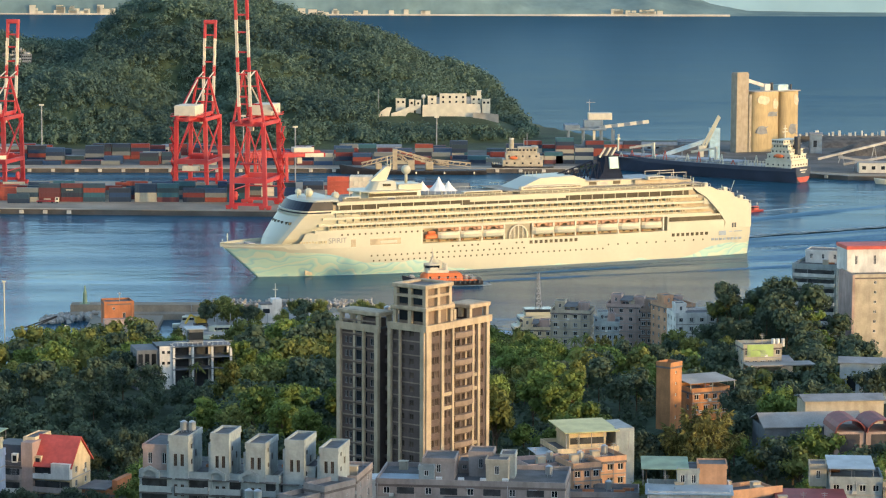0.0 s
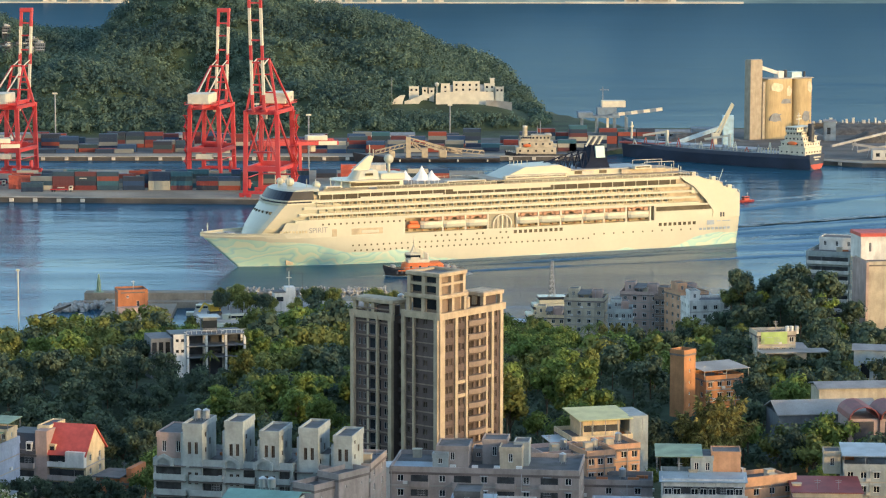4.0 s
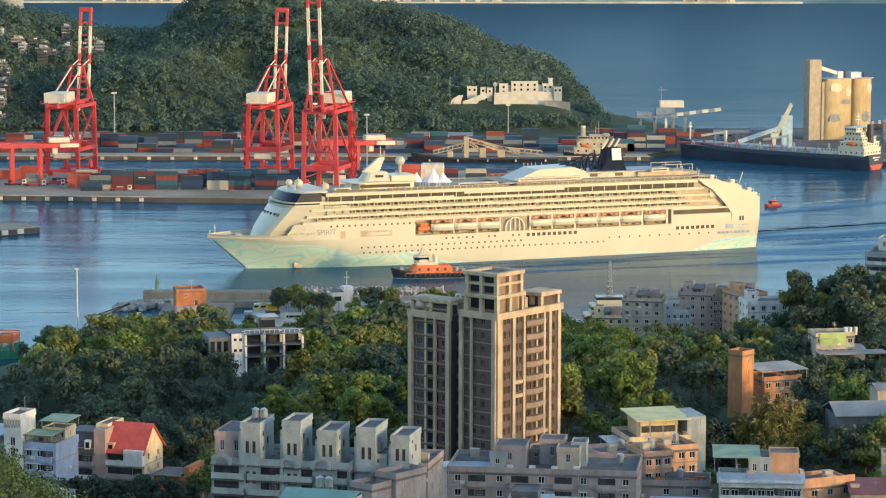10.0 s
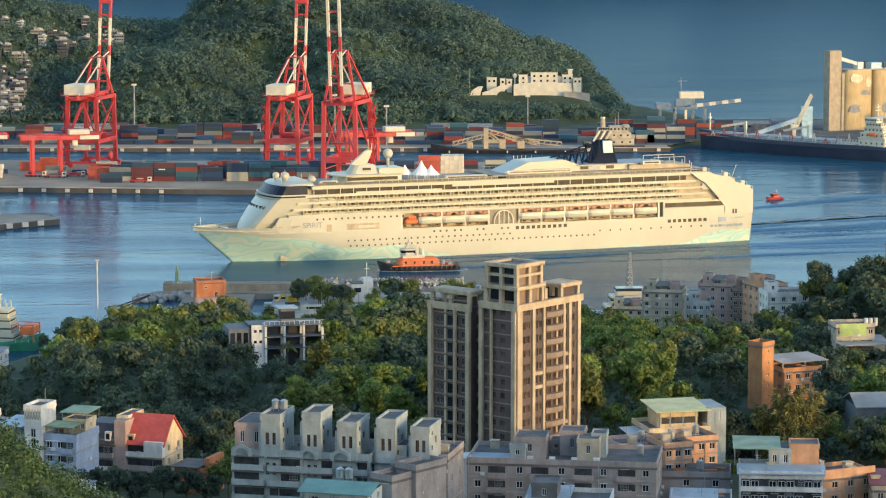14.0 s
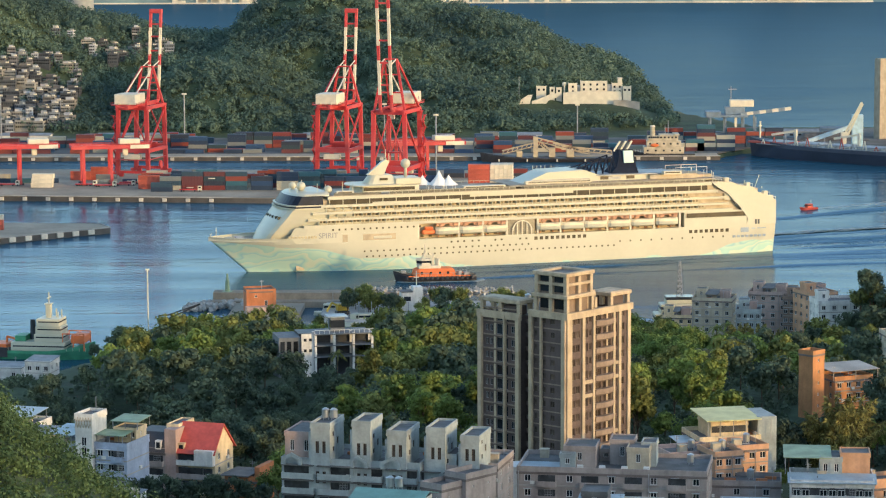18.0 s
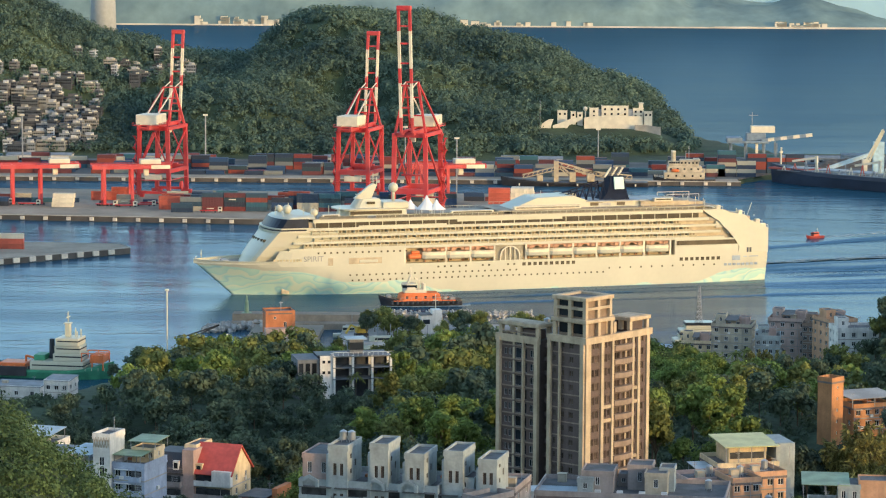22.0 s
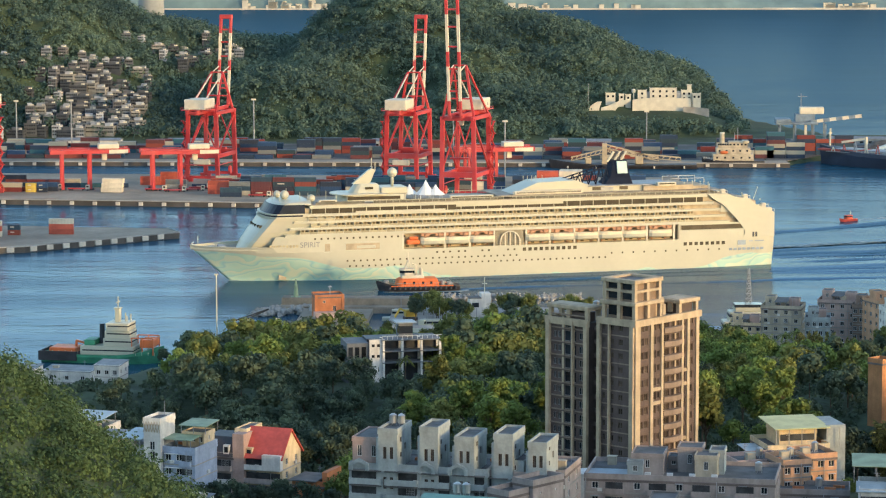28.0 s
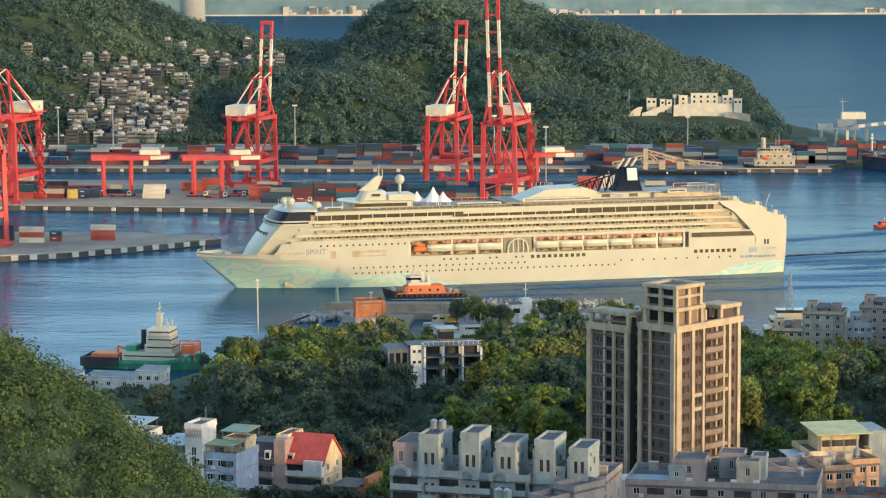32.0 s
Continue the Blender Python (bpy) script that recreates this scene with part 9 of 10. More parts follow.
def supply_ship(x, y, turn, label, green, length=52):
    s = thing("supply_ship", x, y, 0, turn, label, "ship")
    part("hull", boat_hull(length, 12, 3.2, 6.4, 3.2), green, s)
    part("fore_hull", boxes((-length + 2, -length * 0.55, -5, 5, 3.0, 3.5)), BLACK, s)
    for a, b, w, z0, z1 in ((-30, -10, 5.2, 3.2, 6.4), (-21.5, -11, 4.6, 6.4, 9.2), (-21, -11.5, 4.2, 9.2, 12.0), (-20.5, -12, 4.6, 12.0, 14.8)):
        part("superstructure_deck", boxes((a, b, -w, w, z0, z1), bevel=0.15), WHITE, s)
        part("window_band", boxes((a + 0.8, b + 0.05, -w - 0.05, w + 0.05, z0 + 1.5, z0 + 1.95)), GLASS, s)
    part("mast", struts(0.36, ((-17, 0, 14.5), (-17, 0, 24)), ((-17, -2.0, 22), (-17, 2.0, 22)), ((-14.6, 1, 14.8), (-14.6, 1, 18)), ((-13.4, -1, 14.8), (-13.4, -1, 17)), ((-12.6, 1, 14.8), (-12.6, 1, 17.6))), WHITE, s)
    part("funnel", drum(bmesh.new(), -24, 2.5, 6, 13.5, 1.1, 0.9), DARK, s)
    part("deck_house", boxes((-29, -25, -3.4, 3.4, 6.4, 8.4), bevel=0.15), green, s)
    part("mast_platform", boxes((-18.4, -15.8, -1.4, 1.4, 19.6, 20.0), (-18.0, -16.2, -1.1, 1.1, 14.8, 19.6), bevel=0.1), WHITE, s)
    part("stern_bulwark", boxes((-length - 0.4, -31, -6.4, -5.9, 1.0, 4.4), (-length - 0.4, -31, 5.9, 6.4, 1.0, 4.4), (-length - 0.6, -length, -5.9, 5.9, 1.0, 4.2)), BLACK, s, "dark stern bulwark")
    for y_ in (-4, 4):
        part("cargo_frame", struts(0.4, *(((x_, y_, 3.4), (x_, y_, 9.5)) for x_ in (-3, -7, -11)), ((-3, y_, 9.5), (-11, y_, 9.5))), ORANGE, s)
    part("deck_cargo", boxes((-length + 3, -32, -4.4, 4.4, 3.4, 5.4), bevel=0.3), ORANGE, s)
    part("deck_cargo", boxes((-8, -3, -4, 4, 6, 9), bevel=0.3), ORANGE, s)
    part("deck_crane", struts(0.7, ((-33, 0, 3), (-33, 0, 7.5)), ((-33, 0, 7.5), (-29, 0, 6.5))), ORANGE, s)
    part("rail", struts(0.14, *(((-2 - 2.4 * k, sd * 5.4, 3.4), (-2 - 2.4 * k, sd * 5.4, 4.6)) for k in range(18) for sd in (1, -1))), WHITE, s)


supply_ship(-146.5, 962, -8, "white and green offshore supply ship moored by the woods", mat("green_hull_paint", (0.05, 0.24, 0.13), 0.5, vary=0.2), 45)
coast = thing("patrol_ship", 46.5, 1014, 0, 184, "pale blue-white patrol ship with lattice mast", "ship")
coast.matrix_world = coast.matrix_world @ Matrix.Diagonal((1.08, 1.08, 1.2, 1))
part("hull", boat_hull(44, 9, 4.2, 6.4, 4.0), wall_mat("pale_blue_ship_paint", (0.55, 0.60, 0.66)), coast)
for a, b, w, z0, z1 in ((-34, -10, 4, 4.2, 7.4), (-28, -12, 3.6, 7.4, 10.4), (-24, -14, 3.2, 10.4, 12.6)):
    part("superstructure_deck", boxes((a, b, -w, w, z0, z1), bevel=0.2), WHITE, coast)
    part("window_band", boxes((a + 0.6, b + 0.05, -w - 0.05, w + 0.05, z0 + 1.4, z0 + 2.3)), GLASS, coast)
mm = bmesh.new()
for k in range(7):
    z0, w = 12.6 + 1.6 * k, 2.2 - 0.24 * k
    for a, b in (((-1, -1), (1, -1)), ((1, -1), (1, 1)), ((1, 1), (-1, 1)), ((-1, 1), (-1, -1))):
        strut(mm, (-19 + a[0] * w / 2, a[1] * w / 2, z0), (-19 + b[0] * w / 2 * 0.9, b[1] * w / 2 * 0.9, z0 + 1.6), 0.22)
        strut(mm, (-19 + a[0] * w / 2, a[1] * w / 2, z0), (-19 + b[0] * w / 2, b[1] * w / 2, z0), 0.2)
part("lattice_mast", mm, STEEL, coast)
for x, y, tr, L in ((-40, 1046, 10, 22), (-28, 1040, -20, 18), (-52, 1052, 60, 16), (-170, 890, 30, 14), (-178, 905, -10, 18), (-190, 884, 15, 12), (-60, 1070, 5, 15)):
    fb = thing("fishing_boat", x, y, 0, tr, "small white fishing boat at its mooring", "boat", "moored fishing boats")
    part("hull", boat_hull(L, L * 0.28, 1.4, 2.4, 1.4), WHITE, fb)
    part("wheelhouse", boxes((-L * 0.75, -L * 0.45, -L * 0.09, L * 0.09, 1.4, 4.4), bevel=0.2), WHITE, fb)
    part("window_band", boxes((-L * 0.74, -L * 0.44, -L * 0.092, L * 0.092, 3.0, 3.8)), GLASS, fb)
    part("mast", struts(0.2, ((-L * 0.5, 0, 4.4), (-L * 0.5, 0, 9)), ((-L * 0.2, 0, 1.4), (-L * 0.2, 0, 7))), STEEL, fb)
for x, y, w, h in ((-180, 846, 9, 8.2), (-172, 866, 16, 7), (-150, 838, 8, 5)):
    ob, hw, hd, hh, fl, off = house(x, x + w, y, at_ground(x + w / 2, y) + h, -10, 9, W_WHITE, "white waterfront building by the shore", windows=3)
    canopy(ob, -hw, hw, -hd, hd, hh, 0.6, SLATE, 0.6)


# ---- trees ----
def leaf_cloud(r, centres, per, size, loose=0.0):
    """Many small leaf-clump faces round the given balls (x, y, z, radius): points and quads."""
    n = len(centres) * per
    c = np.repeat(np.array(centres, float), per, 0)
    d = r.normal(size=(n, 3))
    d /= np.linalg.norm(d, axis=1, keepdims=True)
    p = c[:, :3] + d * c[:, 3:4] * r.uniform(0.62 - loose, 1.06 + loose, (n, 1)) * np.array([1, 1, 0.8])
    nrm = d + r.normal(size=(n, 3)) * 0.32 + np.array([0, 0, 0.2])
    nrm /= np.linalg.norm(nrm, axis=1, keepdims=True)
    u = np.cross(nrm, r.normal(size=(n, 3)))
    u /= np.linalg.norm(u, axis=1, keepdims=True)
    v = np.cross(nrm, u)
    s = size * r.uniform(0.6, 1.3, (n, 1))
    k = r.uniform(0.7, 1.2, (n, 1))
    q = np.stack([p - u * s - v * s * k * 0.4, p - v * s * k + u * s * 0.2, p + u * s + v * s * k * 0.3, p + v * s * k - u * s * 0.15], 1)
    return q


def quads_mesh(name, q, material):
    me = bpy.data.meshes.new(name)
    n = len(q)
    me.vertices.add(n * 4), me.loops.add(n * 4), me.polygons.add(n)
    me.vertices.foreach_set("co", q.reshape(-1).astype(np.float32))
    me.loops.foreach_set("vertex_index", np.arange(n * 4, dtype=np.int32))
    me.polygons.foreach_set("loop_start", np.arange(0, n * 4, 4, dtype=np.int32))
    me.update(calc_edges=True)
    me.materials.append(material)
    return me


def tree_kind(seed, h, spread, material, limbs=7, per=46, size=0.5):
    """A broad-leaved tree: tapered trunk, limbs and a crown of many leaf clumps with gaps."""
    r = np.random.default_rng(seed)
    bm = bmesh.new()
    top = h * 0.62
    strut(bm, (0, 0, -1.5), (0.2, 0.1, top), 0.55, sides=7, w2=0.22)
    centres = []
    for k in range(limbs):
        a = 6.283 * k / limbs + r.uniform(-0.4, 0.4)
        z0 = h * r.uniform(0.25, 0.5)
        reach = spread * r.uniform(0.45, 0.95)
        z1 = min(h * 0.9, z0 + h * r.uniform(0.15, 0.4))
        end = (reach * math.cos(a), reach * math.sin(a), z1)
        strut(bm, (0, 0, z0), end, 0.24, sides=5, w2=0.09)
        for j in range(3):
            t = r.uniform(0.55, 1.1)
            centres.append((end[0] * t + r.uniform(-.6, .6), end[1] * t + r.uniform(-.6, .6), z0 + (z1 - z0) * t + r.uniform(-0.2, 0.9), r.uniform(0.9, 1.75) * spread / 4.2))
    for k in range(6):
        centres.append((r.uniform(-.35, .35) * spread, r.uniform(-.35, .35) * spread, h * r.uniform(0.68, 0.93), r.uniform(1.0, 1.8) * spread / 4.2))
    me = bpy.data.meshes.new("trunk")
    bm.to_mesh(me), bm.free(), me.materials.append(BARK)
    return me, quads_mesh("crown", leaf_cloud(r, centres, per, size, 0.24), material)


def palm_kind(seed, h, material):
    r = np.random.default_rng(seed)
    bm = bmesh.new()
    strut(bm, (0, 0, -1), (0.3, 0, h), 0.45, sides=7, w2=0.28)
    me = bpy.data.meshes.new("trunk")
    bm.to_mesh(me), bm.free(), me.materials.append(BARK)
    q = []
    for k in range(22):
        a, lift = r.uniform(0, 6.283), r.uniform(-0.2, 1.0)
        d = np.array([math.cos(a), math.sin(a), 0.0])
        side = np.array([-math.sin(a), math.cos(a), 0.0])
        p = np.array([0.3, 0, h])
        for j in range(5):
            step = d * 0.75 + np.array([0, 0, lift - 0.42 * j]) * 0.55
            w = 0.55 * (1 - j / 6)
            q.append([p - side * w, p + side * w, p + step + side * w * 0.8, p + step - side * w * 0.8])
            p = p + step
    return me, quads_mesh("crown", np.array(q), material)


def bamboo_kind(seed, h, material):
    """A feathery clump: canes that rise, arch outwards and hang over, hung with long drooping leaves."""
    r = np.random.default_rng(seed)
    bm = bmesh.new()
    q = []
    for k in range(46):
        a, reach, hh = r.uniform(0, 6.283), r.uniform(0.8, 4.4), h * r.uniform(0.5, 1.0)
        out = np.array([math.cos(a), math.sin(a), 0.0])
        line = [out * (0.3 + reach * t ** 1.8) + np.array([0, 0, hh * (1.25 * t - 0.38 * t ** 3.2) - 0.8]) for t in np.linspace(0, 1, 9)]
        for p0, p1 in zip(line[:-1:2], line[2::2]):
            strut(bm, p0, p1, 0.1, sides=4, w2=0.07)
        for t in np.arange(0.28, 1.0, 0.028):
            i = min(int(t * 8), 7)
            p0 = line[i] + (line[i + 1] - line[i]) * (t * 8 - i)
            for e in range(4):
                d = r.normal(size=3) * 0.5 + out * 0.5 + np.array([0, 0, -0.55])
                d /= np.linalg.norm(d)
                side = np.cross(d, r.normal(size=3))
                side /= np.linalg.norm(side)
                ln, wd = r.uniform(0.6, 1.15), r.uniform(0.10, 0.17)
                q.append([p0 - side * wd * 0.4, p0 + d * ln * 0.45 - side * wd, p0 + d * ln, p0 + d * ln * 0.45 + side * wd])
    me = bpy.data.meshes.new("cane_bundle")
    bm.to_mesh(me), bm.free(), me.materials.append(BARK)
    return me, quads_mesh("crown", np.array(q), material)


SHAPES = ((1, 11, 4.6, 0, 7), (2, 13, 5.0, 0, 8), (3, 10, 4.4, 1, 7), (4, 12, 5.2, 2, 8), (5, 9, 3.6, 1, 7), (6, 14, 4.6, 0, 9), (7, 8, 3.8, 2, 7), (8, 11, 5.4, 1, 9), (9, 17, 3.6, 2, 12), (10, 16, 3.9, 1, 12))
KINDS = [tree_kind(a, h, s, LEAF[m], n, 74, 0.36) for a, h, s, m, n in SHAPES]
PLAIN_KINDS = [tree_kind(a, h, s, LEAF[m], n, 38, 0.5) for a, h, s, m, n in SHAPES]
PALM, BAMBOO = palm_kind(20, 9, LEAF[1]), bamboo_kind(21, 13, leaves("golden_bamboo_leaves", (0.26, 0.24, 0.08), (0.36, 0.31, 0.10)))
TREE_LABELS = {0: "dark green broad-leaved tree on the wooded slope", 1: "olive green broad-leaved tree on the wooded slope", 2: "bright green broad-leaved tree on the wooded slope"}


def tree(kind, x, y, scale=1.0, turn=0.0, label="dark green broad-leaved tree on the wooded slope", name="tree", sink=0.3, z=None):
    t = thing(name, x, y, (at_ground(x, y) if z is None else z) - sink, 0, label, "tree", "trees of the wooded slope")
    t.matrix_world = pose(x, y, (at_ground(x, y) if z is None else z) - sink, 0, 0, turn) @ Matrix.Diagonal((scale, scale, scale, 1))
    part("trunk", kind[0], BARK, t)
    part("crown", kind[1], BARK, t)
    return t


def taken(x, y):
    """Where buildings and water leave no room for trees."""
    if at_ground(x, y) < 1.5 or (x < -128 - (y < 800) * 18 and 770 < y < 910):
        return True
    for x0, x1, y0, y1 in ((-12, 40, 594, 640), (-74, -42, 818, 862), (42, 66, 600, 622), (76, 100, 694, 718), (100, 130, 620, 655), (103, 152, 735, 775), (60, 124, 880, 1010), (143, 192, 865, 930), (-110, -80, 1040, 1080), (-135, -44, 560, 606), (-142, -98, 588, 655), (-165, -128, 845, 875), (98, 138, 594, 632), (130, 156, 705, 755)):
        if x0 < x < x1 and y0 < y < y1:
            return True
    return False


pr = np.random.default_rng(77)
rest = []
for row in range(26):
    y = 628 + row * 13.5
    half = 0.205 * y
    n = int(2 * half / 11.5)
    for k in range(n):
        x = -half * 1.08 + 2 * half * (k + 0.5) / n + pr.uniform(-4, 4)
        yy = y + pr.uniform(-6, 6)
        if taken(x, yy) or (x > 60 and yy < 760 and pr.random() < 0.4):
            continue
        j = int(pr.integers(0, 8))
        # leaf tones imitate light: bright kinds where sunlit, dark ones where shaded
        if 30 < x < 90 and pr.random() < (0.75 if yy > 770 else 0.5):
            j = (3, 6, 2)[int(pr.integers(0, 3))]
        if (x < -46 and yy < 835 - 0.4 * (x + 46) * (x > -90)) or (54 < x < 82 and yy < 745) or (x >= 90 and yy < 870 and pr.random() < 0.55):
            j = (0, 1, 5)[int(pr.integers(0, 3))]
        if yy > 855 and x < 60 and pr.random() < 0.7:
            j = (2, 7, 4, 3)[int(pr.integers(0, 4))]
        m = {0: 0, 1: 0, 2: 1, 3: 2, 4: 1, 5: 0, 6: 2, 7: 1}[j]
        if yy > 700 and not -75 < x < -35 and not 25 < x < 60:
            rest.append((j, x, yy, pr.uniform(0.8, 1.2) * (0.6 if yy > 835 and 30 < x < 64 else 0.72 if yy > 820 and 64 <= x < 128 else 1.2 if yy > 850 and x > -118 else 0.72 if x < -0.15 * yy else 1.0), pr.uniform(0, 6.28)))
            continue
        tall = (-40 < x < 4 or 26 < x < 60) and 640 < yy < (860 if x < 4 else 735) and pr.random() < 0.4
        if tall:
            j, m = ((8, 2), (9, 1), (8, 2))[int(pr.integers(0, 3))]
        tree(KINDS[j], x, yy, pr.uniform(0.95, 1.3) if tall else pr.uniform(0.8, 1.15), pr.uniform(0, 360), TREE_LABELS[m])


for x, y, sc, j in [(62 + 3.6 * k, 858 + 9 * pr.random(), pr.uniform(0.65, 0.8), (3, 6, 2, 7)[k % 4]) for k in range(12)] + [(112 + 4.2 * k, 838 + 14 * pr.random(), pr.uniform(0.65, 0.85), (0, 1, 5)[k % 3]) for k in range(9)] + \
        [(104 + 3.4 * k, 736 + 8 * pr.random(), pr.uniform(0.85, 1.05), (0, 1, 7)[k % 3]) for k in range(11)] + [(124 + 5 * k, 765 + 30 * pr.random(), pr.uniform(0.9, 1.2), (0, 1, 5)[k % 3]) for k in range(7)] + \
        [(-44 + 5.0 * k, 955 + 20 * pr.random(), pr.uniform(1.1, 1.4), (2, 7, 0, 3)[k % 4]) for k in range(10)] + [(-112 + 4 * k, 872 + 25 * pr.random(), pr.uniform(0.7, 0.85), (2, 7, 4, 2)[k % 4]) for k in range(8)]:
    rest.append((j, x, y, sc, pr.uniform(0, 6.28)))


def far_trees():
    """The trees further off on the same slope, joined: trunks and crowns."""
    for m in range(3):
        crowns, trunks = [], bmesh.new()
        for j, x, y, sc, a in rest:
            if KINDS[j][1].materials[0] != LEAF[m]:
                continue
            me = PLAIN_KINDS[j][1]
            co = np.empty(len(me.vertices) * 3, np.float32)
            me.vertices.foreach_get("co", co)
            co = co.reshape(-1, 3) * sc
            z = at_ground(x, y) - 0.3
            c, s_ = math.cos(a), math.sin(a)
            crowns.append(np.stack([co[:, 0] * c - co[:, 1] * s_ + x, co[:, 0] * s_ + co[:, 1] * c + y, co[:, 2] + z], 1))
            strut(trunks, (x, y, z - 1), (x, y, z + 7 * sc), 0.5, sides=5, w2=0.2)
        me = quads_mesh("far_trees", np.concatenate(crowns).reshape(-1, 4, 3), LEAF[m])
        ob = tagged(part("shore_woods", me, LEAF[m]), ("dark green", "olive green", "bright green")[m] + " woods running down to the shore", "woods", kind="stuff")
        part("trunks", trunks, BARK, ob)


far_trees()
# the dark grove on the knoll by the harbour
for k in range(22):
    a, q = pr.uniform(0, 6.283), math.sqrt(pr.random())
    x, y = 129 + 15 * q * math.cos(a), 880 + 18 * q * math.sin(a)
    tree(KINDS[(0, 1, 5, 0, 4, 1)[k % 6]], x, y, pr.uniform(0.9, 1.2), pr.uniform(0, 360), "dark green tree in the grove on the knoll")
# single trees seen apart
for x, y, s, j in ((107, 668, 1.25, 3), (98, 672, 0.8, 0), (112, 668, 0.8, 0), (120, 676, 0.8, 5), (128, 684, 0.8, 1), (95, 621, 1.1, 2), (100.5, 619, 1.15, 0), (106, 618, 1.2, 3), (112, 609, 1.15, 6), (118, 608, 1.1, 0), (124, 607, 1.1, 3), (130, 606, 1.1, 6), (138, 722, 1.1, 0), (144, 724, 1.0, 5), (150, 726, 1.0, 1), (-48, 600, 0.8, 3), (-51, 608, 0.6, 6), (143, 852, 0.9, 3), (139, 846, 0.8, 2), (-76, 566, 0.75, 0), (-71, 562, 0.7, 1), (-66, 560, 0.75, 0), (-61, 562, 0.7, 5), (-56, 560, 0.7, 1), (-51, 563, 0.65, 0), (-48, 570, 0.8, 3), (62, 596, 0.6, 6), (95, 608, 1.05, 0), (100, 606, 1.1, 2), (105, 595, 0.9, 3), (111, 594, 0.9, 1), (117, 592, 0.9, 3), (124, 596, 1.0, 2), 
                   (-92, 600, 0.7, 2), (-84, 606, 0.7, 6), (-74, 612, 0.8, 2), (-104, 612, 0.8, 4), (30, 580, 0.6, 3), (100, 590, 0.8, 6), (112, 585, 0.8, 3), (120, 592, 0.8, 6), (-20, 590, 0.9, 3), (-12, 586, 0.8, 6), (-30, 594, 1.0, 2)):
    tree(KINDS[j], x, y, s, 40 * j, "green tree standing among the houses", sink=0.2)
for k in range(28):
    tree(KINDS[(2, 4, 7, 0)[k % 4]], (-64 + 24 * pr.random()) if k < 14 else (-36 + 46 * pr.random()), 1050 + 26 * pr.random(), pr.uniform(0.6, 0.9), pr.uniform(0, 360), "olive green tree on the quay spit", z=2.4)
for x, y, s in ((-52, 842, 0.9), (-108, 596, 0.6), (-101, 603, 0.6), (70, 880, 0.9), (74, 884, 1.0), (-45, 604, 0.6)):
    tree(PALM, x, y, s, 50 * s, "palm tree with drooping fronds", "palm_tree")
for x, y, s in ((78.5, 626, 1.75), (83.5, 629, 1.6), (74.5, 628, 1.45), (80, 621, 1.3), (76, 870, 1.0), (82, 872, 1.0), (88, 868, 0.9)):
    tree(BAMBOO, x, y, s, 70 * s, "tall feathery bamboo clump", "bamboo_clump")


# ---- the forest on the far headland: past counting, one joined mass ----
def far_forest():
    r = np.random.default_rng(5)
    n = 10500
    x, y = r.uniform(-620, 150, n), r.uniform(1872, 2330, n)
    z = terrain(x, y)
    slope_ok = (z > 4.0)
    keep = slope_ok & ~((x > 10) & (x < 116) & (y > 1966) & (y < 2014)) & ~((x > -392) & (x < -302 - (y - 1930) * 0.1) & (y > 1900) & (y < 2066) & (r.random(n) < 0.66))
    x, y, z = x[keep], y[keep], z[keep]
    rad = 2.4 + 4.6 * r.random(len(x)) ** 1.7
    small, large = rad < 4.2, rad >= 4.2
    both = np.stack([x, y, z + rad * 0.55, rad], 1)
    q = np.concatenate([leaf_cloud(r, both[small], 34, 0.82, 0.15), leaf_cloud(r, both[large], 84, 0.88, 0.15)])
    tagged(part("headland_forest", quads_mesh("headland_forest", q, HILL_LEAF), HILL_LEAF), "dense dark green forest covering the headland", "forest", kind="stuff")


far_forest()


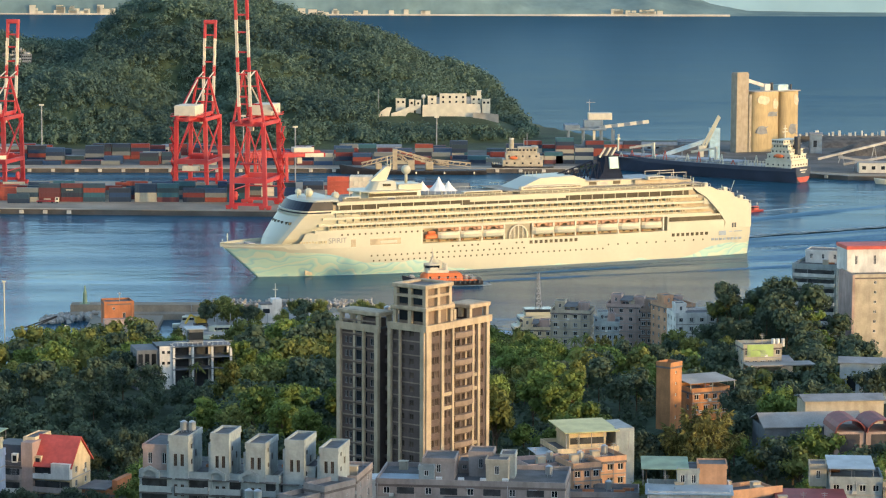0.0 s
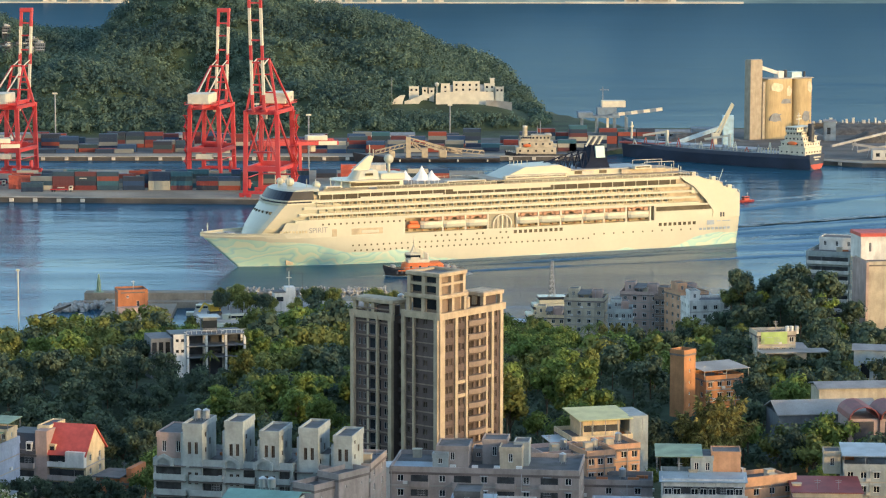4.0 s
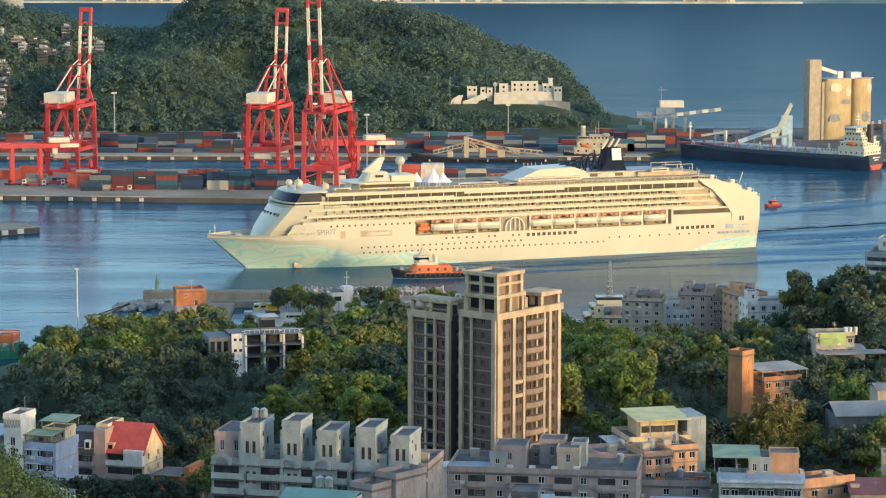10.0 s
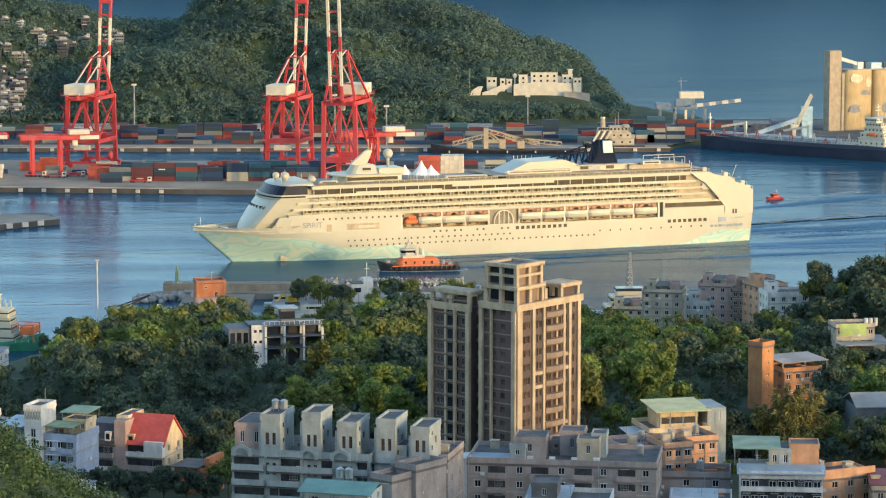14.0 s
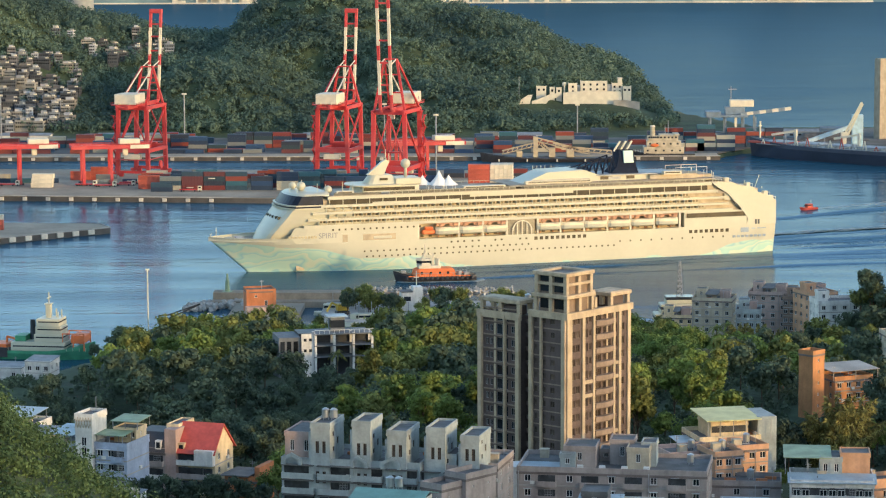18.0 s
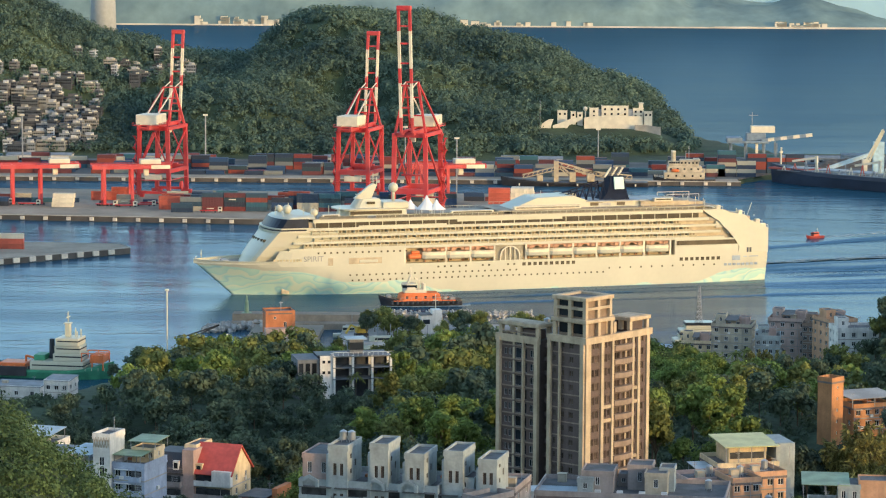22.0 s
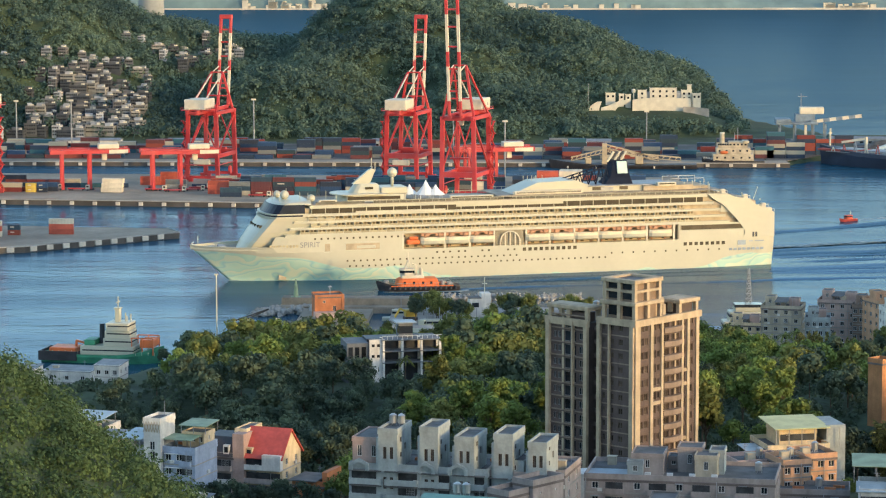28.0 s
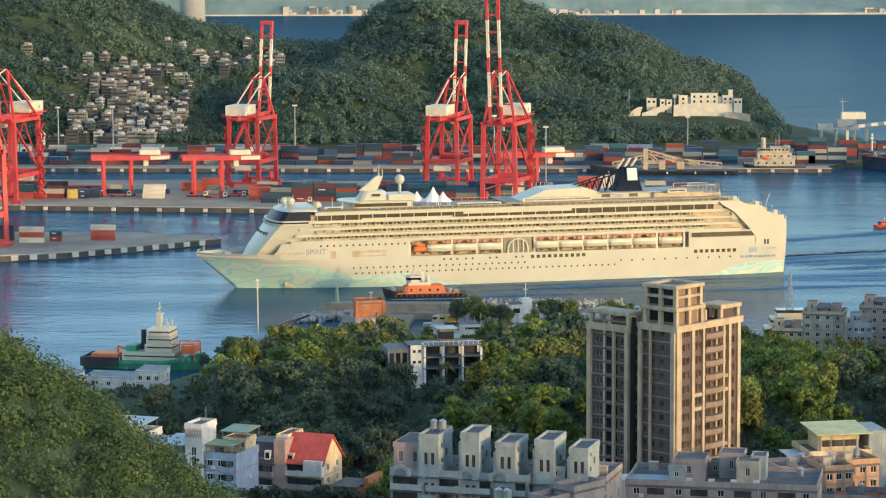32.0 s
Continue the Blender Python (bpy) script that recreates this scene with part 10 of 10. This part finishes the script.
def undergrowth():
    """Bushes that fill the ground between the trees of the near slope."""
    r = np.random.default_rng(15)
    n = 5800
    y = r.uniform(622, 985, n)
    x = r.uniform(-1, 1, n) * 0.22 * y
    z = terrain(x, y)
    keep = (z > 2.5) & np.array([not taken(a, b) for a, b in zip(x, y)])
    x, y, z = x[keep], y[keep], z[keep]
    rad = r.uniform(1.2, 2.6, len(x))
    # low scrub on the west shore
    xs, ys = r.uniform(-180, -128, 420), r.uniform(700, 842, 420)
    zs = terrain(xs, ys)
    on = zs > 2.0
    x, y, z = np.append(x, xs[on]), np.append(y, ys[on]), np.append(z, zs[on])
    rad = np.append(rad, r.uniform(0.9, 1.7, on.sum()))
    q = leaf_cloud(r, np.stack([x, y, z + rad * 0.5, rad], 1), 22, 0.5)
    tagged(part("undergrowth", quads_mesh("undergrowth", q, LEAF[0]), LEAF[0]), "dark green bushes under the trees", "bushes", kind="stuff")


undergrowth()


SPUR_LEAF = leaves("spur_leaves", (0.078, 0.128, 0.056), (0.112, 0.160, 0.060), spread=0.26)


def spur_bushes():
    r = np.random.default_rng(25)
    n = 3300
    x, y = r.uniform(-150, -35, n), r.uniform(292, 398, n)
    z = terrain(x, y)
    keep = (z > 62)
    x, y, z = x[keep], y[keep], z[keep]
    rad = np.where(r.random(len(x)) < 0.17, r.uniform(2.4, 3.6, len(x)), 0.9 + 1.2 * r.random(len(x)))
    both = np.stack([x, y, z + rad * 0.3, rad], 1)
    q = np.concatenate([leaf_cloud(r, both[rad > 2.3], 210, 0.22, 0.1), leaf_cloud(r, both[rad <= 2.3], 66, 0.21, 0.1)])
    tagged(part("spur_thicket", quads_mesh("spur_thicket", q, SPUR_LEAF), SPUR_LEAF), "dense green thicket on the near hill spur", "bushes", kind="stuff")


spur_bushes()


# ---- what moves ----
def motions():
    """The ship with its wake, the tug and the pilot boat glide through the harbour."""
    rows = [(t, -47.6 - 3.66 * t - 0.0012 * t * t, 1222.9 - 1.44 * t + 0.0047 * t * t, 23.6 - 0.205 * t) for t in range(0, 33, 4)]
    walk(SHIP, [(t, pose(x, y, 0, 0, 0, 180 + h)) for t, x, y, h in rows])
    walk(WAKE, [(t, pose(x, y, 0, 0, 0, 180 + h)) for t, x, y, h in rows])
    walk(TUG, [(t, pose(18.0 - 3.63 * t, 1193 - 1.50 * t + 0.0045 * t * t, 0, 0, 0, 190)) for t in range(0, 33, 4)])
    walk(PILOT, [(t, pose(215 - 3.95 * t + 0.047 * t * t, 1500 - 3.9 * t + 0.048 * t * t, 0, 0, 0, 217)) for t in range(0, 33, 4)])


motions()
